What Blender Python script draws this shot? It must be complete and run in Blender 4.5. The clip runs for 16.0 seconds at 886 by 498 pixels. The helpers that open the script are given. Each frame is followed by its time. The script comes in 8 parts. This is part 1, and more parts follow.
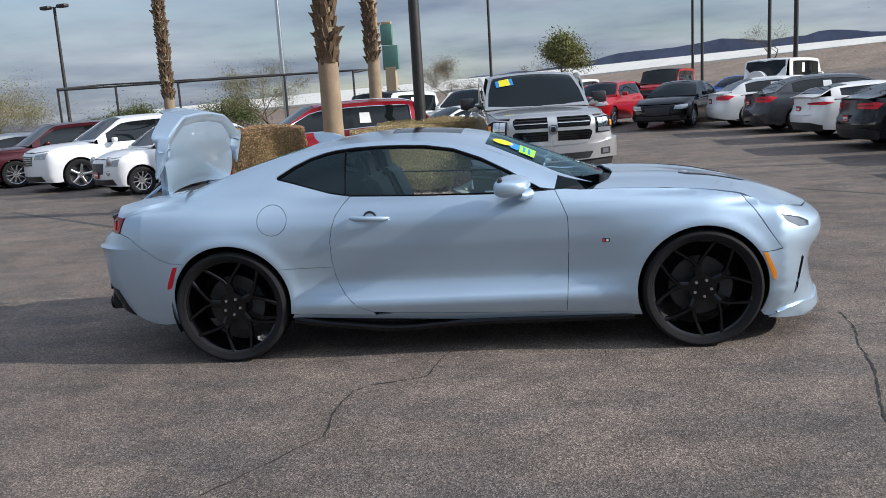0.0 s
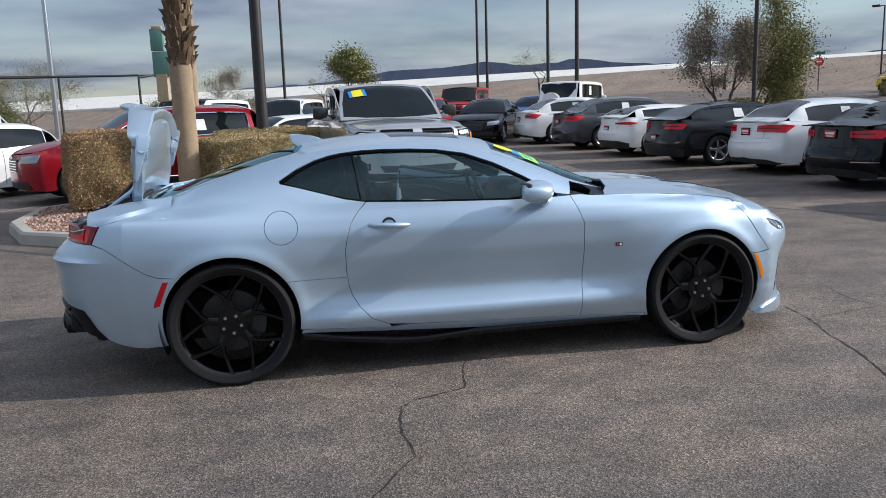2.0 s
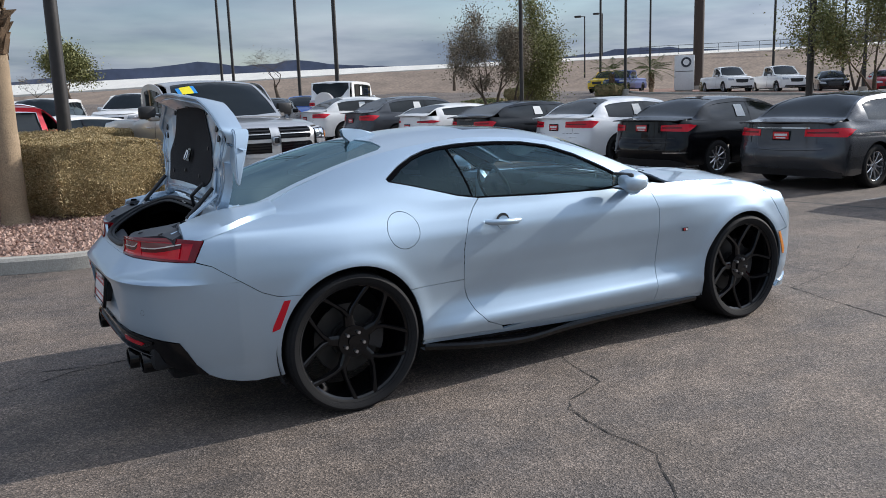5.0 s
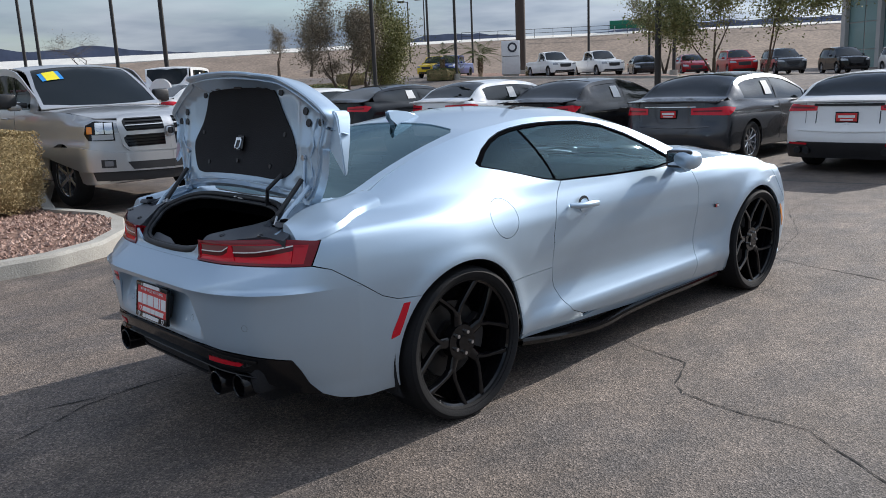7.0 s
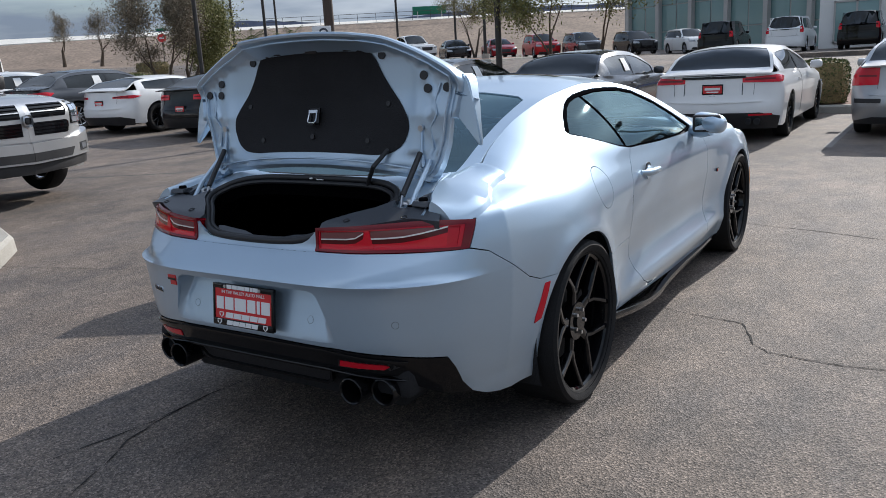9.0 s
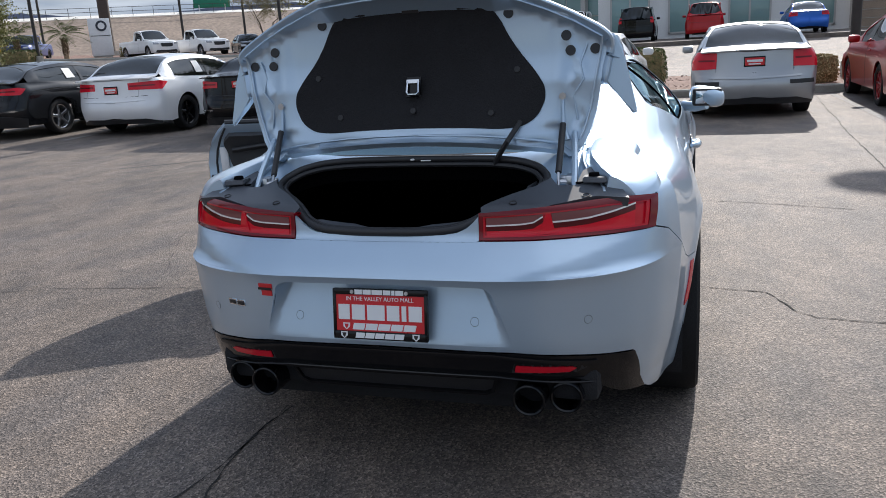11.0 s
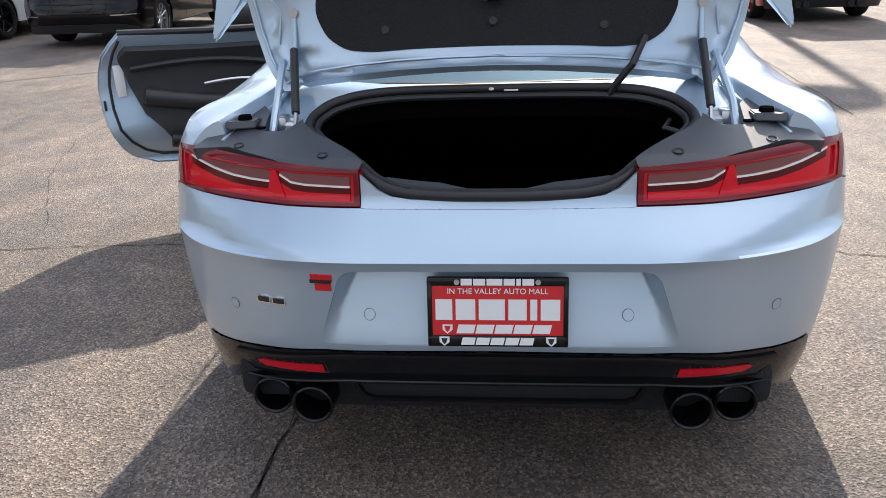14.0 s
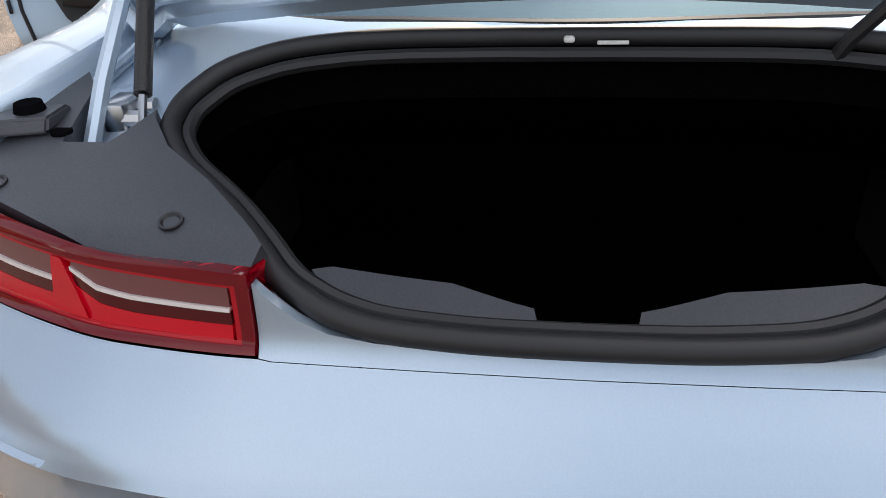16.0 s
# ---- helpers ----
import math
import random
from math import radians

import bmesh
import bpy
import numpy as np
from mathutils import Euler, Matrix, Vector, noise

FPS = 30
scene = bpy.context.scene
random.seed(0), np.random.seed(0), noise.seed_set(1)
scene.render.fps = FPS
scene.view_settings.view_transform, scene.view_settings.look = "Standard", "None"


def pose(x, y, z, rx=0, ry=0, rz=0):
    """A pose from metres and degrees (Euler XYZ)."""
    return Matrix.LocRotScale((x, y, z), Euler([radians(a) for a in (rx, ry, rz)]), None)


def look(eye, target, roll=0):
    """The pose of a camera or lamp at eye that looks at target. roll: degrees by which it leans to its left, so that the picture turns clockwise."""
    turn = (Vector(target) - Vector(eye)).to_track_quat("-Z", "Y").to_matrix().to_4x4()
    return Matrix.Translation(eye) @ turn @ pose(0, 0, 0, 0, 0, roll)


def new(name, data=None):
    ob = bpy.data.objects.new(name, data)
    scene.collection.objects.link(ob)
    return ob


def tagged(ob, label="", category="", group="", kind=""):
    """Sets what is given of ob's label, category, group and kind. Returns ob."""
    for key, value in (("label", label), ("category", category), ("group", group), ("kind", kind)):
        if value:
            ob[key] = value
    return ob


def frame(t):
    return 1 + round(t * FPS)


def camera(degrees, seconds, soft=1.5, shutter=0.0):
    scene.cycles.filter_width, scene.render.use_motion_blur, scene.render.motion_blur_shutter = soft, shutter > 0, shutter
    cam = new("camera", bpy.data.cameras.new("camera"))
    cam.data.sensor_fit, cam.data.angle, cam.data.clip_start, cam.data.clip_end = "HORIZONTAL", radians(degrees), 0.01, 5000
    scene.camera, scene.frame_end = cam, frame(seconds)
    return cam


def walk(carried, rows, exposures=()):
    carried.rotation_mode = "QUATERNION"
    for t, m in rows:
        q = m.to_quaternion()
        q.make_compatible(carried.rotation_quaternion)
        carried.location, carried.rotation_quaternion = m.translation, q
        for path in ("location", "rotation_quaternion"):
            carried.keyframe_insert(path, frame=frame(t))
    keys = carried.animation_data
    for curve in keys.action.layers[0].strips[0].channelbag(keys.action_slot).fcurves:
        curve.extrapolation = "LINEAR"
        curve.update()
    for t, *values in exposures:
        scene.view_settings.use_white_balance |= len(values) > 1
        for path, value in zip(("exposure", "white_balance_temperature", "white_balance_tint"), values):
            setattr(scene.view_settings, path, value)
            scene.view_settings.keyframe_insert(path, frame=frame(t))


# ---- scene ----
cam = camera(58.1, 16.0, soft=0.9)
PATH = [
    (0, (0.329, -5.519, 1.473), (0.15, -3.558, 1.121), -3.5),
    (0.5, (-0.015, -5.497, 1.472), (-0.078, -3.529, 1.124), -2.9),
    (1, (-0.402, -5.498, 1.483), (-0.334, -3.528, 1.142), -2.4),
    (1.5, (-0.742, -5.406, 1.455), (-0.507, -3.449, 1.117), -1.9),
    (2, (-1.074, -5.307, 1.47), (-0.695, -3.373, 1.128), -1.7),
    (2.5, (-1.471, -5.249, 1.478), (-0.976, -3.341, 1.134), -1.8),
    (3, (-1.775, -5.116, 1.459), (-1.156, -3.246, 1.111), -1.9),
    (3.5, (-2.066, -4.931, 1.466), (-1.343, -3.1, 1.115), -2.1),
    (4, (-2.406, -4.762, 1.475), (-1.592, -2.969, 1.123), -2.1),
    (4.2, (-2.509, -4.69, 1.474), (-1.657, -2.915, 1.121), -2.0),
    (6.3, (-3.54, -3.682, 1.479), (-2.308, -2.155, 1.09), -2.2),
    (6.5, (-3.605, -3.574, 1.488), (-2.34, -2.076, 1.092), -2.2),
    (7, (-3.793, -3.314, 1.483), (-2.447, -1.892, 1.074), -2.5),
    (7.5, (-4.0, -3.052, 1.48), (-2.579, -1.71, 1.057), -3.1),
    (8, (-4.122, -2.75, 1.461), (-2.645, -1.475, 1.022), -3.5),
    (8.5, (-4.223, -2.46, 1.46), (-2.68, -1.275, 0.997), -3.0),
    (8.7, (-4.29, -2.337, 1.453), (-2.709, -1.203, 0.991), -3.1),
    (10.8, (-4.538, -1.002, 1.404), (-2.7, -0.396, 0.9), -3.7),
    (11, (-4.549, -0.891, 1.393), (-2.702, -0.308, 0.891), -3.5),
    (11.5, (-4.515, -0.586, 1.39), (-2.634, -0.115, 0.901), -3.1),
    (12, (-4.522, -0.338, 1.386), (-2.618, 0.022, 0.894), -2.7),
    (12.5, (-4.548, -0.132, 1.384), (-2.634, 0.101, 0.853), -2.1),
    (13, (-4.484, -0.071, 1.371), (-2.578, 0.12, 0.797), -1.8),
    (13.5, (-4.234, -0.041, 1.359), (-2.341, 0.137, 0.739), -2.0),
    (14, (-3.987, -0.044, 1.366), (-2.133, 0.14, 0.64), -2.1),
    (14.5, (-3.676, -0.002, 1.358), (-1.847, 0.187, 0.571), -2.0),
    (15, (-3.41, 0.024, 1.345), (-1.606, 0.214, 0.502), -1.9),
    (15.5, (-3.089, 0.022, 1.303), (-1.329, 0.229, 0.376), -2.1),
    (16, (-2.887, 0.041, 1.262), (-1.172, 0.295, 0.265), -2.6),
]
walk(cam, [(t, look(eye, target, roll)) for t, eye, target, roll in PATH],
     exposures=[(0, 0.12, 6500, 11), (4, 0.10, 6500, 11), (8.5, 0.10, 6500, 11), (11, 0.35, 6600, 12), (12.5, 0.75, 6700, 13), (14, 1.0, 7250, 14), (16, 1.08, 8000, 15)])

# ---- world, sun, exposure ----
SUN_EL, SUN_AZ = 27.6, 96.0
world = bpy.data.worlds.new("world")
scene.world = world
world.use_nodes = True
wn, wl = world.node_tree.nodes, world.node_tree.links
bg = wn["Background"]
sky = wn.new("ShaderNodeTexSky")
sky.sky_type, sky.sun_disc = "NISHITA", False
sky.sun_elevation, sky.sun_rotation = radians(SUN_EL), radians(SUN_AZ)
sky.air_density, sky.dust_density, sky.ozone_density = 1.0, 0.4, 1.5
coord = wn.new("ShaderNodeTexCoord")
sep = wn.new("ShaderNodeSeparateXYZ")
wl.new(coord.outputs["Generated"], sep.inputs[0])


def wmath(op, a, b=None):
    n = wn.new("ShaderNodeMath")
    n.operation = op
    for i, v in enumerate((a, b)):
        if v is None:
            continue
        if isinstance(v, (int, float)):
            n.inputs[i].default_value = v
        else:
            wl.new(v, n.inputs[i])
    return n.outputs[0]


up = wmath("ADD", wmath("MAXIMUM", sep.outputs[2], 0.0), 0.10)
flat = wn.new("ShaderNodeCombineXYZ")
wl.new(wmath("DIVIDE", sep.outputs[0], up), flat.inputs[0])
wl.new(wmath("DIVIDE", sep.outputs[1], up), flat.inputs[1])
cl = wn.new("ShaderNodeTexNoise")
cl.inputs["Scale"].default_value, cl.inputs["Detail"].default_value, cl.inputs["Roughness"].default_value = 0.42, 7.0, 0.50
wl.new(flat.outputs[0], cl.inputs["Vector"])
cover = wn.new("ShaderNodeValToRGB")
cover.color_ramp.elements[0].position, cover.color_ramp.elements[1].position = 0.30, 0.54
wl.new(cl.outputs["Fac"], cover.inputs[0])
shade = wn.new("ShaderNodeTexNoise")
shade.inputs["Scale"].default_value, shade.inputs["Detail"].default_value = 0.7, 6.0
wl.new(flat.outputs[0], shade.inputs["Vector"])
tone = wn.new("ShaderNodeValToRGB")
tone.color_ramp.elements[0].position, tone.color_ramp.elements[1].position = 0.38, 0.68
tone.color_ramp.elements[0].color, tone.color_ramp.elements[1].color = (2.1, 2.7, 3.8, 1), (5.4, 6.05, 6.95, 1)
wl.new(shade.outputs["Fac"], tone.inputs[0])
mixc = wn.new("ShaderNodeMix")
mixc.data_type = "RGBA"
wl.new(wmath("MULTIPLY", cover.outputs[0], 0.92), mixc.inputs[0])
wl.new(sky.outputs[0], mixc.inputs[6])
lift = wn.new("ShaderNodeVectorMath")
lift.operation = "SCALE"
wl.new(tone.outputs[0], lift.inputs[0])
toward = wn.new("ShaderNodeVectorMath")
toward.operation = "DOT_PRODUCT"
wl.new(coord.outputs["Generated"], toward.inputs[0])
toward.inputs[1].default_value = (math.sin(radians(SUN_AZ)) * math.cos(radians(SUN_EL)), math.cos(radians(SUN_AZ)) * math.cos(radians(SUN_EL)), math.sin(radians(SUN_EL)))
glow = wmath("ADD", wmath("MULTIPLY", wmath("POWER", wmath("MAXIMUM", toward.outputs["Value"], 0.0), 5.0), 1.8), 1.0)
wl.new(wmath("MULTIPLY", glow, wmath("ADD", wmath("MULTIPLY", wmath("MAXIMUM", sep.outputs[2], 0.0), 1.1), 0.75)), lift.inputs["Scale"])
wl.new(lift.outputs[0], mixc.inputs[7])
wl.new(mixc.outputs[2], bg.inputs[0])
bg.inputs[1].default_value = 0.10

sun = new("sun", bpy.data.lights.new("sun", "SUN"))
sun.data.energy, sun.data.angle, sun.data.color = 4.2, radians(0.6), (1.0, 0.96, 0.90)
sun.matrix_world = look((10 * math.sin(radians(SUN_AZ)), 10 * math.cos(radians(SUN_AZ)), 10 * math.tan(radians(SUN_EL))), (0, 0, 0))
scene.view_settings.exposure = 0.0


# ---- materials ----
def mat(name, color, rough=0.5, metal=0.0, coat=0.0, vary=0.0, scale=8.0, grain=0.0, gscale=60.0, bump=0.0, spec=0.5, emit=None, rvary=0.0):
    """A principled material with colour variation at two scales and fine relief."""
    m = bpy.data.materials.new(name)
    m.use_nodes = True
    nt = m.node_tree
    b = nt.nodes["Principled BSDF"]
    b.inputs["Base Color"].default_value = (*color, 1)
    b.inputs["Roughness"].default_value, b.inputs["Metallic"].default_value = rough, metal
    b.inputs["Coat Weight"].default_value, b.inputs["Coat Roughness"].default_value = coat, 0.03
    b.inputs["Specular IOR Level"].default_value = spec
    if emit:
        b.inputs["Emission Color"].default_value, b.inputs["Emission Strength"].default_value = (*color, 1), emit
    if vary or grain or bump or rvary:
        tc = nt.nodes.new("ShaderNodeTexCoord")

        def noisy(s, detail=4.0):
            n = nt.nodes.new("ShaderNodeTexNoise")
            n.inputs["Scale"].default_value, n.inputs["Detail"].default_value = s, detail
            nt.links.new(tc.outputs["Object"], n.inputs["Vector"])
            return n.outputs["Fac"]

        def ranged(src, lo, hi):
            r = nt.nodes.new("ShaderNodeMapRange")
            r.inputs["From Min"].default_value, r.inputs["From Max"].default_value = 0.25, 0.75
            r.inputs["To Min"].default_value, r.inputs["To Max"].default_value = lo, hi
            nt.links.new(src, r.inputs["Value"])
            return r.outputs["Result"]

        big, fine = noisy(scale), noisy(gscale, 2.0)
        mul = nt.nodes.new("ShaderNodeMath")
        mul.operation = "MULTIPLY"
        nt.links.new(ranged(big, 1 - vary, 1 + vary), mul.inputs[0])
        nt.links.new(ranged(fine, 1 - grain, 1 + grain), mul.inputs[1])
        sc = nt.nodes.new("ShaderNodeVectorMath")
        sc.operation = "SCALE"
        sc.inputs[0].default_value = color
        nt.links.new(mul.outputs[0], sc.inputs["Scale"])
        nt.links.new(sc.outputs[0], b.inputs["Base Color"])
        if rvary:
            nt.links.new(ranged(big, rough - rvary, rough + rvary), b.inputs["Roughness"])
        if bump:
            bp = nt.nodes.new("ShaderNodeBump")
            bp.inputs["Strength"].default_value, bp.inputs["Distance"].default_value = min(1.0, bump), 0.01
            nt.links.new(fine, bp.inputs["Height"])
            nt.links.new(bp.outputs[0], b.inputs["Normal"])
    return m


def paint(name, color, metal=0.55, rough=0.32, coat=0.6):
    """Car paint: flake layer under a clear coat, with a little dust."""
    return mat(name, color, rough, metal, coat, vary=0.03, scale=3.0, grain=0.03, gscale=500.0, spec=0.2)


def glass(name, color, clear=0.5, least=0.012):
    """Tinted car glass: part see-through, part gloss."""
    m = bpy.data.materials.new(name)
    m.use_nodes = True
    nt = m.node_tree
    nt.nodes.remove(nt.nodes["Principled BSDF"])
    tr, gl, mx, lw = (nt.nodes.new("ShaderNode" + k) for k in ("BsdfTransparent", "BsdfGlossy", "MixShader", "LayerWeight"))
    tr.inputs[0].default_value = (*(c * clear for c in color), 1)
    gl.inputs["Roughness"].default_value = 0.02
    # gloss tinted teal: the blue of a reflected sky put into the colour
    gl.inputs["Color"].default_value = (0.66, 0.93, 1, 1)
    lw.inputs[0].default_value = 0.36
    rm = nt.nodes.new("ShaderNodeMapRange")
    rm.inputs["To Min"].default_value, rm.inputs["To Max"].default_value = least, 0.8
    nt.links.new(lw.outputs["Fresnel"], rm.inputs["Value"])
    nt.links.new(rm.outputs[0], mx.inputs[0])
    nt.links.new(tr.outputs[0], mx.inputs[1])
    nt.links.new(gl.outputs[0], mx.inputs[2])
    nt.links.new(mx.outputs[0], nt.nodes["Material Output"].inputs[0])
    return m


BLUE = paint("pale_blue_metallic_paint", (0.455, 0.575, 0.69), 0.66, 0.40, 0.8)
BLACK_GLOSS = mat("gloss_black", (0.005, 0.005, 0.006), 0.10, 0, 0.1, spec=0.3)
BLACK_PLASTIC = mat("black_plastic", (0.018, 0.018, 0.02), 0.45, vary=0.15, scale=6, grain=0.15, gscale=300, bump=0.15)
GREY_PLASTIC = mat("dark_grey_plastic", (0.05, 0.055, 0.065), 0.42, vary=0.1, scale=6, grain=0.15, gscale=400, bump=0.05)
FELT = mat("black_felt", (0.013, 0.013, 0.015), 0.95, vary=0.2, scale=5, grain=0.3, gscale=200, bump=0.4)
RUBBER = mat("tyre_rubber", (0.013, 0.013, 0.014), 0.72, vary=0.25, scale=4, grain=0.2, gscale=150, bump=0.2, spec=0.2)
TRIM_BLACK = mat("black_trim", (0.005, 0.005, 0.006), 0.6, spec=0.0)
SEAL = mat("rubber_seal", (0.016, 0.016, 0.018), 0.5)
RIM_BLACK = mat("gloss_black_rim", (0.004, 0.004, 0.005), 0.06, 0.0, 0.0, spec=0.38)
RIM_SILVER = mat("machined_rim", (0.55, 0.56, 0.58), 0.25, 0.9)
RIM_RED = mat("red_rim", (0.35, 0.01, 0.015), 0.3, 0.2, 0.6)
STEEL = mat("steel", (0.55, 0.56, 0.58), 0.28, 1.0, vary=0.1)
DISC = mat("brake_disc", (0.05, 0.05, 0.05), 0.45, 0.8, vary=0.15, scale=20)
CHROME = mat("chrome", (0.75, 0.76, 0.78), 0.08, 1.0)
GLASS_DARK = glass("smoked_glass", (0.35, 0.38, 0.42), 0.22, 0.0)
GLASS_CLEAR = glass("tinted_glass", (0.70, 0.90, 0.95), 0.86, 0.0)
GLASS_REAR = glass("rear_glass", (0.5, 0.55, 0.6), 0.35, 0.10)
LENS_RED = mat("red_lens", (0.56, 0.006, 0.020), 0.10, 0, 0.3, spec=0.3)
LENS_DEEP = mat("deep_red_lens", (0.17, 0.002, 0.008), 0.10, 0, 0.3, spec=0.3)
LENS_BRIGHT = mat("bright_red_lens", (0.68, 0.004, 0.020), 0.12, 0, 0.4, spec=0.3)
LENS_SMOKE = mat("smoked_red_lens", (0.20, 0.07, 0.07), 0.12, 0, 0.4, spec=0.3)
# red lens darkened for the shadow under the light bar
LENS_SHADE = mat("shaded_red_lens", (0.09, 0.002, 0.005), 0.12, 0, 0.3, spec=0.3)
LENS_WHITE = mat("white_light_bar", (0.85, 0.78, 0.76), 0.15, 0, 1.0)
LENS_AMBER = mat("amber_lens", (0.85, 0.25, 0.01), 0.15, 0, 1.0)
LENS_CLEAR = mat("headlamp_lens", (0.20, 0.21, 0.23), 0.08, 0.5, 1.0)
SIGN_RED = mat("sign_red", (0.62, 0.012, 0.02), 0.3, 0, 0.5)
SIGN_WHITE = mat("sign_white", (0.8, 0.8, 0.8), 0.4)
PAPER = mat("paper_white", (0.75, 0.75, 0.73), 0.7)
STICKER_YELLOW = mat("sticker_yellow", (0.85, 0.72, 0.02), 0.5)
STICKER_BLUE = mat("sticker_blue", (0.02, 0.25, 0.65), 0.5)
STICKER_GREEN = mat("sticker_green", (0.35, 0.85, 0.05), 0.5)
LEATHER = mat("black_leather", (0.03, 0.03, 0.032), 0.5, vary=0.15, grain=0.15, gscale=250, bump=0.2)
LEATHER_GREY = mat("grey_leather", (0.16, 0.16, 0.165), 0.5, vary=0.1, grain=0.15, gscale=250, bump=0.2)

# ---- shape tools ----
from mathutils.geometry import delaunay_2d_cdt


def part(name, data, material, parent=None, label="", smooth=True):
    """Links a bmesh, or a mesh, as one object under a thing or a part."""
    if isinstance(data, bmesh.types.BMesh):
        me = bpy.data.meshes.new(name)
        bmesh.ops.recalc_face_normals(data, faces=data.faces)
        data.to_mesh(me)
        data.free()
        if smooth:
            me.polygons.foreach_set("use_smooth", [True] * len(me.polygons))
            me.set_sharp_from_angle(angle=radians(38))
    else:
        me = data
    ob = new(name, me)
    if not me.materials:
        for m in material if isinstance(material, (list, tuple)) else (material,):
            me.materials.append(m)
    if parent is not None:
        ob.parent = parent
    if label:
        ob["label"] = label
    return ob


def thing(name, label, category, group="", kind="", at=None):
    ob = new(name)
    ob.empty_display_size = 0.1
    tagged(ob, label, category, group, kind)
    if at is not None:
        ob.matrix_world = at
    return ob


def raw(name, verts, faces, smooth=True, sharp=38):
    me = bpy.data.meshes.new(name)
    me.from_pydata([tuple(map(float, v)) for v in verts], [], [tuple(map(int, f)) for f in faces])
    if smooth:
        me.polygons.foreach_set("use_smooth", [True] * len(me.polygons))
        me.set_sharp_from_angle(angle=radians(sharp))
    me.update()
    return me


def pchip(xs, ys):
    """A smooth curve through points without overshoot; held level past its ends."""
    x, y = np.array(xs, float), np.array(ys, float)
    h, d = np.diff(x), np.diff(y) / np.diff(x)
    m = np.zeros_like(y)
    m[0], m[-1] = d[0], d[-1]
    for i in range(1, len(x) - 1):
        if d[i - 1] * d[i] > 0:
            w1, w2 = 2 * h[i] + h[i - 1], h[i] + 2 * h[i - 1]
            m[i] = (w1 + w2) / (w1 / d[i - 1] + w2 / d[i])

    def curve(q):
        q = np.clip(np.asarray(q, float), x[0], x[-1])
        i = np.clip(np.searchsorted(x, q) - 1, 0, len(x) - 2)
        t = (q - x[i]) / h[i]
        return ((1 + 2 * t) * (1 - t) ** 2 * y[i] + t * (1 - t) ** 2 * h[i] * m[i] + t * t * (3 - 2 * t) * y[i + 1] + t * t * (t - 1) * h[i] * m[i + 1])

    return curve


def dense(loop, step, closed=True):
    out = []
    n = len(loop)
    for i in range(n if closed else n - 1):
        a, b = np.array(loop[i], float), np.array(loop[(i + 1) % n], float)
        k = max(1, int(math.ceil(np.linalg.norm(b - a) / step)))
        out += [tuple(a + (b - a) * j / k) for j in range(k)]
    if not closed:
        out.append(tuple(loop[-1]))
    return out


def inside(pts, loop):
    p, q = np.asarray(pts, float), np.asarray(loop, float)
    r = np.roll(q, -1, axis=0)
    hit = np.zeros(len(p), bool)
    for (x0, y0), (x1, y1) in zip(q, r):
        if y0 == y1:
            continue
        c = ((y0 > p[:, 1]) != (y1 > p[:, 1])) & (p[:, 0] < (x1 - x0) * (p[:, 1] - y0) / (y1 - y0) + x0)
        hit ^= c
    return hit


def inset(loop, g):
    """The loop moved inwards by g."""
    q = np.array(loop, float)
    area = 0.5 * np.sum(q[:, 0] * np.roll(q[:, 1], -1) - np.roll(q[:, 0], -1) * q[:, 1])
    s = 1 if area > 0 else -1
    out = []
    n = len(q)
    for i in range(n):
        a, b, c = q[i - 1], q[i], q[(i + 1) % n]
        e, f = b - a, c - b
        e, f = e / (np.linalg.norm(e) + 1e-9), f / (np.linalg.norm(f) + 1e-9)
        ne, nf = np.array([-e[1], e[0]]) * s, np.array([-f[1], f[0]]) * s
        m = ne + nf
        k = g / max(0.35, np.linalg.norm(m) ** 2 / 2)
        out.append(tuple(b + m * k))
    return out


def fill(loop, holes=(), step=0.03):
    """Triangles over a plane region with an exact border."""
    rings = [dense(r, step) for r in (loop, *holes)]
    pts, edges = [], []
    for r in rings:
        k = len(pts)
        pts += r
        edges += [(k + i, k + (i + 1) % len(r)) for i in range(len(r))]
    q = np.array(rings[0])
    (x0, y0), (x1, y1) = q.min(0), q.max(0)
    gx, gy = np.arange(x0 + step / 2, x1, step), np.arange(y0 + step / 2, y1, step)
    if len(gx) and len(gy):
        g = np.stack(np.meshgrid(gx, gy, indexing="ij"), -1)
        g[:, 1::2] += (step * 0.25, 0)
        g = g.reshape(-1, 2)
        ok = inside(g, rings[0])
        for h in rings[1:]:
            ok &= ~inside(g, h)
        g = g[ok]
        b = np.array(pts)
        if len(g):
            near = np.array([np.min(np.sum((b - p) ** 2, 1)) for p in g])
            pts += [tuple(p) for p in g[near > (0.45 * step) ** 2]]
    v, _, f, *_ = delaunay_2d_cdt([Vector(p) for p in pts], edges, [], 0, 1e-6)
    v = np.array([tuple(p) for p in v])
    f = np.array([tuple(t) for t in f if len(t) == 3])
    c = v[f].mean(1)
    ok = inside(c, rings[0])
    for h in rings[1:]:
        ok &= ~inside(c, h)
    return v, f[ok]


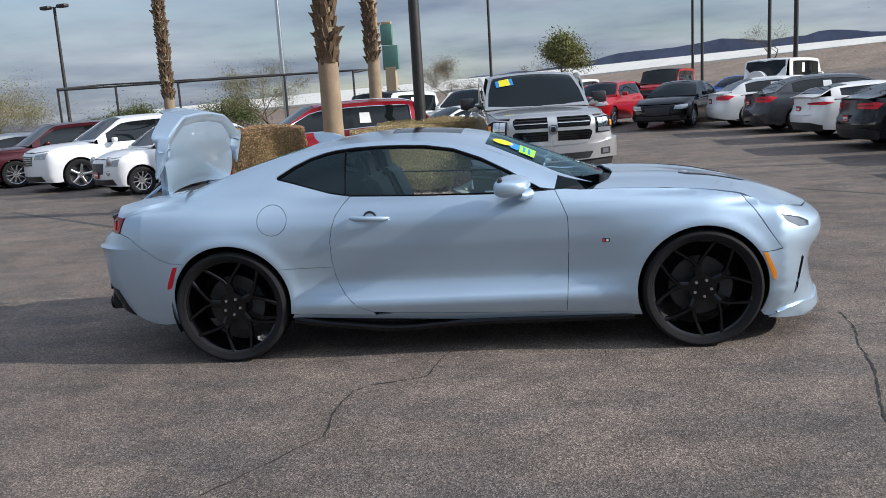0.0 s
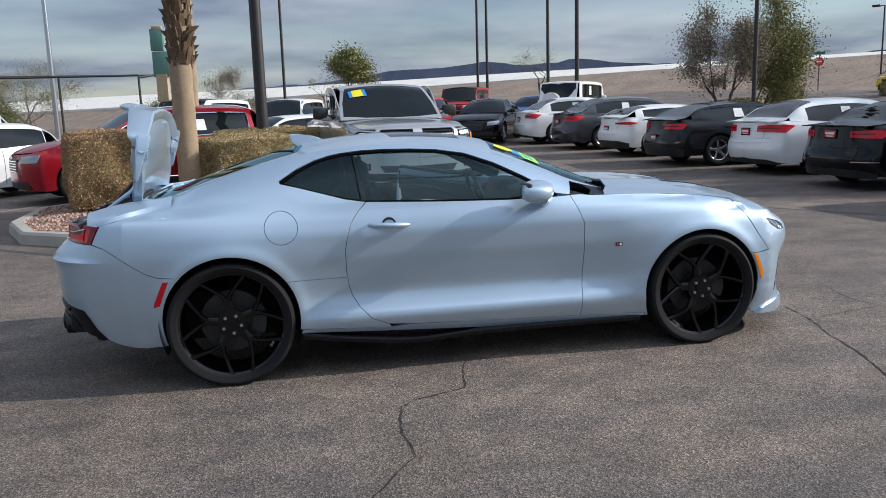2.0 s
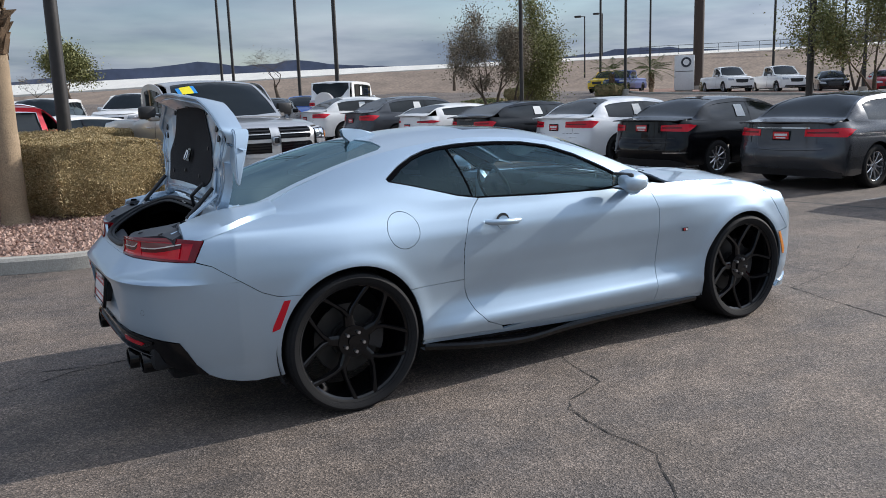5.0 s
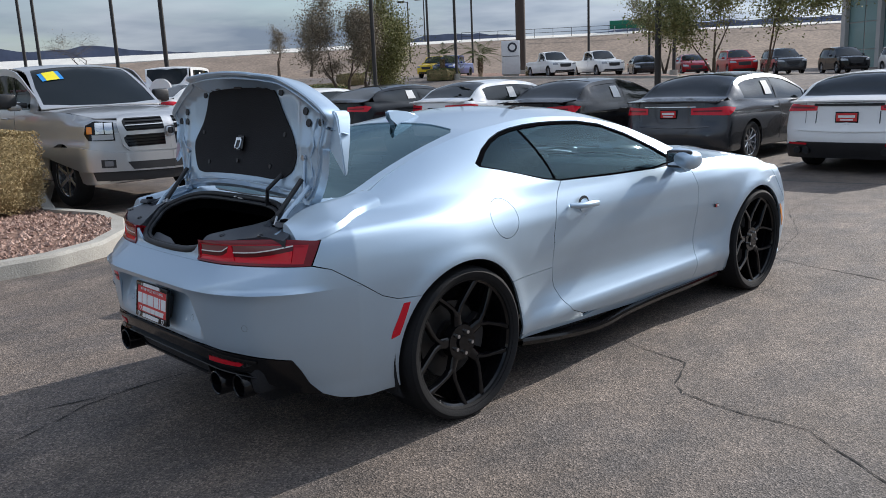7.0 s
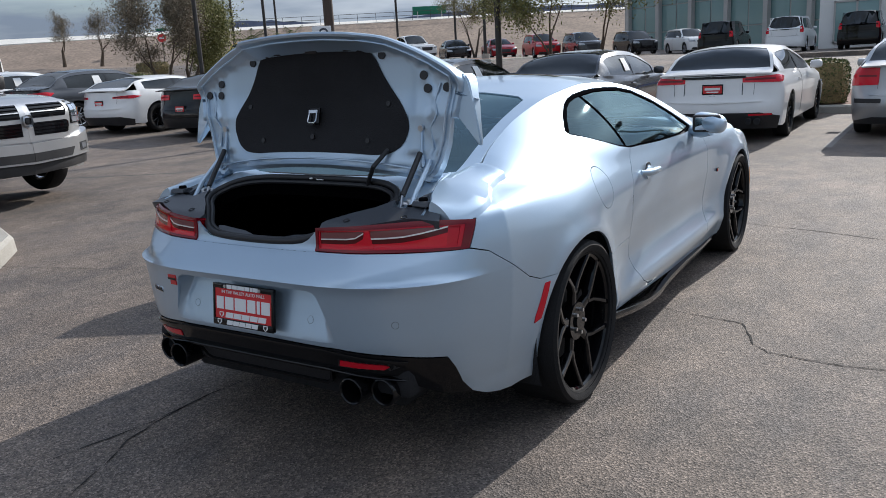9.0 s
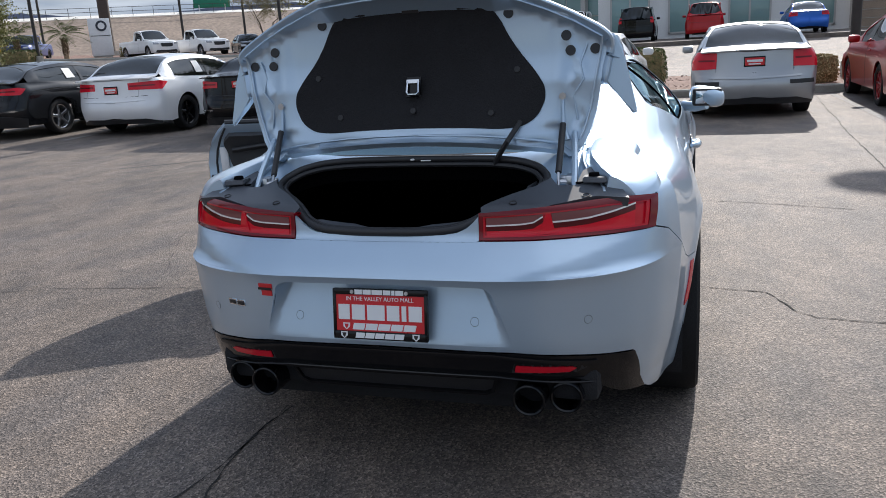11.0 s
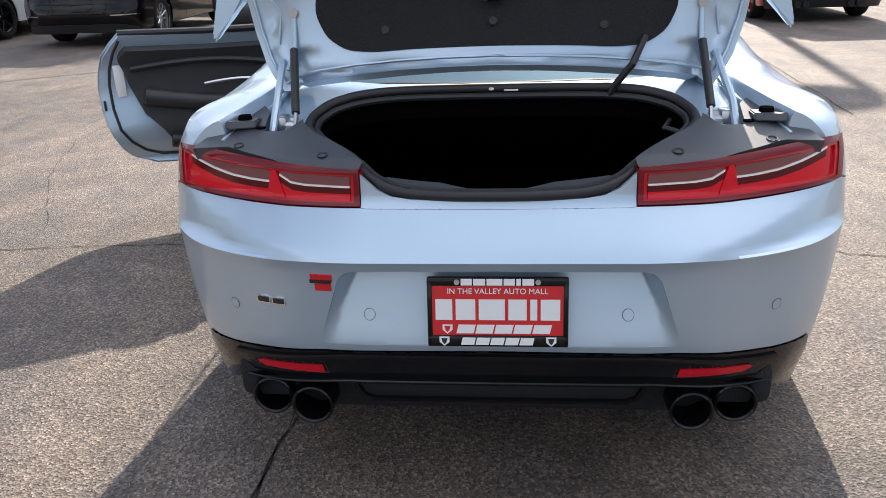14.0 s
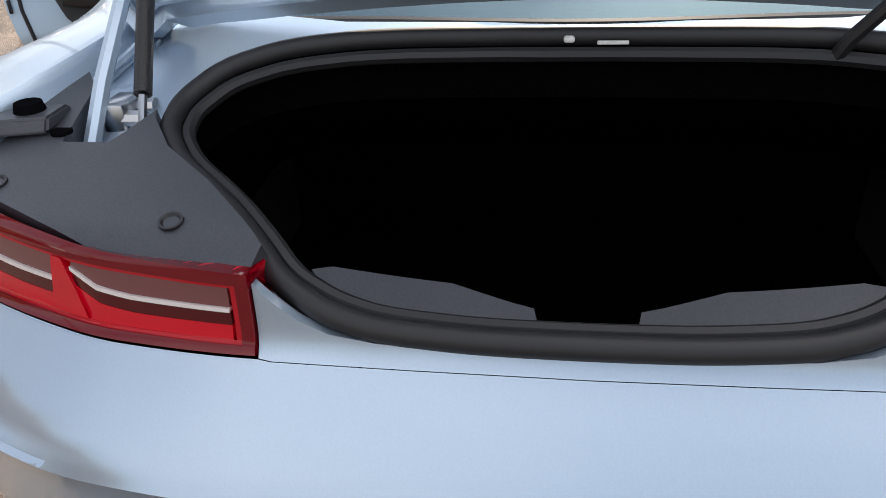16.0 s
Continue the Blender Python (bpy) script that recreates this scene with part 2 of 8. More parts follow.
def skin(name, uv, tris, surf, depth=0.012, flip=False, lift=0.0, pieces=()):
    """A panel: the flat region laid on a surface, with true normals and a rim of some depth. surf: (n,2) -> points, normals."""
    P, N = surf(uv)
    P = P + N * lift
    a, b, c = P[tris[:, 0]], P[tris[:, 1]], P[tris[:, 2]]
    fn = np.cross(b - a, c - a)
    back = np.sum(fn * N[tris[:, 0]], 1) < 0
    tris = np.where(back[:, None], tris[:, ::-1], tris)
    count = {}
    for t in tris:
        for i in range(3):
            e = (t[i], t[(i + 1) % 3])
            count[e] = 1
    rim = [e for e in count if (e[1], e[0]) not in count]
    verts, faces = [tuple(p) for p in P], [tuple(int(i) for i in t) for t in tris]
    norms = [tuple(N[i]) for t in tris for i in t]
    if depth:
        at = {}
        for e in rim:
            for i in e:
                if i not in at:
                    at[i] = len(verts)
                    verts.append(tuple(P[i]))
                    verts.append(tuple(P[i] - N[i] * depth))
        for i, j in rim:
            faces.append((at[j], at[i], at[i] + 1, at[j] + 1))
            norms += [(0, 0, 0)] * 4
    me = bpy.data.meshes.new(name)
    me.from_pydata([tuple(map(float, v)) for v in verts], [], faces)
    me.polygons.foreach_set("use_smooth", [True] * len(faces))
    me.normals_split_custom_set([tuple(map(float, n)) for n in norms])
    me.update()
    return me


def merged(name, meshes):
    bm = bmesh.new()
    for m in meshes:
        bm.from_mesh(m)
    me = bpy.data.meshes.new(name)
    bm.to_mesh(me)
    bm.free()
    return me


def revolve(profile, n=48, axis="y"):
    """A ring of (radius, offset) pairs turned round the y axis; a closed profile."""
    verts, faces = [], []
    k = len(profile)
    for i in range(n):
        a = 2 * math.pi * i / n
        for r, o in profile:
            verts.append((r * math.cos(a), o, r * math.sin(a)))
    for i in range(n):
        for j in range(k):
            faces.append((i * k + j, i * k + (j + 1) % k, ((i + 1) % n) * k + (j + 1) % k, ((i + 1) % n) * k + j))
    bm = bmesh.new()
    vs = [bm.verts.new(v) for v in verts]
    for f in faces:
        try:
            bm.faces.new([vs[i] for i in f])
        except ValueError:
            pass
    bmesh.ops.remove_doubles(bm, verts=bm.verts, dist=1e-5)
    return bm


def box(size, at=(0, 0, 0), bevel=0.0, rot=None, seg=2):
    bm = bmesh.new()
    bmesh.ops.create_cube(bm, size=1)
    bmesh.ops.scale(bm, vec=size, verts=bm.verts)
    if bevel:
        bmesh.ops.bevel(bm, geom=bm.edges, offset=bevel, segments=seg, affect="EDGES", profile=0.5)
    if rot is not None:
        bmesh.ops.rotate(bm, cent=(0, 0, 0), matrix=rot.to_3x3(), verts=bm.verts)
    bmesh.ops.translate(bm, vec=at, verts=bm.verts)
    return bm


def tube(points, radius, n=8, closed=False, radii=None):
    """A round bar along points."""
    pts = [Vector(p) for p in points]
    bm = bmesh.new()
    rings = []
    m = len(pts)
    ref = None
    for i, p in enumerate(pts):
        a = pts[(i - 1) % m] if (closed or i > 0) else p
        b = pts[(i + 1) % m] if (closed or i < m - 1) else p
        t = (b - a).normalized()
        if ref is None:
            ref = Vector((0, 0, 1)) if abs(t.z) < 0.9 else Vector((1, 0, 0))
        s = t.cross(ref).normalized()
        ref = s.cross(t).normalized()
        r = radii[i] if radii else radius
        rings.append([bm.verts.new(p + (s * math.cos(2 * math.pi * k / n) + ref * math.sin(2 * math.pi * k / n)) * r) for k in range(n)])
    for i in range(m if closed else m - 1):
        a, b = rings[i], rings[(i + 1) % m]
        for k in range(n):
            bm.faces.new((a[k], a[(k + 1) % n], b[(k + 1) % n], b[k]))
    if not closed:
        bm.faces.new(rings[0][::-1])
        bm.faces.new(rings[-1])
    return bm


def cyl(r, depth, at, axis="y", n=24, r2=None, bevel=0.0):
    bm = bmesh.new()
    bmesh.ops.create_cone(bm, cap_ends=True, segments=n, radius1=r, radius2=r if r2 is None else r2, depth=depth)
    if axis == "y":
        bmesh.ops.rotate(bm, cent=(0, 0, 0), matrix=Matrix.Rotation(radians(90), 3, "X"), verts=bm.verts)
    if axis == "x":
        bmesh.ops.rotate(bm, cent=(0, 0, 0), matrix=Matrix.Rotation(radians(90), 3, "Y"), verts=bm.verts)
    bmesh.ops.translate(bm, vec=at, verts=bm.verts)
    return bm


def join(bms):
    out = bmesh.new()
    for b in bms:
        me = bpy.data.meshes.new("t")
        b.to_mesh(me)
        b.free()
        out.from_mesh(me)
        bpy.data.meshes.remove(me)
    return out


def prism(loop, a, b, put):
    """A closed solid: the plane loop at two depths, placed by put(u, v, depth)."""
    bm = bmesh.new()
    n = len(loop)
    lo, hi = [bm.verts.new(put(u, v, a)) for u, v in loop], [bm.verts.new(put(u, v, b)) for u, v in loop]
    bm.faces.new(lo[::-1])
    bm.faces.new(hi)
    for i in range(n):
        bm.faces.new((lo[i], lo[(i + 1) % n], hi[(i + 1) % n], hi[i]))
    return bm


def arc(cx, cz, r, a0, a1, n=24):
    return [(cx + r * math.cos(radians(a0 + (a1 - a0) * i / n)), cz + r * math.sin(radians(a0 + (a1 - a0) * i / n))) for i in range(n + 1)]


def rounded(loop, times=2):
    """A closed outline with its corners cut smooth."""
    for _ in range(times):
        out = []
        for (x0, y0), (x1, y1) in zip(loop, loop[1:] + loop[:1]):
            out += [(0.8 * x0 + 0.2 * x1, 0.8 * y0 + 0.2 * y1), (0.2 * x0 + 0.8 * x1, 0.2 * y0 + 0.8 * y1)]
        loop = out
    return loop


class Shell:
    """The outer surface of a car. The side is a height field over (u, z), where u runs along the plan's outline and equals x on the flanks;
    the canopy and the bonnet are height fields over (x, y)."""

    def __init__(s, plan, low, belt, rail, crown, rear, front, ends, lips=(), bonnet=None):
        px, py = np.array(plan, float).T
        k = np.concatenate([[0], np.cumsum(np.hypot(np.diff(px), np.diff(py)))])
        fx, fy = pchip(k, px), pchip(k, py)
        q = np.linspace(0, k[-1], 900)
        x, y = fx(q), fy(q)
        for _ in range(6):
            x[1:-1], y[1:-1] = (x[:-2] + 2 * x[1:-1] + x[2:]) / 4, (y[:-2] + 2 * y[1:-1] + y[2:]) / 4
        l = np.concatenate([[0], np.cumsum(np.hypot(np.diff(x), np.diff(y)))])
        mid = np.argmin(np.abs(x))
        s.U = l - l[mid] + x[mid]
        tx, ty = np.gradient(x, s.U), np.gradient(y, s.U)
        n = np.hypot(tx, ty)
        s.x, s.y, s.nx, s.ny = x, y, -ty / n, tx / n
        s.xr, s.xf = ends
        s.mrear = np.clip((s.xr - x) / 0.35, 0, 1) ** 1.0
        s.mfront = np.clip((x - s.xf) / 0.35, 0, 1)
        s.mrear = s.mrear * s.mrear * (3 - 2 * s.mrear)
        s.mfront = s.mfront * s.mfront * (3 - 2 * s.mfront)
        s.rear, s.front = pchip(*zip(*rear)), pchip(*zip(*front))
        s.zb, s.yb = pchip([b[0] for b in belt], [b[1] for b in belt]), pchip([b[0] for b in belt], [b[2] for b in belt])
        s.zr, s.yr = pchip([b[0] for b in rail], [b[1] for b in rail]), pchip([b[0] for b in rail], [b[2] for b in rail])
        s.crown = pchip(*zip(*crown))
        s.bonnet, s.press = bonnet, None
        # table of half widths
        xs, zs, rows = low
        s.tx, s.tz = np.linspace(xs[0], xs[-1], 260), np.linspace(zs[0], 1.45, 260)
        cols = []
        for xq, row in zip(xs, rows):
            zb, yb = float(s.zb(xq)), float(s.yb(xq))
            zk = [z for z in zs if z < zb - 0.02]
            f = pchip(zk + [zb], list(row[: len(zk)]) + [yb])
            cols.append(f(s.tz))
        cols = np.array(cols)
        tab = np.stack([pchip(xs, cols[:, j])(s.tx) for j in range(len(s.tz))], 1)
        zb, yb, zr, yr = s.zb(s.tx), s.yb(s.tx), s.zr(s.tx), s.yr(s.tx)
        t = np.clip((s.tz[None, :] - zb[:, None]) / np.maximum(0.03, zr - zb)[:, None], 0, 1.3)
        upper = yb[:, None] + (yr - yb)[:, None] * (0.55 * t + 0.45 * t ** 2)
        w = np.clip((s.tz[None, :] - zb[:, None]) / 0.012 + 0.5, 0, 1)
        tab = tab * (1 - w) + upper * w
        for cx, cz, r, amp in lips:
            rr = np.hypot(s.tx[:, None] - cx, s.tz[None, :] - cz)
            tab = tab + amp * np.exp(-(((rr - r) / 0.045) ** 2))
        for _ in range(3):
            tab[:, 1:-1] = (tab[:, :-2] + 2 * tab[:, 1:-1] + tab[:, 2:]) / 4
        s.tab = tab

    def width(s, x, z):
        i = np.clip((x - s.tx[0]) / (s.tx[1] - s.tx[0]), 0, len(s.tx) - 1.001)
        j = np.clip((z - s.tz[0]) / (s.tz[1] - s.tz[0]), 0, len(s.tz) - 1.001)
        a, b = i.astype(int), j.astype(int)
        u, v = i - a, j - b
        T = s.tab
        return (T[a, b] * (1 - u) + T[a + 1, b] * u) * (1 - v) + (T[a, b + 1] * (1 - u) + T[a + 1, b + 1] * u) * v

    def flank(s, u, z):
        x, y = np.interp(u, s.U, s.x), np.interp(u, s.U, s.y)
        nx, ny = np.interp(u, s.U, s.nx), np.interp(u, s.U, s.ny)
        r, f = np.interp(u, s.U, s.mrear), np.interp(u, s.U, s.mfront)
        xc = np.clip(x, s.tx[0], s.tx[-1])
        plan = np.interp(xc, s.x, s.y)
        d = (plan - s.width(xc, z)) * (1 - r) * (1 - f) + r * s.rear(z) + f * s.front(z)
        if s.press:
            d = d + r * s.press(y, z)
        return np.stack([x - nx * d, y - ny * d, z], -1)

    def side(s, sign=1, sink=0.0):
        def surf(uv):
            u, z = uv[:, 0], uv[:, 1]
            h = 0.006
            P = s.flank(u, z)
            du, dz = s.flank(u + h, z) - s.flank(u - h, z), s.flank(u, z + h) - s.flank(u, z - h)
            N = np.cross(dz, du)
            N /= np.linalg.norm(N, axis=1)[:, None] + 1e-12
            ny = np.interp(u, s.U, s.ny)
            nx = np.interp(u, s.U, s.nx)
            N *= np.sign(N[:, 0] * nx + N[:, 1] * ny + 1e-9)[:, None]
            P = P - N * sink
            if sign < 0:
                P, N = P * (1, -1, 1), N * (1, -1, 1)
            return P, N

        return surf

    def u_at(s, y, rear=True):
        """u where the plan's outline is y from the middle, at one end."""
        m = s.x < -0.5 if rear else s.x > 0.5
        uu, yy = s.U[m], s.y[m]
        o = np.argsort(yy)
        return float(np.interp(y, yy[o], uu[o]))

    def height(s, x, y, p=2.3):
        yr, zr, zc = s.yr(x), s.zr(x), s.crown(x)
        return zr + (zc - zr) * (1 - np.minimum(1.4, np.abs(y / yr)) ** p)

    def top(s, fn=None, sink=0.0):
        fn = fn or s.height

        def surf(uv):
            x, y = uv[:, 0], uv[:, 1]
            h = 0.008
            z = fn(x, y)
            zx, zy = (fn(x + h, y) - fn(x - h, y)) / (2 * h), (fn(x, y + h) - fn(x, y - h)) / (2 * h)
            N = np.stack([-zx, -zy, np.ones_like(z)], -1)
            N /= np.linalg.norm(N, axis=1)[:, None]
            return np.stack([x, y, z], -1) - N * sink, N

        return surf


def both(name, loop, shell, holes=(), step=0.03, sink=0.0, depth=0.012, lift=0.0):
    """The same panel on both flanks: a list of two meshes, left and right."""
    uv, tr = fill(loop, holes, step)
    return [skin(name, uv, tr, shell.side(sg, sink), depth, lift=lift) for sg in (1, -1)]

# ---- the coupe ----
ROT = Matrix.Rotation
SH = Shell(
    plan=[(-2.418, 0), (-2.416, 0.3), (-2.40, 0.46), (-2.358, 0.59), (-2.285, 0.705), (-2.165, 0.80), (-2.0, 0.862), (-1.8, 0.918), (-1.6, 0.938), (-1.4, 0.945), (-0.9, 0.93), (0, 0.92),
          (0.9, 0.93), (1.4, 0.945), (1.75, 0.925), (1.93, 0.855), (2.07, 0.745), (2.18, 0.57), (2.265, 0.3), (2.295, 0)],
    low=([-1.95, -1.4, -1.05, -0.75, -0.3, 0.3, 0.7, 1.0, 1.4, 1.85],
         [0.14, 0.22, 0.27, 0.322, 0.335, 0.39, 0.47, 0.58, 0.70, 0.80, 0.88, 0.93],
         [(0.775, 0.80, 0.815, 0.826, 0.83, 0.843, 0.857, 0.87, 0.877, 0.87, 0.855, 0.832),
          (0.88, 0.905, 0.92, 0.93, 0.93, 0.935, 0.94, 0.942, 0.942, 0.93, 0.9, 0.865),
          (0.858, 0.888, 0.904, 0.92, 0.919, 0.914, 0.91, 0.916, 0.924, 0.918, 0.892, 0.865),
          (0.848, 0.881, 0.904, 0.919, 0.918, 0.898, 0.88, 0.895, 0.911, 0.91, 0.889, 0.868),
          (0.848, 0.881, 0.906, 0.921, 0.92, 0.894, 0.872, 0.886, 0.904, 0.906, 0.888, 0.868),
          (0.848, 0.881, 0.906, 0.921, 0.92, 0.894, 0.872, 0.884, 0.901, 0.903, 0.886, 0.866),
          (0.848, 0.881, 0.904, 0.917, 0.916, 0.894, 0.878, 0.89, 0.905, 0.905, 0.885, 0.86),
          (0.848, 0.878, 0.897, 0.912, 0.911, 0.908, 0.905, 0.915, 0.922, 0.912, 0.882, 0.85),
          (0.87, 0.895, 0.91, 0.92, 0.92, 0.928, 0.935, 0.94, 0.935, 0.912, 0.862, 0.82),
          (0.86, 0.88, 0.895, 0.905, 0.905, 0.912, 0.916, 0.912, 0.89, 0.85, 0.8, 0.78)]),
    belt=[(-1.95, 0.975, 0.68), (-1.75, 0.995, 0.715), (-1.4, 1.003, 0.775), (-1.0, 0.992, 0.83), (-0.65, 0.98, 0.852), (0, 0.963, 0.856), (0.5, 0.953, 0.846), (0.95, 0.945, 0.82), (1.4, 0.915, 0.79), (1.85, 0.84, 0.75)],
    rail=[(-1.95, 0.985, 0.66), (-1.75, 1.02, 0.625), (-1.5, 1.105, 0.578), (-1.2, 1.19, 0.565), (-0.9, 1.25, 0.57), (-0.5, 1.282, 0.577), (-0.2, 1.268, 0.592), (0.15, 1.205, 0.64), (0.45, 1.095, 0.715), (0.62, 1.025, 0.757), (0.9, 0.96, 0.805)],
    crown=[(-1.95, 0.985), (-1.75, 1.035), (-1.5, 1.13), (-1.2, 1.222), (-0.95, 1.282), (-0.6, 1.33), (-0.35, 1.342), (-0.1, 1.33), (0.2, 1.283), (0.5, 1.175), (0.75, 1.07), (1.0, 0.965)],
    rear=[(0.14, 0.16), (0.3, 0.085), (0.40, 0.048), (0.47, 0.034), (0.50, 0.028), (0.60, 0.019), (0.68, 0.011), (0.704, 0.005), (0.713, 0.001), (0.717, 0.0), (0.722, 0.003), (0.735, 0.013), (0.770, 0.046), (0.808, 0.084), (0.818, 0.093), (0.832, 0.099), (0.90, 0.105), (0.93, 0.14), (0.96, 0.20), (1.0, 0.29)],
    front=[(0.10, 0.10), (0.14, 0.02), (0.2, 0.03), (0.3, 0.06), (0.4, 0.07), (0.5, 0.05), (0.6, 0.0), (0.66, 0.005), (0.70, 0.03), (0.74, 0.08), (0.80, 0.2), (0.9, 0.4)],
    ends=(-2.03, 1.85), lips=[(-1.405, 0.35, 0.385, 0.010), (1.405, 0.345, 0.388, 0.010)])


def tail_facet(y, z):
    """The pressed facet between the tail lamp's corner and the bumper's ridge."""
    a = np.abs(y)
    t = np.clip((a - 0.38) / 0.30, 0, 1)
    z0, z1 = 0.717 + 0 * a, 0.722 + 0.19 * np.maximum(0, a - 0.38)
    w = np.clip((z - z0) / (z1 - z0), 0, 1)
    return 0.034 * t * np.minimum(w / 0.22, 1) * (1 - w)


SH.press = tail_facet
RH, FH, AR = (-1.405, 0.352), (1.405, 0.345), 0.373
UC, UF = float(SH.U[0]), float(SH.U[-1])
ua = SH.u_at

coupe = thing("coupe", "pale blue metallic coupe, black wheels, boot lid and driver door open", "car")


def two(name, meshes, material, parent, label=""):
    return [part(name, m, material, parent, label) for m in meshes]


WINDOW = [(-1.098, 1.105), (-1.0, 1.163), (-0.905, 1.205), (-0.82, 1.229), (-0.74, 1.243), (-0.62, 1.254), (-0.496, 1.257), (-0.34, 1.254), (-0.187, 1.245), (-0.018, 1.218), (0.148, 1.158), (0.313, 1.075), (0.49, 0.972),
          (0.205, 0.952), (-0.2, 0.962), (-0.65, 0.98), (-0.75, 0.998), (-0.864, 1.03), (-1.0, 1.068), (-1.092, 1.09)]
QGLASS = [(-1.062, 1.098), (-0.98, 1.148), (-0.9, 1.186), (-0.82, 1.210), (-0.74, 1.224), (-0.690, 1.229), (-0.672, 1.001), (-0.75, 1.014), (-0.86, 1.043), (-0.98, 1.077)]
DGLASS = [(-0.652, 0.995), (-0.668, 1.231), (-0.496, 1.239), (-0.34, 1.236), (-0.187, 1.227), (-0.018, 1.2), (0.14, 1.141), (0.30, 1.061), (0.445, 0.979), (0.205, 0.967), (-0.2, 0.977)]
QGLASS, DGLASS = inset(QGLASS, -0.007), inset(DGLASS, -0.007)
DOOR_FRONT = [(0.575, 0.957), (0.61, 0.88), (0.641, 0.80), (0.645, 0.65), (0.639, 0.486), (0.628, 0.33), (0.621, 0.232)]
DOOR_REAR = [(-0.533, 0.278), (-0.63, 0.318), (-0.698, 0.388), (-0.735, 0.455), (-0.752, 0.511), (-0.764, 0.60), (-0.766, 0.718), (-0.752, 0.79), (-0.726, 0.868), (-0.68, 0.93), (-0.63, 0.979)]
GAP = 0.0022


def on_circle(c, z, side):
    return c[0] + side * math.sqrt(max(0, AR ** 2 - (z - c[1]) ** 2))


def ang(c, x, z):
    return math.degrees(math.atan2(z - c[1], x - c[0]))


# doors
door_loop = DOOR_FRONT + [(0.1, 0.247), (-0.4, 0.268)] + DOOR_REAR + [(-0.2, 0.9605), (0.205, 0.9505), (0.47, 0.953)]
HINGE = Matrix.Translation((0.62, 0.88, 0)) @ ROT(radians(-61), 4, "Z") @ Matrix.Translation((-0.62, -0.88, 0))
m_left, m_right = both("door", inset(door_loop, GAP), SH, step=0.028)
door_right = part("passenger_door", m_right, BLUE, coupe)
door_left = part("driver_door", m_left, BLUE, coupe, "open driver door with black inner trim")
m_in = both("shell", inset(door_loop, GAP + 0.004), SH, step=0.05, sink=0.035, depth=-0.033)[0]
part("jamb", m_in, BLUE, door_left)
trim_loop = inset(door_loop, 0.055)
trim_loop = [(min(max(x, float(np.interp(z, [0.33, 0.42, 0.55, 0.70, 0.955], [-0.20, -0.42, -0.555, -0.61, -0.67]))), 0.50), min(max(z, 0.37), 0.965)) for x, z in dense(trim_loop, 0.04)]
m_in = both("trim", trim_loop, SH, step=0.05, sink=0.085, depth=-0.055)[0]
part("inner_trim", m_in, LEATHER, door_left, "black moulded door card")


def bow(x0, x1, z0, z1, sag, d, n=14):
    return [(x0 + (x1 - x0) * i / n, 0.885 - d, z0 + (z1 - z0) * i / n + sag * math.sin(math.pi * i / n)) for i in range(n + 1)]


part("armrest", tube(bow(-0.55, 0.35, 0.66, 0.62, -0.05, 0.10), 0.045, 10), LEATHER, door_left)
part("trim_line", tube(bow(-0.60, 0.40, 0.80, 0.70, 0.06, 0.085), 0.016, 8), BLACK_PLASTIC, door_left)
part("door_pull", tube(bow(-0.25, 0.15, 0.70, 0.68, 0.02, 0.12), 0.011, 8), CHROME, door_left, "bright metal pull")
part("map_pocket", tube(bow(-0.45, 0.42, 0.42, 0.40, -0.03, 0.095), 0.04, 10), BLACK_PLASTIC, door_left)
rim_pts = [SH.flank(np.array([u]), np.array([z]))[0] for u, z in dense([(0.3, 0.30), (-0.3, 0.318), (-0.50, 0.335), (-0.58, 0.365), (-0.645, 0.42), (-0.69, 0.49), (-0.708, 0.60), (-0.708, 0.72), (-0.695, 0.80), (-0.665, 0.88), (-0.63, 0.94)], 0.03, False)]
part("door_seal", tube([(p[0], p[1] - 0.040, p[2]) for p in rim_pts], 0.007, 8), SEAL, door_left, "black rubber door seal")
part("jamb_plate", box((0.05, 0.012, 0.16), (-0.655, 0.845, 0.74), 0.004), SIGN_WHITE, door_left, "white data label")
part("door_latch", box((0.012, 0.03, 0.05), (-0.745, 0.855, 0.62), 0.004), BLACK_PLASTIC, door_left)
part("top_cap", tube([(-0.63, 0.845, 0.975), (-0.2, 0.838, 0.96), (0.45, 0.83, 0.955)], 0.018, 8), BLACK_PLASTIC, door_left)
door_left.matrix_world = HINGE

# handles, fuel flap, badge
for sg, dr in ((-1, door_right), (1, door_left)):
    y = 0.905
    h = part("handle", join([tube([(-0.632, sg * (y + 0.004), 0.855), (-0.6, sg * (y + 0.026), 0.852), (-0.52, sg * (y + 0.034), 0.849), (-0.44, sg * (y + 0.028), 0.846), (-0.405, sg * (y + 0.004), 0.845)], 0.016, 10, radii=[0.010, 0.016, 0.017, 0.016, 0.010])]), BLUE, dr)
    # black disc peeping over the bowl: the shaded top of the cup as colour
    part("handle_cup", cyl(0.040, 0.006, (-0.515, sg * (y - 0.001), 0.852), "y", 28), BLACK_PLASTIC, dr)
    part("handle_bowl", cyl(0.036, 0.006, (-0.515, sg * (y + 0.001), 0.842), "y", 28, bevel=0.002), BLUE, dr)
for o in door_left.children:
    o.matrix_parent_inverse = Matrix.Identity(4)
    o.matrix_basis = Matrix.Identity(4)

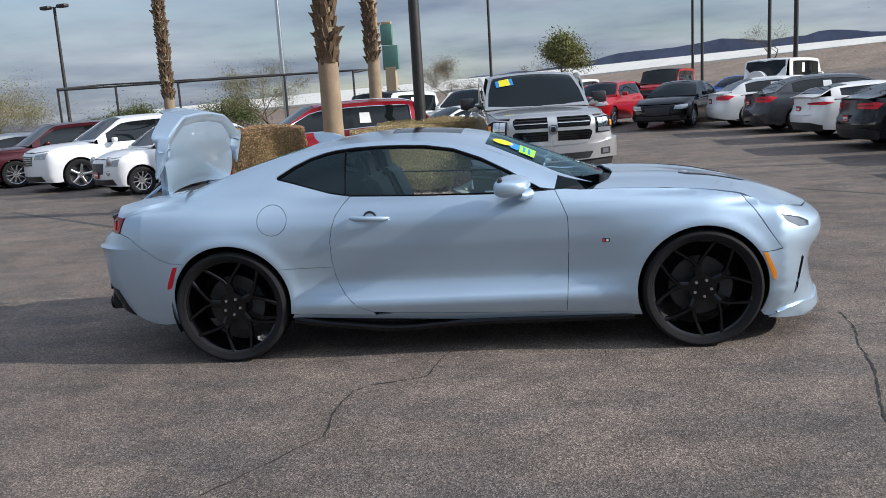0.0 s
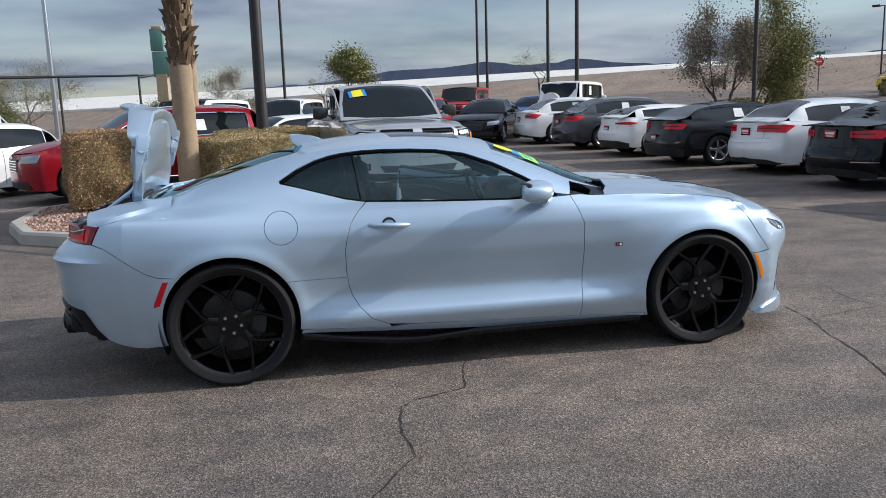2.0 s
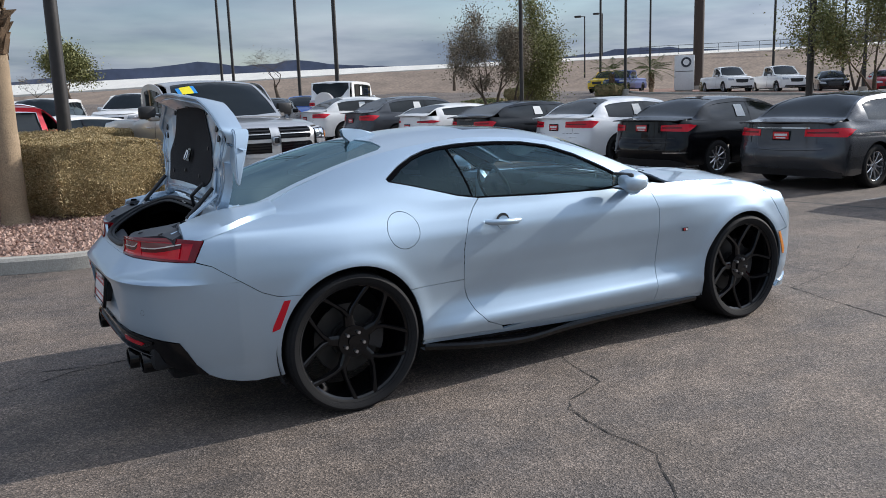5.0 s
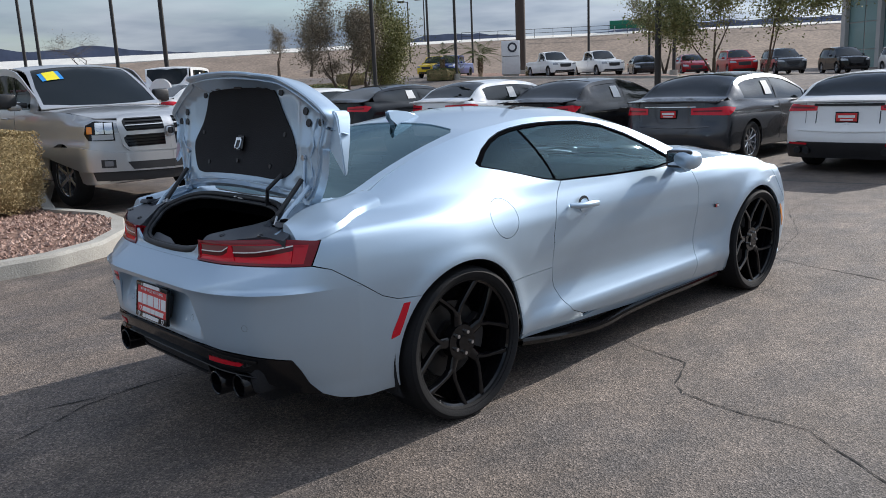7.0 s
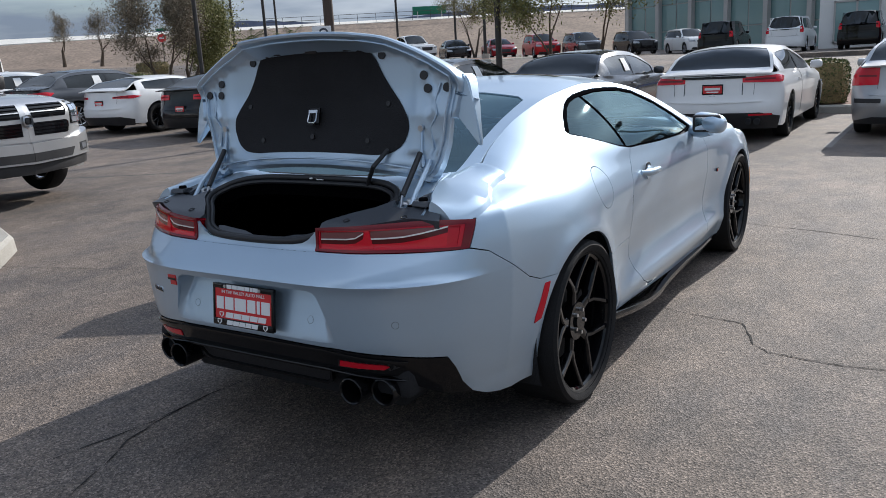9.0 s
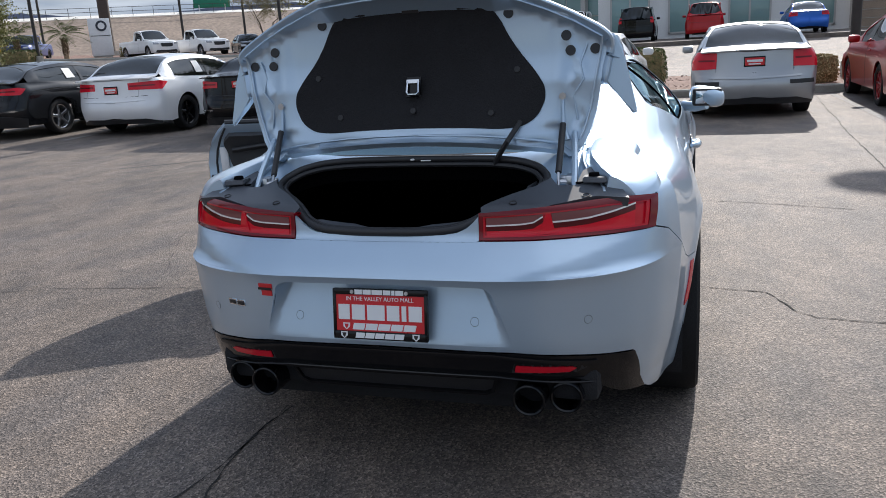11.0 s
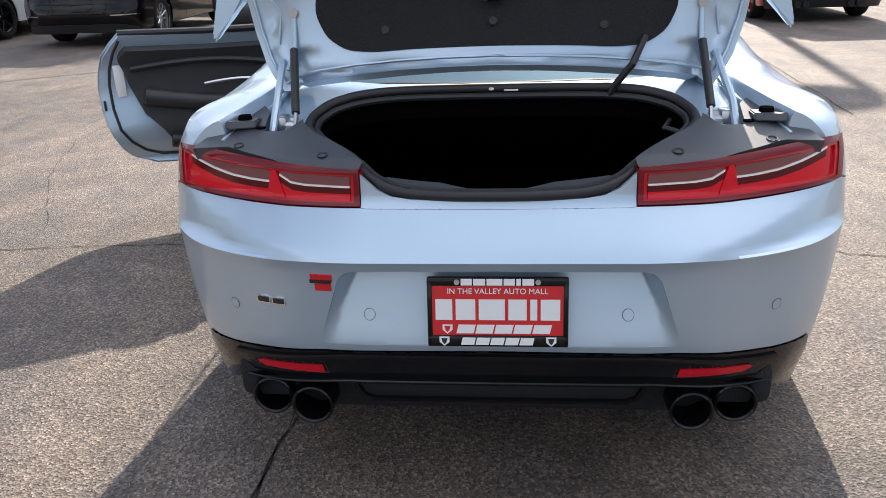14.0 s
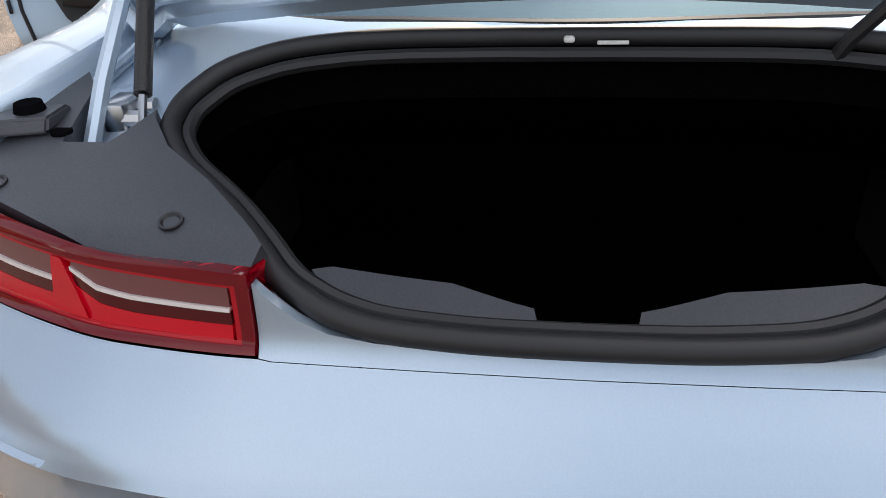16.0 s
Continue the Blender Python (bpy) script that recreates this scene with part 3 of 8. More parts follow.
# rear quarters with the pillars and roof rails
ra0, ra1 = ang(RH, on_circle(RH, 0.623, -1), 0.623), ang(RH, on_circle(RH, 0.565, 1), 0.565)
rail_x = np.linspace(0.60, -1.74, 40)
quarter = [(x, float(SH.zr(x)) + 0.002) for x in rail_x]
quarter += [(-1.80, 0.998), (-1.9, 0.984), (-2.0, 0.960), (-2.1, 0.932), (-2.150, 0.9205), (-2.150, 0.9155), (-2.086, 0.9095), (-2.1325, 0.8165), (-2.06, 0.795), (-1.941, 0.718), (-1.85, 0.655), (-1.775, 0.628)]
quarter += arc(*RH, AR, ra0, ra1, 30) + [(-0.757, 0.563)]
quarter += [(-0.764, 0.60), (-0.766, 0.718), (-0.752, 0.79), (-0.726, 0.868), (-0.68, 0.93), (-0.632, 0.979), (-0.65, 0.981)]
quarter += [(-0.75, 0.998), (-0.864, 1.03), (-1.0, 1.068), (-1.092, 1.09)] + WINDOW[:13] + [(0.53, 0.965), (0.575, 0.96)]
cap = arc(-1.108, 0.862, 0.091, 0, 360, 36)[:-1]
two("quarter_panel", both("quarter", inset(quarter, GAP * 0.6), SH, holes=[cap], step=0.016), BLUE, coupe)
two("fuel_flap", both("flap", inset(cap, 0.003), SH, step=0.03), BLUE, coupe)
two("flap_recess", both("recess", cap, SH, step=0.04, sink=0.016, depth=0), BLACK_PLASTIC, coupe)
low_q = [(-0.757, 0.563), (-0.752, 0.511), (-0.735, 0.455), (-0.698, 0.388), (-0.63, 0.318), (-0.533, 0.278), (-0.52, 0.255), (-1.0, 0.285)] + arc(*RH, AR, ang(RH, on_circle(RH, 0.29, 1), 0.29), ra1, 8)
two("lower_quarter", both("lower", inset(low_q, GAP * 0.6), SH, step=0.025), BLUE, coupe)
# front wings
fa0, fa1 = 360 + ang(FH, on_circle(FH, 0.215, -1), 0.215), ang(FH, on_circle(FH, 0.55, 1), 0.55)
wing = DOOR_FRONT + [(0.80, 0.222)] + [(x, z) for x, z in arc(*FH, AR, fa0, fa1, 32)]
wing += [(1.80, 0.553), (1.848, 0.565), (1.76, 0.70), (1.655, float(SH.zb(1.655)) - 0.004)] + [(x, float(SH.zb(x)) - 0.001) for x in np.linspace(1.6, 0.72, 16)] + [(0.64, 0.958)]
two("front_wing", both("wing", inset(wing, GAP * 0.6), SH, step=0.028), BLUE, coupe)
for sg in (1, -1):
    y = float(SH.width(np.array([0.857]), np.array([0.656]))[0])
    part("wing_badge", box((0.042, 0.008, 0.022), (0.857, sg * (y + 0.003), 0.656), 0.003), mat("badge_black", (0.02, 0.02, 0.02), 0.2), coupe)
    part("badge_mark", box((0.012, 0.004, 0.014), (0.846, sg * (y + 0.008), 0.656)), SIGN_RED, coupe)
    part("badge_mark", box((0.012, 0.004, 0.014), (0.864, sg * (y + 0.008), 0.656)), SIGN_WHITE, coupe)
# sills and black skirts
sill = [(0.621, 0.229), (0.80, 0.219), (on_circle(FH, 0.21, -1), 0.212), (on_circle(FH, 0.20, -1), 0.195), (0.0, 0.205), (-0.6, 0.235), (-1.03, 0.262), (-1.02, 0.282), (-0.52, 0.252), (-0.4, 0.264), (0.1, 0.243)]
two("sill", both("sill", sill, SH, step=0.03, sink=0.004), BLUE, coupe)
for sg in (1, -1):
    prof = [(1.02, 0.868, 0.200), (0.6, 0.885, 0.203), (0.2, 0.893, 0.206), (-0.1, 0.900, 0.200), (-0.35, 0.915, 0.19), (-0.7, 0.925, 0.22), (-1.02, 0.91, 0.262)]
    bm = bmesh.new()
    rows = []
    px_, py_, pz_ = zip(*prof[::-1])
    for x, y, z in [(v, float(pchip(px_, py_)(v)), float(pchip(px_, pz_)(v))) for v in np.linspace(1.02, -1.02, 48)]:
        rows.append([bm.verts.new((x, sg * a, b)) for a, b in ((y - 0.06, z + 0.004), (y + 0.002, z), (y + 0.006, z - 0.012), (y - 0.002, z - 0.034), (y - 0.06, z - 0.03))])
    for a, b in zip(rows, rows[1:]):
        for i in range(4):
            bm.faces.new((a[i], a[i + 1], b[i + 1], b[i]))
    part("side_skirt", bm, BLACK_GLOSS, coupe, "gloss black side skirt")
# bonnet
zcb = pchip([0.6, 0.95, 1.2, 1.45, 1.75, 2.0, 2.2, 2.34], [0.985, 0.985, 0.978, 0.957, 0.905, 0.838, 0.75, 0.66])


def bonnet(x, y):
    ye, ze = SH.yb(x), SH.zb(x)
    zc = zcb(x)
    r = np.abs(y) / ye
    ze = ze - np.maximum(0, x - 1.85) * 0.55
    ze = ze - np.interp(x, [1.65, 1.70, 1.75, 1.84, 1.90, 1.96, 2.06, 2.12, 2.21], [0, 0.010, 0.020, 0.019, 0.006, 0.006, 0.013, 0.012, 0.002])
    return ze + (zc - ze) * (1 - np.minimum(1.3, r) ** 2.6) + 0.012 * np.exp(-(((r - 0.42) / 0.12) ** 2)) * np.clip((2.1 - x) / 0.5, 0, 1)


edge = [(x, float(SH.yb(x)) - 0.004) for x in np.linspace(0.80, 1.66, 12)]
half = [(1.0, 0.0), (0.98, 0.3), (0.92, 0.55), (0.83, 0.73)] + edge + [(1.752, 0.797), (1.836, 0.824), (1.903, 0.790), (1.959, 0.720), (2.004, 0.653), (2.057, 0.587), (2.116, 0.467), (2.185, 0.25), (2.212, 0.0)]
loop = half + [(x, -y) for x, y in half[::-1][1:-1]]
part("bonnet", skin("bonnet", *fill(loop, step=0.04), SH.top(bonnet)), BLUE, coupe)
for sg in (1, -1):
    vent = [(1.38, 0.36), (1.44, 0.385), (1.76, 0.33), (1.80, 0.30), (1.70, 0.31)]
    part("bonnet_vent", skin("vent", *fill([(x, sg * y) for x, y in vent], step=0.04), SH.top(bonnet), lift=0.004), BLACK_PLASTIC, coupe)
# front bumper, lamps, grille
nose = [(1.848, 0.563)] + [(1.80, 0.551)] + arc(*FH, AR, fa1, ang(FH, on_circle(FH, 0.19, 1), 0.19), 12)
nose += [(1.77, 0.165), (1.92, 0.15), (2.1, 0.14), (UF, 0.14), (UF, 0.74), (2.25, 0.755), (2.05, 0.78), (1.87, 0.81), (1.70, 0.855), (1.66, float(SH.zb(1.66)) - 0.008), (1.765, 0.70)]
lamp = [(1.86, 0.755), (2.03, 0.72), (2.10, 0.69), (2.08, 0.665), (1.98, 0.672), (1.90, 0.71)]
duct = [(2.02, 0.50), (2.06, 0.48), (1.99, 0.30), (1.95, 0.27)]
ms = both("nose", inset(nose, GAP * 0.6), SH, holes=[lamp, duct], step=0.035)
part("front_bumper", merged("front_bumper", ms), BLUE, coupe)
two("headlamp", both("lamp", inset(lamp, 0.002), SH, step=0.03, sink=0.006), LENS_CLEAR, coupe, "clear headlamp")
two("air_duct", both("duct", duct, SH, step=0.03, sink=0.03, depth=-0.03), BLACK_PLASTIC, coupe)
lip = [(1.80, 0.155), (1.93, 0.140), (2.1, 0.13), (UF, 0.13), (UF, 0.19), (2.2, 0.20), (2.05, 0.215), (1.92, 0.20), (1.84, 0.18)]
part("front_splitter", merged("lip", both("lip", lip, SH, step=0.035, lift=0.012, depth=0.03)), BLUE, coupe)
two("front_side_marker", both("mark", [(1.737, 0.545), (1.76, 0.548), (1.812, 0.42), (1.810, 0.385), (1.795, 0.39)], SH, step=0.03, lift=0.003), LENS_AMBER, coupe, "amber side marker")
two("rear_side_marker", both("mark", [(-1.752, 0.605), (-1.722, 0.607), (-1.778, 0.475), (-1.815, 0.462), (-1.808, 0.49)], SH, step=0.03, lift=0.003), LENS_RED, coupe, "red side marker")
# window trim and glass
two("window_trim", both("trim", inset(WINDOW, 0.001), SH, holes=[QGLASS, DGLASS], step=0.03, sink=0.004), TRIM_BLACK, coupe)
two("quarter_window", both("glass", inset(QGLASS, -0.002), SH, step=0.05, sink=0.008, depth=0), GLASS_DARK, coupe)
part("side_window", both("glass", inset(DGLASS, -0.002), SH, step=0.05, sink=0.008, depth=0)[1], GLASS_CLEAR, door_right)
# roof, screens
ws_half = [(0.20, 0.0), (0.195, 0.3), (0.17, 0.545), (0.30, 0.605), (0.45, 0.655), (0.60, 0.705), (0.68, 0.73), (0.80, 0.62), (0.90, 0.4), (0.96, 0.0)]
ws = ws_half + [(x, -y) for x, y in ws_half[::-1][1:-1]]
rw_half = [(-0.95, 0.0), (-0.955, 0.25), (-0.985, 0.44), (-1.03, 0.485), (-1.3, 0.505), (-1.6, 0.535), (-1.77, 0.555), (-1.845, 0.4), (-1.868, 0.0)]
rw = rw_half + [(x, -y) for x, y in rw_half[::-1][1:-1]]
roof_half = [(0.205, 0.0), (0.20, 0.3), (0.175, 0.55), (0.30, 0.61), (0.45, 0.66), (0.60, 0.71)] + [(x, float(SH.yr(x))) for x in np.linspace(0.60, -1.74, 40)] + [(-1.79, 0.572), (-1.872, 0.4), (-1.893, 0.0)]
roof = roof_half + [(x, -y) for x, y in roof_half[::-1][1:-1]]
SUNROOF = [(0.02, 0.36), (0.03, 0.0), (0.02, -0.36), (-0.42, -0.38), (-0.44, 0.0), (-0.42, 0.38)]
part("roof", skin("roof", *fill(roof, [rw, SUNROOF], 0.03), SH.top()), BLUE, coupe)
part("sunroof", skin("sunroof", *fill(inset(SUNROOF, 0.004), step=0.05), SH.top(sink=0.003)), BLACK_GLOSS, coupe, "dark glass sunroof")
part("windscreen", skin("ws", *fill(ws, step=0.05), SH.top(sink=0.004), 0), GLASS_CLEAR, coupe)
part("rear_window", skin("rw", *fill(inset(rw, -0.002), step=0.05), SH.top(sink=0.005), 0), GLASS_REAR, coupe)
two("screen_trim", [skin("wt", *fill([(0.17, sg * 0.542), (0.30, sg * 0.603), (0.45, sg * 0.653), (0.60, sg * 0.703), (0.70, sg * 0.738), (0.80, sg * 0.782), (0.70, sg * 0.772), (0.62, sg * 0.756), (0.60, sg * 0.752), (0.45, sg * 0.712), (0.30, sg * 0.672), (0.165, sg * 0.62)], step=0.03), SH.top(), 0, lift=0.001) for sg in (1, -1)], BLUE, coupe)
part("cowl", skin("cowl", *fill([(0.93, 0.0), (0.88, 0.4), (0.78, 0.62), (0.70, 0.725), (0.82, 0.705), (0.93, 0.56), (1.02, 0.0), (0.93, -0.56), (0.82, -0.705), (0.70, -0.725), (0.78, -0.62), (0.88, -0.4)], step=0.05), SH.top(lambda x, y: 0.955 - 0.05 * np.abs(y) + 0 * x)), BLACK_PLASTIC, coupe)
for sg, y0 in ((1, 0.45), (-1, -0.1)):
    part("wiper", tube([(0.93, y0, 0.985), (0.85, y0 - 0.3, 1.005), (0.75, y0 - 0.55, 1.01)], 0.008, 6), BLACK_PLASTIC, coupe)
fin = prism([(-0.985, 1.262), (-0.79, 1.296), (-0.83, 1.318), (-0.89, 1.336), (-0.96, 1.346), (-1.02, 1.349), (-1.035, 1.342), (-1.01, 1.31)], -0.028, 0.028, lambda u, v, d: (u, d * (1.0 - 0.60 * max(0, (v - 1.28)) / 0.07), v))
bmesh.ops.bevel(fin, geom=fin.edges, offset=0.008, segments=2, affect="EDGES")
part("roof_antenna", fin, BLUE, coupe, "shark-fin aerial")
# stickers behind the windscreen top
for pts, m in ((arc(0.285, -0.42, 0.062, 0, 360, 20)[:-1], STICKER_YELLOW), ([(0.335, -0.36), (0.325, -0.50), (0.375, -0.53), (0.395, -0.38)], STICKER_BLUE), ([(0.395, -0.36), (0.38, -0.545), (0.47, -0.585), (0.49, -0.40)], STICKER_GREEN), ([(0.41, -0.40), (0.405, -0.52), (0.42, -0.525), (0.425, -0.41)], STICKER_BLUE), ([(0.44, -0.41), (0.435, -0.54), (0.45, -0.545), (0.455, -0.42)], STICKER_BLUE)):
    part("windscreen_sticker", skin("st", *fill(pts, step=0.05), SH.top(), 0, lift=0.003 + 0.0015 * (len(pts) == 4 and pts[0][0] in (0.41, 0.44))), m, coupe)

# mirrors
for sg in (1, -1):
    bm = bmesh.new()
    bmesh.ops.create_uvsphere(bm, u_segments=24, v_segments=16, radius=1)
    for v in bm.verts:
        x, y, z = v.co
        x = math.copysign(abs(x) ** 0.75, x)
        y = math.copysign(abs(y) ** 0.6, y)
        z = math.copysign(abs(z) ** 0.7, z)
        k = 1.0 - 0.25 * max(0, x)
        v.co = (0.330 + 0.095 * x + 0.03 * y * -1, sg * (0.990 + 0.096 * y), 1.005 + 0.056 * z * k - 0.012 * y)
    holder = door_left if sg > 0 else door_right
    mir = part("mirror", bm, BLUE, holder)
    part("mirror_glass", box((0.006, 0.125, 0.072), (0.247, sg * 0.990, 1.005), 0.003), CHROME, mir)
    part("mirror_rim", box((0.034, 0.160, 0.100), (0.263, sg * 0.990, 1.005), 0.016), BLACK_PLASTIC, mir)
    part("mirror_arm", tube([(0.36, sg * 0.99, 0.955), (0.39, sg * 0.93, 0.94), (0.43, sg * 0.86, 0.945)], 0.03, 10), BLUE, mir)

# rear bumper, with the number plate's recess open in the middle
RECESS = [(UC, 0.697), (ua(0.315), 0.694), (ua(0.337), 0.688), (ua(0.352), 0.672), (ua(0.404), 0.525), (ua(0.407), 0.506), (UC, 0.503)]
tail_top = [(-2.06, 0.793), (-2.1345, 0.813), (ua(0.775), 0.813), (ua(0.62), 0.813), (ua(0.45), 0.813), (ua(0.305), 0.813), (ua(0.29), 0.8115), (ua(0.15), 0.8105), (UC, 0.810)]
tail_panel = [(UC, 0.8106), (ua(0.15), 0.8111), (ua(0.29), 0.8121), (ua(0.303), 0.8136), (ua(0.303), 0.886), (ua(0.285), 0.868), (ua(0.265), 0.851), (ua(0.235), 0.837), (ua(0.19), 0.830), (ua(0.12), 0.8275), (UC, 0.8265)]
part("tail_panel", merged("tail_panel", both("tail_panel", tail_panel, SH, step=0.012)), BLUE, coupe)
RIDGE = 0.717
ridge_line = [(-1.99, RIDGE), (-2.05, RIDGE), (ua(0.80), RIDGE), (ua(0.70), RIDGE), (ua(0.38), RIDGE), (UC, RIDGE)]
shelf = [(-1.943, RIDGE)] + tail_top + ridge_line[::-1]
bump = [(on_circle(RH, 0.623, -1), 0.623), (-1.775, 0.626), (-1.85, 0.653), (-1.941, 0.7155)] + ridge_line + RECESS + [(UC, 0.492), (ua(0.4), 0.487), (ua(0.60), 0.470), (ua(0.768), 0.446), (ua(0.785), 0.40), (ua(0.803), 0.335), (ua(0.825), 0.283), (-2.07, 0.258), (-2.04, 0.246), (-1.98, 0.232), (-1.9, 0.224)]
bump += arc(*RH, AR, 360 + ang(RH, on_circle(RH, 0.24, -1), 0.24) if ang(RH, on_circle(RH, 0.24, -1), 0.24) < 0 else ang(RH, on_circle(RH, 0.24, -1), 0.24), ra0, 12)[:-1]


class Creased:
    """The rear surface with a sharp fold along the ridge: normals taken from one side of it."""

    def __init__(s, way):
        s.way = way

    def side(s, sign=1, sink=0.0):
        base = SH.side(sign, sink)

        def surf(uv):
            q = uv.copy()
            q[:, 1] = np.where(np.abs(q[:, 1] - RIDGE) < 0.011, RIDGE + 0.011 * s.way, q[:, 1])
            return base(uv)[0], base(q)[1]

        return surf


for m_lo, m_hi in zip(both("bump", bump, Creased(-1), step=0.018, depth=0.008), both("shelf", shelf, Creased(1), step=0.012, depth=0.008)):
    part("rear_bumper", m_lo, BLUE, coupe)
    part("bumper_shelf", m_hi, BLUE, coupe)
CHEEK = pchip([0.503, 0.525, 0.672, 0.697], [0.407, 0.404, 0.352, 0.315])


class Dished:
    """The rear surface pressed in for the number plate."""

    def side(s, sign=1, sink=0.0):
        base = SH.side(sign)

        def surf(uv):
            def lay(q):
                P, N = base(q)
                y = np.interp(q[:, 0], SH.U, SH.y)
                t = np.clip((CHEEK(q[:, 1]) - y) / 0.034, 0, 1)
                k = np.clip((0.697 - q[:, 1]) / 0.010, 0, 1) * np.clip((q[:, 1] - 0.504) / 0.17, 0, 1)
                return P - N * (0.060 * t * k)[:, None]

            h = 0.004
            P = lay(uv)
            A, B = lay(uv + (h, 0)) - lay(uv - (h, 0)), lay(uv + (0, h)) - lay(uv - (0, h))
            N = np.cross(A, B)
            N /= np.linalg.norm(N, axis=1)[:, None]
            N *= np.sign(np.sum(N * base(uv)[1], 1))[:, None]
            return P, N

        return surf


ms = both("plate_recess", RECESS, Dished(), step=0.010, depth=0)
part("plate_recess", merged("plate_recess", ms), BLUE, coupe)
diff = [(UC, 0.489), (ua(0.4), 0.484), (ua(0.60), 0.467), (ua(0.770), 0.443), (ua(0.787), 0.40), (ua(0.805), 0.335), (ua(0.827), 0.281), (ua(0.76), 0.30), (ua(0.665), 0.355), (ua(0.62), 0.392), (ua(0.37), 0.392), (UC, 0.392)]
part("diffuser", merged("diff", both("diff", diff, SH, step=0.02, lift=0.004, depth=0.02)), BLACK_GLOSS, coupe, "gloss black rear diffuser")


def blade(zs, h, out, deep, ymax=0.66, n=60):
    """A level fin swept round the tail."""
    bm = bmesh.new()
    rows = []
    for v in np.linspace(-ymax, ymax, n):
        a = abs(v)
        z = zs(a)
        (x, y, _), nx, ny = SH.flank(np.array([ua(a)]), np.array([z]))[0], float(np.interp(ua(a), SH.U, SH.nx)), float(np.interp(ua(a), SH.U, SH.ny))
        k = 1 if v > 0 else -1
        rows.append([bm.verts.new((x + nx * o, k * (y + ny * o), z + dz)) for o, dz in ((-deep, h), (out * 0.9, h * 0.6), (out, 0), (out * 0.9, -h * 0.6), (-deep, -h))])
    for a, b in zip(rows, rows[1:]):
        for i in range(4):
            bm.faces.new((a[i], a[i + 1], b[i + 1], b[i]))
    return bm


for z0, h, out in ((0.474, 0.010, 0.012), (0.408, 0.005, 0.020)):
    part("diffuser_fin", blade(lambda a: z0 - 0.034 * max(0, a - 0.35) / 0.30, h, out, 0.02), BLACK_GLOSS, coupe)
lowv = [(UC, 0.392), (ua(0.36), 0.392), (ua(0.33), 0.330), (ua(0.30), 0.318), (UC, 0.318)]
part("diffuser_lip", merged("lip", both("lip", lowv, SH, step=0.04, sink=0.02, depth=0.05)), BLACK_PLASTIC, coupe)
rimv = [(UC, 0.324), (ua(0.30), 0.324), (ua(0.325), 0.334), (ua(0.345), 0.388), (ua(0.354), 0.388), (ua(0.337), 0.330), (ua(0.305), 0.315), (UC, 0.315)]
part("diffuser_edge", merged("edge", both("edge", rimv, SH, step=0.012, sink=0.010, depth=0.02)), BLACK_GLOSS, coupe)
two("reflector_pocket", both("refl", [(ua(0.40), 0.418), (ua(0.41), 0.450), (ua(0.60), 0.438), (ua(0.635), 0.425), (ua(0.60), 0.412)], SH, step=0.03, lift=0.004, depth=0.01), BLACK_PLASTIC, coupe)
two("rear_reflector", both("refl", [(ua(0.41), 0.423), (ua(0.415), 0.444), (ua(0.585), 0.434), (ua(0.60), 0.428), (ua(0.58), 0.417)], SH, step=0.03, lift=0.008), LENS_RED, coupe, "red reflector strip")
for sg in (1, -1):
    for y, x0 in ((0.445, -2.375), (0.553, -2.335)):
        bm = revolve([(0.042, x0 + 0.004), (0.046, x0), (0.050, x0 + 0.002), (0.052, x0 + 0.012), (0.052, -2.10), (0.045, -2.10), (0.044, x0 + 0.03)], 32)
        bmesh.ops.rotate(bm, cent=(0, 0, 0), matrix=ROT(radians(-90), 3, "Z"), verts=bm.verts)
        bmesh.ops.translate(bm, vec=(0, sg * y, 0.331), verts=bm.verts)
        tip = part("exhaust_tip", bm, BLACK_GLOSS, coupe, "black exhaust tip")
        # black disc inside the tip darkens the pipe's depth
        part("exhaust_bore", cyl(0.044, 0.01, (x0 + 0.10, sg * y, 0.331), "x"), FELT, tip)
for y, z in ((0.29, 0.572), (-0.29, 0.574), (0.63, 0.578), (-0.63, 0.582)):
    sg = 1 if y > 0 else -1
    skin_ = Dished() if abs(y) < 0.4 else SH
    ms = both("sensor", arc(ua(abs(y)), z, 0.0125, 0, 360, 18)[:-1], skin_, step=0.02, sink=0, lift=0.0010, depth=0.003)
    part("parking_sensor", ms[0 if sg > 0 else 1], BLUE, coupe)
    ms = both("ring", arc(ua(abs(y)), z, 0.0137, 0, 360, 18)[:-1], skin_, step=0.02, sink=0, lift=0.0008, depth=0)
    part("sensor_ring", ms[0 if sg > 0 else 1], BLACK_PLASTIC, coupe)
for (y0, z0, w, h, m, nm) in ((0.541, 0.608, 0.034, 0.020, CHROME, "model_badge"), (0.502, 0.608, 0.034, 0.020, CHROME, "model_badge"), (0.388, 0.676, 0.050, 0.018, SIGN_RED, "dealer_sticker"), (0.386, 0.653, 0.038, 0.018, SIGN_RED, "dealer_sticker")):
    u0, u1 = ua(y0 - w / 2), ua(y0 + w / 2)
    part(nm, both("b", [(u0, z0 - h / 2), (u1, z0 - h / 2), (u1, z0 + h / 2), (u0, z0 + h / 2)], SH, step=0.02, lift=0.003, depth=0.004)[0], m, coupe)
for y0 in (0.541, 0.502):
    part("badge_bar", both("b", [(ua(y0 - 0.014), 0.602), (ua(y0 + 0.013), 0.602), (ua(y0 + 0.013), 0.614), (ua(y0 - 0.014), 0.614)], SH, step=0.02, lift=0.005, depth=0.004)[0], BLACK_PLASTIC, coupe)
part("sticker_bar", both("b", [(ua(0.365), 0.664), (ua(0.415), 0.664), (ua(0.415), 0.672), (ua(0.365), 0.672)], SH, step=0.02, lift=0.005, depth=0.002)[0], BLACK_PLASTIC, coupe)

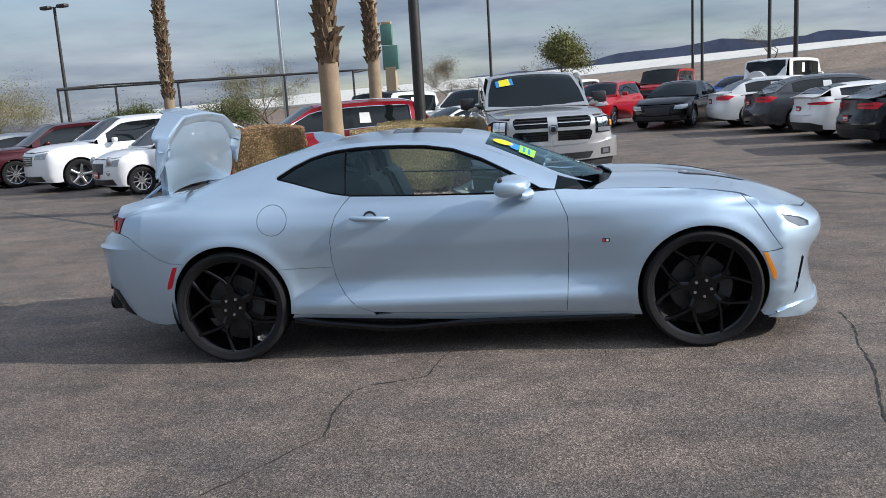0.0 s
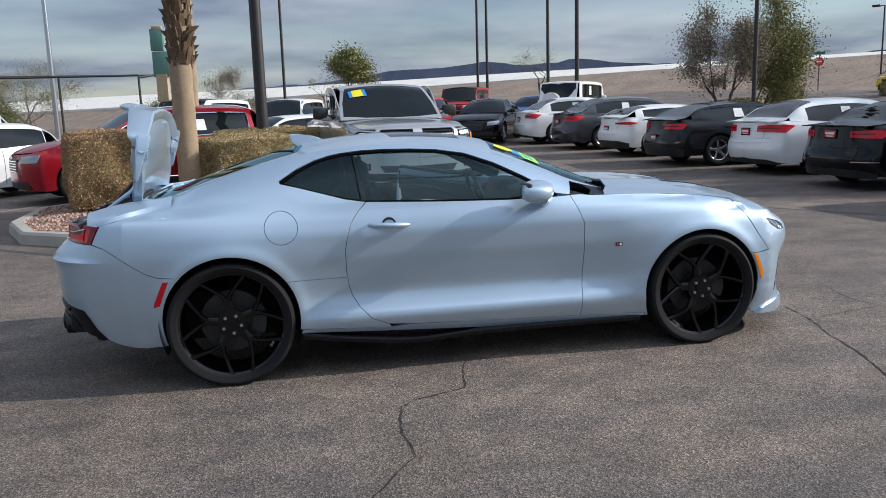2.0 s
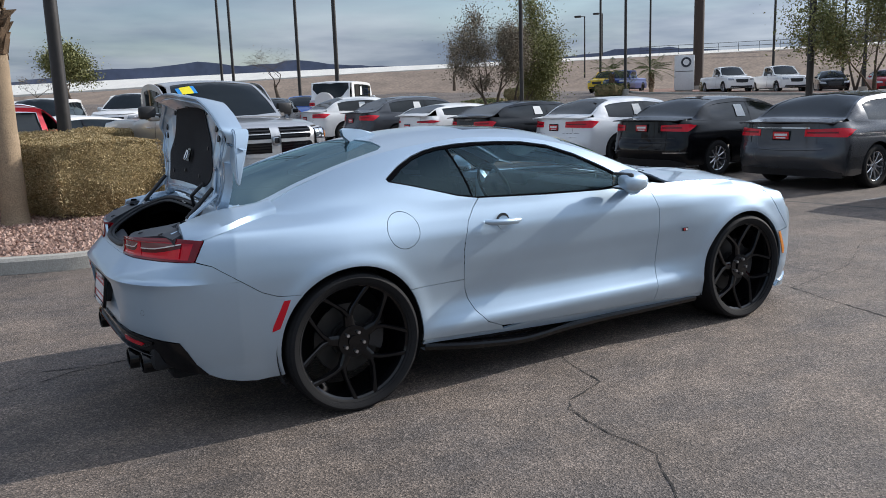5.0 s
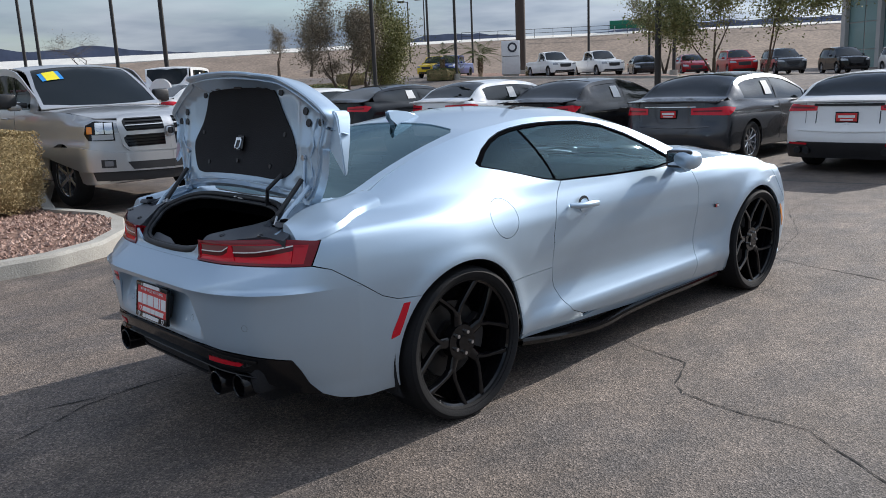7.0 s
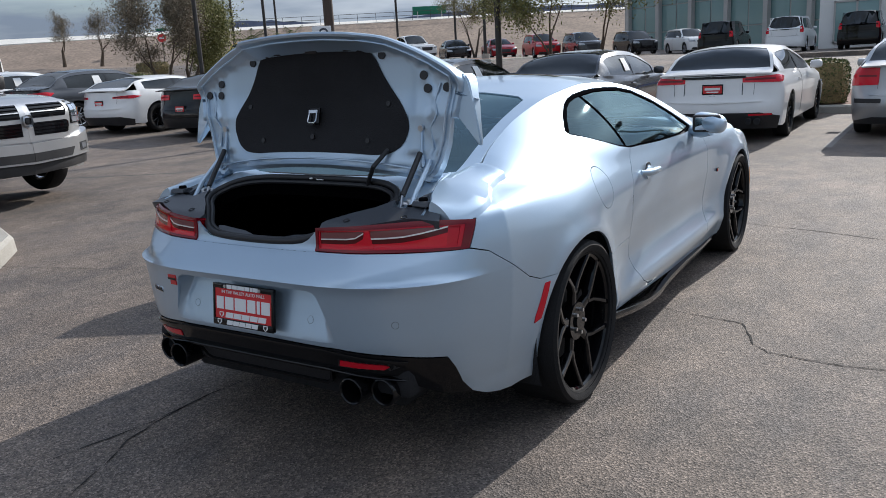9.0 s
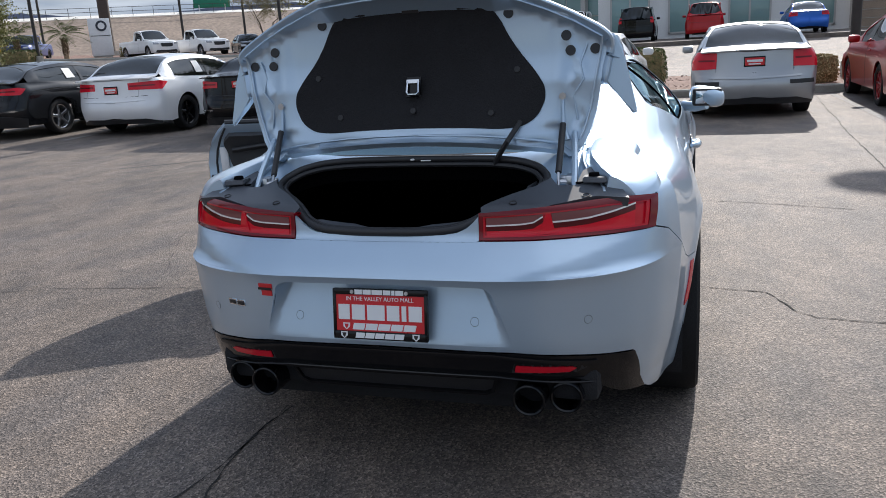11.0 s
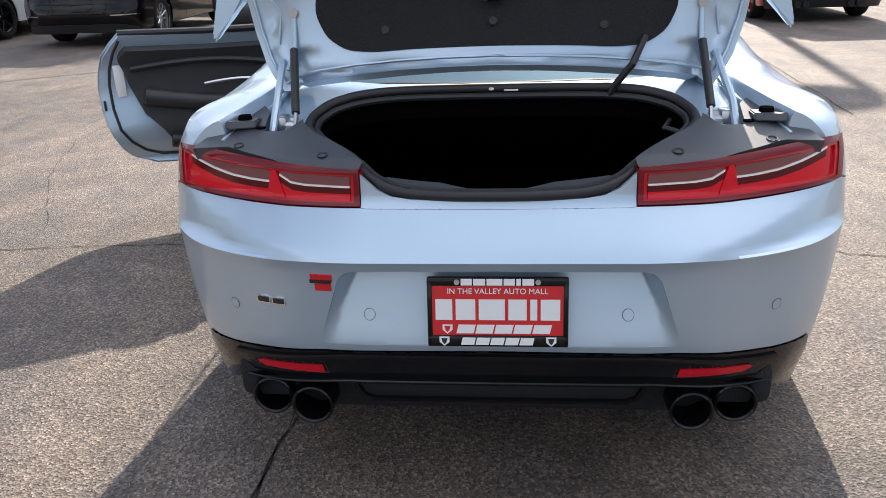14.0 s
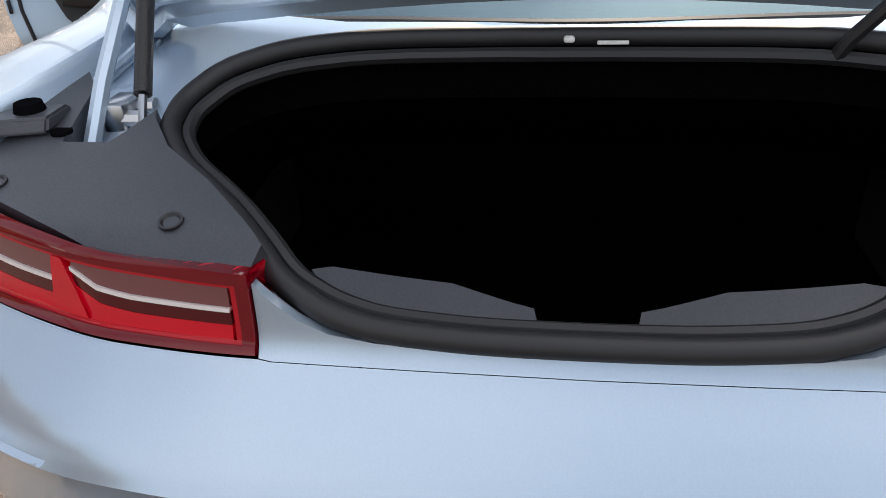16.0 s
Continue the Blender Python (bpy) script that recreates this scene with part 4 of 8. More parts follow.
# tail lamps
tz0, tz1 = pchip([0.30, 0.45, 0.62, 0.80, 0.85], [0.815, 0.815, 0.815, 0.815, 0.815]), pchip([0.30, 0.45, 0.62, 0.80, 0.85], [0.896, 0.904, 0.911, 0.917, 0.917])


def lampq(y, t):
    a, b = float(tz0(y)), float(tz1(y))
    w = min(1.0, max(0.0, (y - 0.735) / 0.075))
    return (ua(y) + w * (0.026 + 0.046 * t), a + (b - a) * t - 0.010 * w * w * t)


def lampband(ys, t0, t1):
    """A strip of the lamp between two heights, each given along y."""
    return [lampq(y, a) for y, a in zip(ys, t0)] + [lampq(y, a) for y, a in list(zip(ys, t1))[::-1]]


ys = [0.305, 0.38, 0.45, 0.53, 0.62, 0.70, 0.75, 0.78, 0.81]
for k, sg in enumerate((1, -1)):
    lampm = both("lens", lampband(ys, [0.0] * 9, [1.0] * 9), SH, step=0.02, sink=0.004, depth=0.05)[k]
    lens = part("tail_lamp", lampm, LENS_RED, coupe, "red tail lamp with white light bars")
    rim = both("rim", lampband(ys, [0.0] * 9, [1.0] * 9), SH, holes=[lampband([0.319, 0.45, 0.62, 0.73, 0.798], [0.10] * 5, [0.86] * 5)], step=0.02, lift=0.005, depth=0.045)[k]
    part("lamp_rim", rim, LENS_DEEP, lens)
    inner = both("rim", lampband([0.319, 0.45, 0.62, 0.73, 0.798], [0.10] * 5, [0.86] * 5), SH, holes=[lampband([0.326, 0.45, 0.62, 0.73, 0.792], [0.15] * 5, [0.81] * 5)], step=0.02, lift=0.002, depth=0.008)[k]
    part("inner_rim", inner, LENS_RED, lens)
    for c in ([0.330, 0.38, 0.44, 0.485, 0.520], [0.550, 0.61, 0.67, 0.73, 0.775]):
        n = len(c)
        bend = [0.50, 0.50, 0.50, 0.54, 0.70] if c[0] < 0.5 else [0.50, 0.50, 0.52, 0.60, 0.78]
        part("brake_band", both("b", lampband(c, [0.14] * n, [v - 0.17 for v in bend]), SH, step=0.02, lift=0.0015, depth=0.006)[k], LENS_BRIGHT, lens)
        # shadow below the light bar, laid on as a darker strip
        part("shade_band", both("b", lampband(c, [v - 0.17 for v in bend], bend), SH, step=0.02, lift=0.001, depth=0.005)[k], LENS_SHADE, lens)
        part("light_bar", both("b", lampband(c, bend, [v + 0.05 for v in bend]), SH, step=0.02, lift=0.003, depth=0.008)[k], LENS_WHITE, lens)
        part("smoked_band", both("b", lampband(c, [v + 0.055 for v in bend], [0.80, 0.80, 0.80, 0.80, max(0.80, bend[-1] + 0.12)]), SH, step=0.02, lift=0.0005, depth=0.004)[k], LENS_SMOKE, lens)
    part("lamp_divider", both("b", [lampq(0.505, 0.16), lampq(0.56, 0.16), lampq(0.545, 0.82), lampq(0.53, 0.82)], SH, step=0.02, lift=0.004, depth=0.008)[k], LENS_BRIGHT, lens)

# boot: deck, trims, seal, well
OPEN_HALF = [(-1.935, 0.0), (-1.938, 0.25), (-1.955, 0.36), (-1.988, 0.43), (-2.04, 0.466), (-2.09, 0.466), (-2.14, 0.432), (-2.195, 0.366), (-2.24, 0.322), (-2.277, 0.287), (-2.300, 0.24), (-2.312, 0.19), (-2.318, 0.10), (-2.319, 0.0)]
OPENING = rounded(OPEN_HALF + [(x, -y) for x, y in OPEN_HALF[::-1][1:-1]])


SEAT = pchip([-2.36, -2.326, -2.318, -2.303, -2.277, -2.24, -2.195, -2.09, -2.04, -1.935, -1.78], [0.824, 0.834, 0.838, 0.848, 0.867, 0.889, 0.908, 0.942, 0.960, 1.006, 1.066])


def deckz(x, y):
    """Height of the gutter and of the seal round the boot's opening."""
    return SEAT(x) - (0.10 + 0.45 * np.clip((np.asarray(x) + 2.0) / 0.2, 0, 1)) * np.maximum(0, np.abs(y) - 0.5)


def trimz(x, y):
    """Height of the plastic trims beside the opening."""
    return 0.953 + 0.26 * (np.asarray(x) + 2.1) - 0.16 * np.maximum(0, np.abs(y) - 0.62) - 0.9 * np.maximum(0, -2.26 - np.asarray(x)) ** 1.3


deck = [(-1.898, 0.0), (-1.893, 0.3), (-1.865, 0.48), (-1.80, 0.62), (-1.95, 0.64), (-2.05, 0.69), (-2.14, 0.70), (-2.235, 0.34), (-2.290, 0.29), (-2.322, 0.22), (-2.322, -0.22), (-2.290, -0.29), (-2.235, -0.34), (-2.14, -0.70), (-2.05, -0.69), (-1.95, -0.64), (-1.80, -0.62), (-1.865, -0.48), (-1.893, -0.3)]
part("boot_gutter", skin("deck", *fill(deck, [OPENING], 0.04), SH.top(deckz, sink=0.012)), BLUE, coupe)
LEDGE = [SH.flank(np.array([ua(y)]), np.array([float(tz1(y))]))[0] for y in (0.705, 0.64, 0.57, 0.50, 0.43, 0.36, 0.312)]
for sg in (1, -1):
    tr = [(-2.06, 0.690), (-2.13, 0.705), (-2.180, 0.728)] + [(p[0] + 0.006, p[1]) for p in LEDGE] + [(-2.275, 0.300), (-2.24, 0.333), (-2.195, 0.377), (-2.14, 0.442), (-2.09, 0.476), (-2.075, 0.480), (-2.115, 0.500), (-2.135, 0.512), (-2.135, 0.565), (-2.03, 0.575), (-1.995, 0.60), (-2.0, 0.645)]
    tp = part("boot_trim", skin("trim", *fill([(x, sg * y) for x, y in tr], step=0.02), SH.top(trimz), 0.03, lift=0.003), GREY_PLASTIC, coupe, "dark grey plastic boot trim")
    zb = float(trimz(-2.10, 0.62))
    bf = prism([(-2.065, sg * 0.585), (-2.075, sg * 0.655), (-2.135, sg * 0.660), (-2.145, sg * 0.64), (-2.13, sg * 0.585)], zb, zb + 0.016, lambda u, v, d: (u + (0.01 if d > zb else 0) * (1 if u < -2.1 else -1), v, d))
    bmesh.ops.bevel(bf, geom=bf.edges, offset=0.003, segments=2, affect="EDGES")
    part("buffer_mount", bf, GREY_PLASTIC, tp)
    part("lid_buffer", cyl(0.018, 0.012, (-2.10, sg * 0.618, zb + 0.020), "z", 20, r2=0.015), TRIM_BLACK, tp)
    part("trim_slot", cyl(0.012, 0.004, (-2.118, sg * 0.575, float(trimz(-2.118, 0.575)) + 0.003), "z", 16), TRIM_BLACK, tp)
    for x, y in ((-2.205, 0.605), (-2.255, 0.395)):
        clip = part("trim_clip", revolve([(0.008, -0.001), (0.010, 0.0015), (0.0125, 0.0015), (0.0125, -0.001)], 16), BLACK_PLASTIC, tp)
        clip.matrix_basis = Matrix.Translation((x, sg * y, float(trimz(x, y)) + 0.004)) @ ROT(radians(-15), 4, "Y") @ ROT(radians(90), 4, "X")
seal_pts = [(x, y, float(deckz(x, y)) - 0.001) for x, y in dense(OPENING, 0.03)]
part("boot_seal", tube(seal_pts, 0.0125, 10, True), SEAL, coupe, "black rubber boot seal")
part("inner_seal", tube([(x, y, float(deckz(x, y)) - 0.010) for x, y in dense(inset(OPENING, 0.018), 0.03)], 0.009, 8, True), SEAL, coupe)
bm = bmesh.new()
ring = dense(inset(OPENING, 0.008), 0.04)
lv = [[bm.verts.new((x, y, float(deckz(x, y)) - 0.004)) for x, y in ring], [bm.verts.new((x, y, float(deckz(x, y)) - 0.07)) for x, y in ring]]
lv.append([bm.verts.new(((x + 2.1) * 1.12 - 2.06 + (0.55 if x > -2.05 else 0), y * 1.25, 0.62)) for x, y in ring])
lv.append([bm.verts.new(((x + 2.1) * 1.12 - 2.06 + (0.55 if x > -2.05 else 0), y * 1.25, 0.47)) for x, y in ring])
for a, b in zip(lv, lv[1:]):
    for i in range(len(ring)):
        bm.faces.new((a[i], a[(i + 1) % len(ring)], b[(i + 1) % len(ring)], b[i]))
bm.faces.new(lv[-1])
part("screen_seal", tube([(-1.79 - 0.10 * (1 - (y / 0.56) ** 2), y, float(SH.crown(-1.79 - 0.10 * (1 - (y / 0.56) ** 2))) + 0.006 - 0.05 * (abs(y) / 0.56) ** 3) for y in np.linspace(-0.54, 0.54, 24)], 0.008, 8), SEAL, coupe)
# felt taken down to near zero: the well's deep shade is in its colour
part("boot_well", bm, mat("boot_lining_shaded", (0.0022, 0.0022, 0.0025), 1.0, grain=0.3, gscale=200, bump=0.3, spec=0.0), coupe, "black felt boot lining, darkened to the shade inside the well")
sill_half = [(-2.308, 0.0), (-2.306, 0.10), (-2.296, 0.19), (-2.272, 0.24), (-2.235, 0.27), (-2.228, 0.25), (-2.232, 0.13), (-2.25, 0.07), (-2.255, 0.05), (-2.285, 0.043), (-2.285, 0.0)]
sill_loop = sill_half + [(x, -y) for x, y in sill_half[::-1][1:-1]]
part("boot_sill_trim", skin("scuff", *fill(sill_loop, step=0.03), SH.top(lambda x, y: 0.818 + 0.30 * (x + 2.30) + 0.25 * y * y), 0.03), GREY_PLASTIC, coupe, "dark grey load sill trim")
# shoulders of the rear wings beside the lid, squared off above the lamps
for sg in (1, -1):
    bm = bmesh.new()
    us = np.linspace(-1.72, ua(0.800), 44)
    zt = pchip([ua(0.80), -2.1, -2.0, -1.9, -1.80, -1.70], [0.922, 0.936, 0.963, 0.987, 1.001, 1.018])(us)
    rim_ = SH.flank(us, zt - 0.026)
    yin, zin = pchip([-2.2, -2.15, -2.06, -1.95, -1.85, -1.75, -1.70], [0.680, 0.672, 0.628, 0.590, 0.578, 0.580, 0.60]), pchip([-2.2, -2.15, -2.06, -1.95, -1.85, -1.75, -1.70], [0.958, 0.970, 0.992, 1.012, 1.022, 1.032, 1.044])
    rows = []
    for p, z in zip(rim_, zt):
        x, y = p[0] + 0.004, p[1]
        yi, zi = float(yin(x)), float(zin(x))
        pan = min(zi - 0.03, float(deckz(x, yi)) - 0.010)
        q = [(p[0], y + 0.0015, p[2]), (x, y - 0.007, z - 0.008)]
        q += [(x, (y - 0.012) * (1 - k) + (yi + 0.006) * k, z * (1 - k) + zi * k + 0.034 * k * (1 - k)) for k in (0.0, 0.25, 0.5, 0.75, 1.0)]
        q += [(x, yi, zi - 0.004), (x, yi - 0.003, zi - 0.012), (x, yi - 0.008, (zi + pan) / 2), (x, yi - 0.022, pan + 0.006), (x, yi - 0.09, min(pan, float(deckz(x, yi - 0.09)) - 0.013))]
        rows.append([bm.verts.new((a, sg * b, c)) for a, b, c in q])
    for a, b in zip(rows, rows[1:]):
        for k in range(11):
            bm.faces.new((a[k], a[k + 1], b[k + 1], b[k]))
    bm.faces.new(rows[-1][:11])
    for f in bm.faces:
        f.smooth = True
    part("wing_shoulder", bm, BLUE, coupe)
    part("weld_flange", tube([(float(v), sg * (float(yin(v)) - 0.020), max(float(deckz(v, float(yin(v)))), float(trimz(v, 0.65)) - 0.004) + 0.004) for v in np.linspace(-2.17, -1.82, 14)], 0.006, 6), BLUE, coupe)
part("boot_striker", join([tube([(-2.285, 0.012, 0.79), (-2.285, 0.012, 0.822), (-2.285, -0.012, 0.822), (-2.285, -0.012, 0.79)], 0.004, 6)]), STEEL, coupe)
part("boot_lamp", join([box((0.012, 0.013, 0.007), (-1.951, 0.02, 1.005), 0.003), box((0.005, 0.036, 0.004), (-1.955, -0.03, 1.002), 0.001)]), PAPER, coupe)
part("release_cord", tube([(-2.0, -0.42, 0.93), (-2.04, -0.40, 0.92), (-2.06, -0.43, 0.915), (-2.09, -0.42, 0.90)], 0.006, 6), GREY_PLASTIC, coupe)

# boot lid, standing open
LN = Vector((-0.98, 0, 0.199))
LID_X = pchip([1.0, 1.05, 1.10, 1.15, 1.25, 1.35, 1.45, 1.55, 1.62], [-2.0, -1.978, -1.950, -1.926, -1.893, -1.874, -1.872, -1.884, -1.90])


LIP = pchip([0.0, 0.27, 0.40, 0.49, 0.58, 0.672], [1.562, 1.549, 1.525, 1.490, 1.446, 1.392])


def curl(y, z):
    """How far the lid's upper edge turns back over its inner face."""
    a = abs(y)
    k = min(1.0, max(0.0, (z - float(LIP(min(a, 0.672))) + 0.055) / 0.055))
    return float(np.interp(a, [0.0, 0.30, 0.38, 0.67], [0.105, 0.105, 0.045, 0.025])) * k * k * (3 - 2 * k) if a < 0.69 else 0.0


def lidp(y, z, d=0.0):
    """A point of the open lid: y across, z height on its inner face, d proud of that face towards the rear."""
    lean = (float(LID_X(z + 0.01)) - float(LID_X(z - 0.01))) / 0.02
    face = Vector((-1, 0, lean)).normalized()
    bowed = 0.075 * min(1.0, abs(y) / 0.55) ** 2 * min(1.0, max(0.0, (1.25 - z) / 0.22))
    return Vector((float(LID_X(z)) + bowed - curl(y, z), 0.014 + y * float(np.interp(z, [1.05, 1.35, 1.6], [1.0, 0.985, 0.955])), z)) + face * d


def lidsurf(fn):
    def surf(uv):
        P = np.array([tuple(lidp(u, v, fn(u, v))) for u, v in uv])
        h = 0.005
        A = np.array([tuple(lidp(u + h, v, fn(u + h, v)) - lidp(u - h, v, fn(u - h, v))) for u, v in uv])
        B = np.array([tuple(lidp(u, v + h, fn(u, v + h)) - lidp(u, v - h, fn(u, v - h))) for u, v in uv])
        N = np.cross(A, B)
        N /= np.linalg.norm(N, axis=1)[:, None]
        N *= np.sign(N @ np.array(LN))[:, None]
        return P, N

    return surf


LID_HALF = [(0.0, 1.068), (0.12, 1.066), (0.24, 1.060), (0.35, 1.050), (0.44, 1.038), (0.505, 1.026), (0.53, 1.006), (0.550, 1.004), (0.575, 1.035), (0.597, 1.075), (0.622, 1.15), (0.642, 1.25), (0.668, 1.372), (0.672, 1.390), (0.58, 1.446), (0.49, 1.490), (0.40, 1.525), (0.36, 1.535), (0.31, 1.546), (0.27, 1.549), (0.14, 1.559), (0.0, 1.562)]
LID = LID_HALF + [(-y, z) for y, z in LID_HALF[::-1][1:-1]]
LIN_HALF = [(0.0, 1.112), (0.20, 1.108), (0.31, 1.100), (0.38, 1.105), (0.43, 1.135), (0.458, 1.19), (0.456, 1.235), (0.425, 1.285), (0.375, 1.345), (0.340, 1.40), (0.312, 1.46), (0.275, 1.505), (0.21, 1.528), (0.0, 1.536)]
LINER = rounded(LIN_HALF + [(-y, z) for y, z in LIN_HALF[::-1][1:-1]])


def ridge(u, v):
    a = abs(u)
    e = 0.010 * math.exp(-(((a - (0.50 + 0.10 * (v - 1.25))) / 0.035) ** 2)) * (1 if 1.1 < v < 1.46 else 0.3)
    e -= 0.012 * math.exp(-(((v - 1.084 + 0.20 * a * a) / 0.012) ** 2)) * (1 if a < 0.5 else 0)
    e += 0.006 * math.exp(-(((a - 0.56 - 0.02 * math.sin(v * 40)) / 0.012) ** 2))
    return e


lid = part("boot_lid", skin("lid", *fill(LID, [inset(LINER, 0.01)], 0.022), lidsurf(ridge), 0.02), BLUE, coupe, "raised boot lid with black liner")
part("lid_outer", skin("outer", *fill(inset(LID, 0.008), step=0.03), lidsurf(lambda u, v: -0.035 - 0.03 * (1 - (u / 0.7) ** 2)), -0.03), BLUE, lid)
part("lid_liner", skin("liner", *fill(LINER, step=0.03), lidsurf(lambda u, v: 0.006 - 0.018 * math.exp(-(((v - 1.25) / 0.12) ** 2 + (u / 0.2) ** 2))), 0.02), FELT, lid, "black felt lid liner")
seam = [lidp(y, z, 0.008) for y, z in dense(inset(LID, 0.018), 0.05)]
part("lid_weld", tube(seam, 0.004, 6, True), BLUE, lid)
for sg in (1, -1):
    for y, z in ((0.345, 1.472), (0.535, 1.390), (0.625, 1.344), (0.545, 1.342)):
        b = cyl(0.0165, 0.006, (0, 0, 0), "z", 20)
        bmesh.ops.transform(b, matrix=Matrix.Translation(lidp(sg * y, z, ridge(y, z) + 0.002)) @ LN.to_track_quat("Z", "Y").to_matrix().to_4x4(), verts=b.verts)
        part("rubber_plug", b, SEAL, lid)
    for y, z in ((0.275, 1.152), (0.365, 1.29), (0.0, 1.168)):
        if y == 0 and sg < 0:
            continue
        b = cyl(0.010, 0.008, (0, 0, 0), "z", 14)
        bmesh.ops.transform(b, matrix=Matrix.Translation(lidp(sg * y, z, 0.006)) @ LN.to_track_quat("Z", "Y").to_matrix().to_4x4(), verts=b.verts)
        part("liner_clip", b, BLACK_PLASTIC, lid)
    # pressed stiffening rib and the hinge plate
    part("lid_rib", tube([lidp(sg * y, z, 0.004) for y, z in ((0.60, 1.36), (0.575, 1.30), (0.585, 1.25), (0.55, 1.20), (0.56, 1.12))], 0.0035, 6), BLUE, lid)
    part("hinge_plate", join([tube([lidp(sg * 0.515, 1.20, 0.006), lidp(sg * 0.515, 1.10, 0.012), lidp(sg * 0.53, 1.05, 0.02)], 0.012, 8, radii=[0.006, 0.007, 0.010])]), BLUE, lid)
    part("hinge_bolt", cyl(0.012, 0.01, tuple(lidp(sg * 0.515, 1.195, 0.014)), "x", 8), STEEL, lid)
    # spoiler ear wrapping the side, drawn out to a point
    ear = [(0.650, 1.392), (0.690, 1.388), (0.705, 1.36), (0.722, 1.29), (0.750, 1.155), (0.748, 1.142), (0.738, 1.142), (0.690, 1.205), (0.652, 1.245)]

    def earp(u, v, d):
        w = min(1.0, max(0.0, (v - 1.14) / 0.24))
        return lidp(u, v, -0.022 - d * (0.014 + 0.062 * w))

    bm = prism([(sg * y, z) for y, z in ear], 0.0, 1.0, earp)
    bmesh.ops.bevel(bm, geom=bm.edges, offset=0.006, segments=2, affect="EDGES")
    part("spoiler_ear", bm, BLUE, lid)
# spoiler blade along the trailing edge
def eased(path, times=3):
    """An open line with its corners cut smooth."""
    for _ in range(times):
        out = [path[0]]
        for (a, b), (c, d) in zip(path, path[1:]):
            out += [(0.75 * a + 0.25 * c, 0.75 * b + 0.25 * d), (0.25 * a + 0.75 * c, 0.25 * b + 0.75 * d)]
        path = out + [path[-1]]
    return path


bm = bmesh.new()
rows = []
tail_edge = [(0.650, 1.235), (0.662, 1.30), (0.676, 1.35), (0.674, 1.390), (0.58, 1.446), (0.49, 1.490), (0.40, 1.526), (0.30, 1.547), (0.20, 1.555), (0.10, 1.561), (0.0, 1.562)]
tail_edge = eased(tail_edge + [(-y, z) for y, z in tail_edge[::-1][1:]])
for i, (y, z) in enumerate(tail_edge):
    a, b = tail_edge[max(0, i - 2)], tail_edge[min(len(tail_edge) - 1, i + 2)]
    r = Vector((0, a[1] - b[1], b[0] - a[0])).normalized()
    if r.z < 0 or (abs(r.z) < 0.25 and r.y * y < 0):
        r = -r
    k = (1.0 - 0.35 * abs(y) / 0.66)
    e = min(1.0, 0.12 + min(i, len(tail_edge) - 1 - i) / 9.0)
    r, k = r * e, k * e
    base = lidp(y, z, 0.0)
    c = curl(y, z)
    sec = [base - r * 0.006 + LN * 0.004, base + r * 0.002 + LN * 0.008, base + r * 0.009 + LN * 0.004, base + r * 0.013 - LN * 0.010, base + r * 0.013 - LN * (0.030 + c), base + r * 0.010 - LN * (0.040 + 0.055 * k + c), base - r * 0.002 - LN * (0.042 + 0.062 * k + c), base - r * 0.020 - LN * (0.040 + 0.060 * k + c), base - r * 0.055 - LN * (0.04 + 0.045 * k + c), base - r * 0.085 - LN * (0.05 + c), base - r * 0.05 - LN * (0.03 + c)]
    rows.append([bm.verts.new(p) for p in sec])
for a, b in zip(rows, rows[1:]):
    for i in range(11):
        bm.faces.new((a[i], a[(i + 1) % 11], b[(i + 1) % 11], b[i]))
bm.faces.new(rows[0])
bm.faces.new(rows[-1][::-1])
part("spoiler", bm, BLUE, lid)
part("lid_latch", join([tube([lidp(0.019, 1.268, 0.016), lidp(0.021, 1.226, 0.022), lidp(0.014, 1.219, 0.024), lidp(-0.014, 1.219, 0.024), lidp(-0.021, 1.226, 0.022), lidp(-0.019, 1.268, 0.016)], 0.004, 8), prism([(-0.023, 1.258), (0.023, 1.258), (0.023, 1.270), (-0.023, 1.270)], 0.006, 0.020, lambda u, v, d: lidp(u, v, d))]), CHROME, lid, "bright steel latch loop")
part("latch_cup", prism([(-0.026, 1.214), (0.026, 1.214), (0.026, 1.280), (-0.026, 1.280)], 0.002, 0.009, lambda u, v, d: lidp(u, v, d)), BLACK_GLOSS, lid)
for y in (-0.2, 0.0, 0.2):
    part("liner_handle", prism([(y - 0.03, 1.495), (y + 0.03, 1.495), (y + 0.03, 1.512), (y - 0.03, 1.512)], 0.004, 0.014, lambda u, v, d: lidp(u, v, d)), BLACK_PLASTIC, lid)
for sg in (1, -1):
    a, b, c = lidp(sg * 0.515, 1.10, 0.022), Vector((-2.059, sg * 0.502, 0.974)), Vector((-2.082, sg * 0.504, 0.925))
    st = part("gas_strut", tube([a, b], 0.0105, 12), BLACK_PLASTIC, lid, "black gas strut")
    part("strut_rod", tube([b, c], 0.005, 8), STEEL, st)
    part("strut_ball", cyl(0.011, 0.05, (c.x, c.y, c.z), "y", 10), STEEL, st)
    part("hinge_arm", tube([lidp(sg * 0.55, 1.075, 0.012), Vector((-2.05, sg * 0.553, 0.985)), Vector((-2.10, sg * 0.556, 0.925))], 0.010, 8), BLUE, lid)
    part("hinge_bracket", join([box((0.05, 0.03, 0.06), (-2.045, sg * 0.54, 0.935), 0.006), cyl(0.010, 0.05, (-2.03, sg * 0.53, 0.95), "y", 8), cyl(0.010, 0.05, (-2.06, sg * 0.53, 0.945), "y", 8)]), STEEL, coupe)
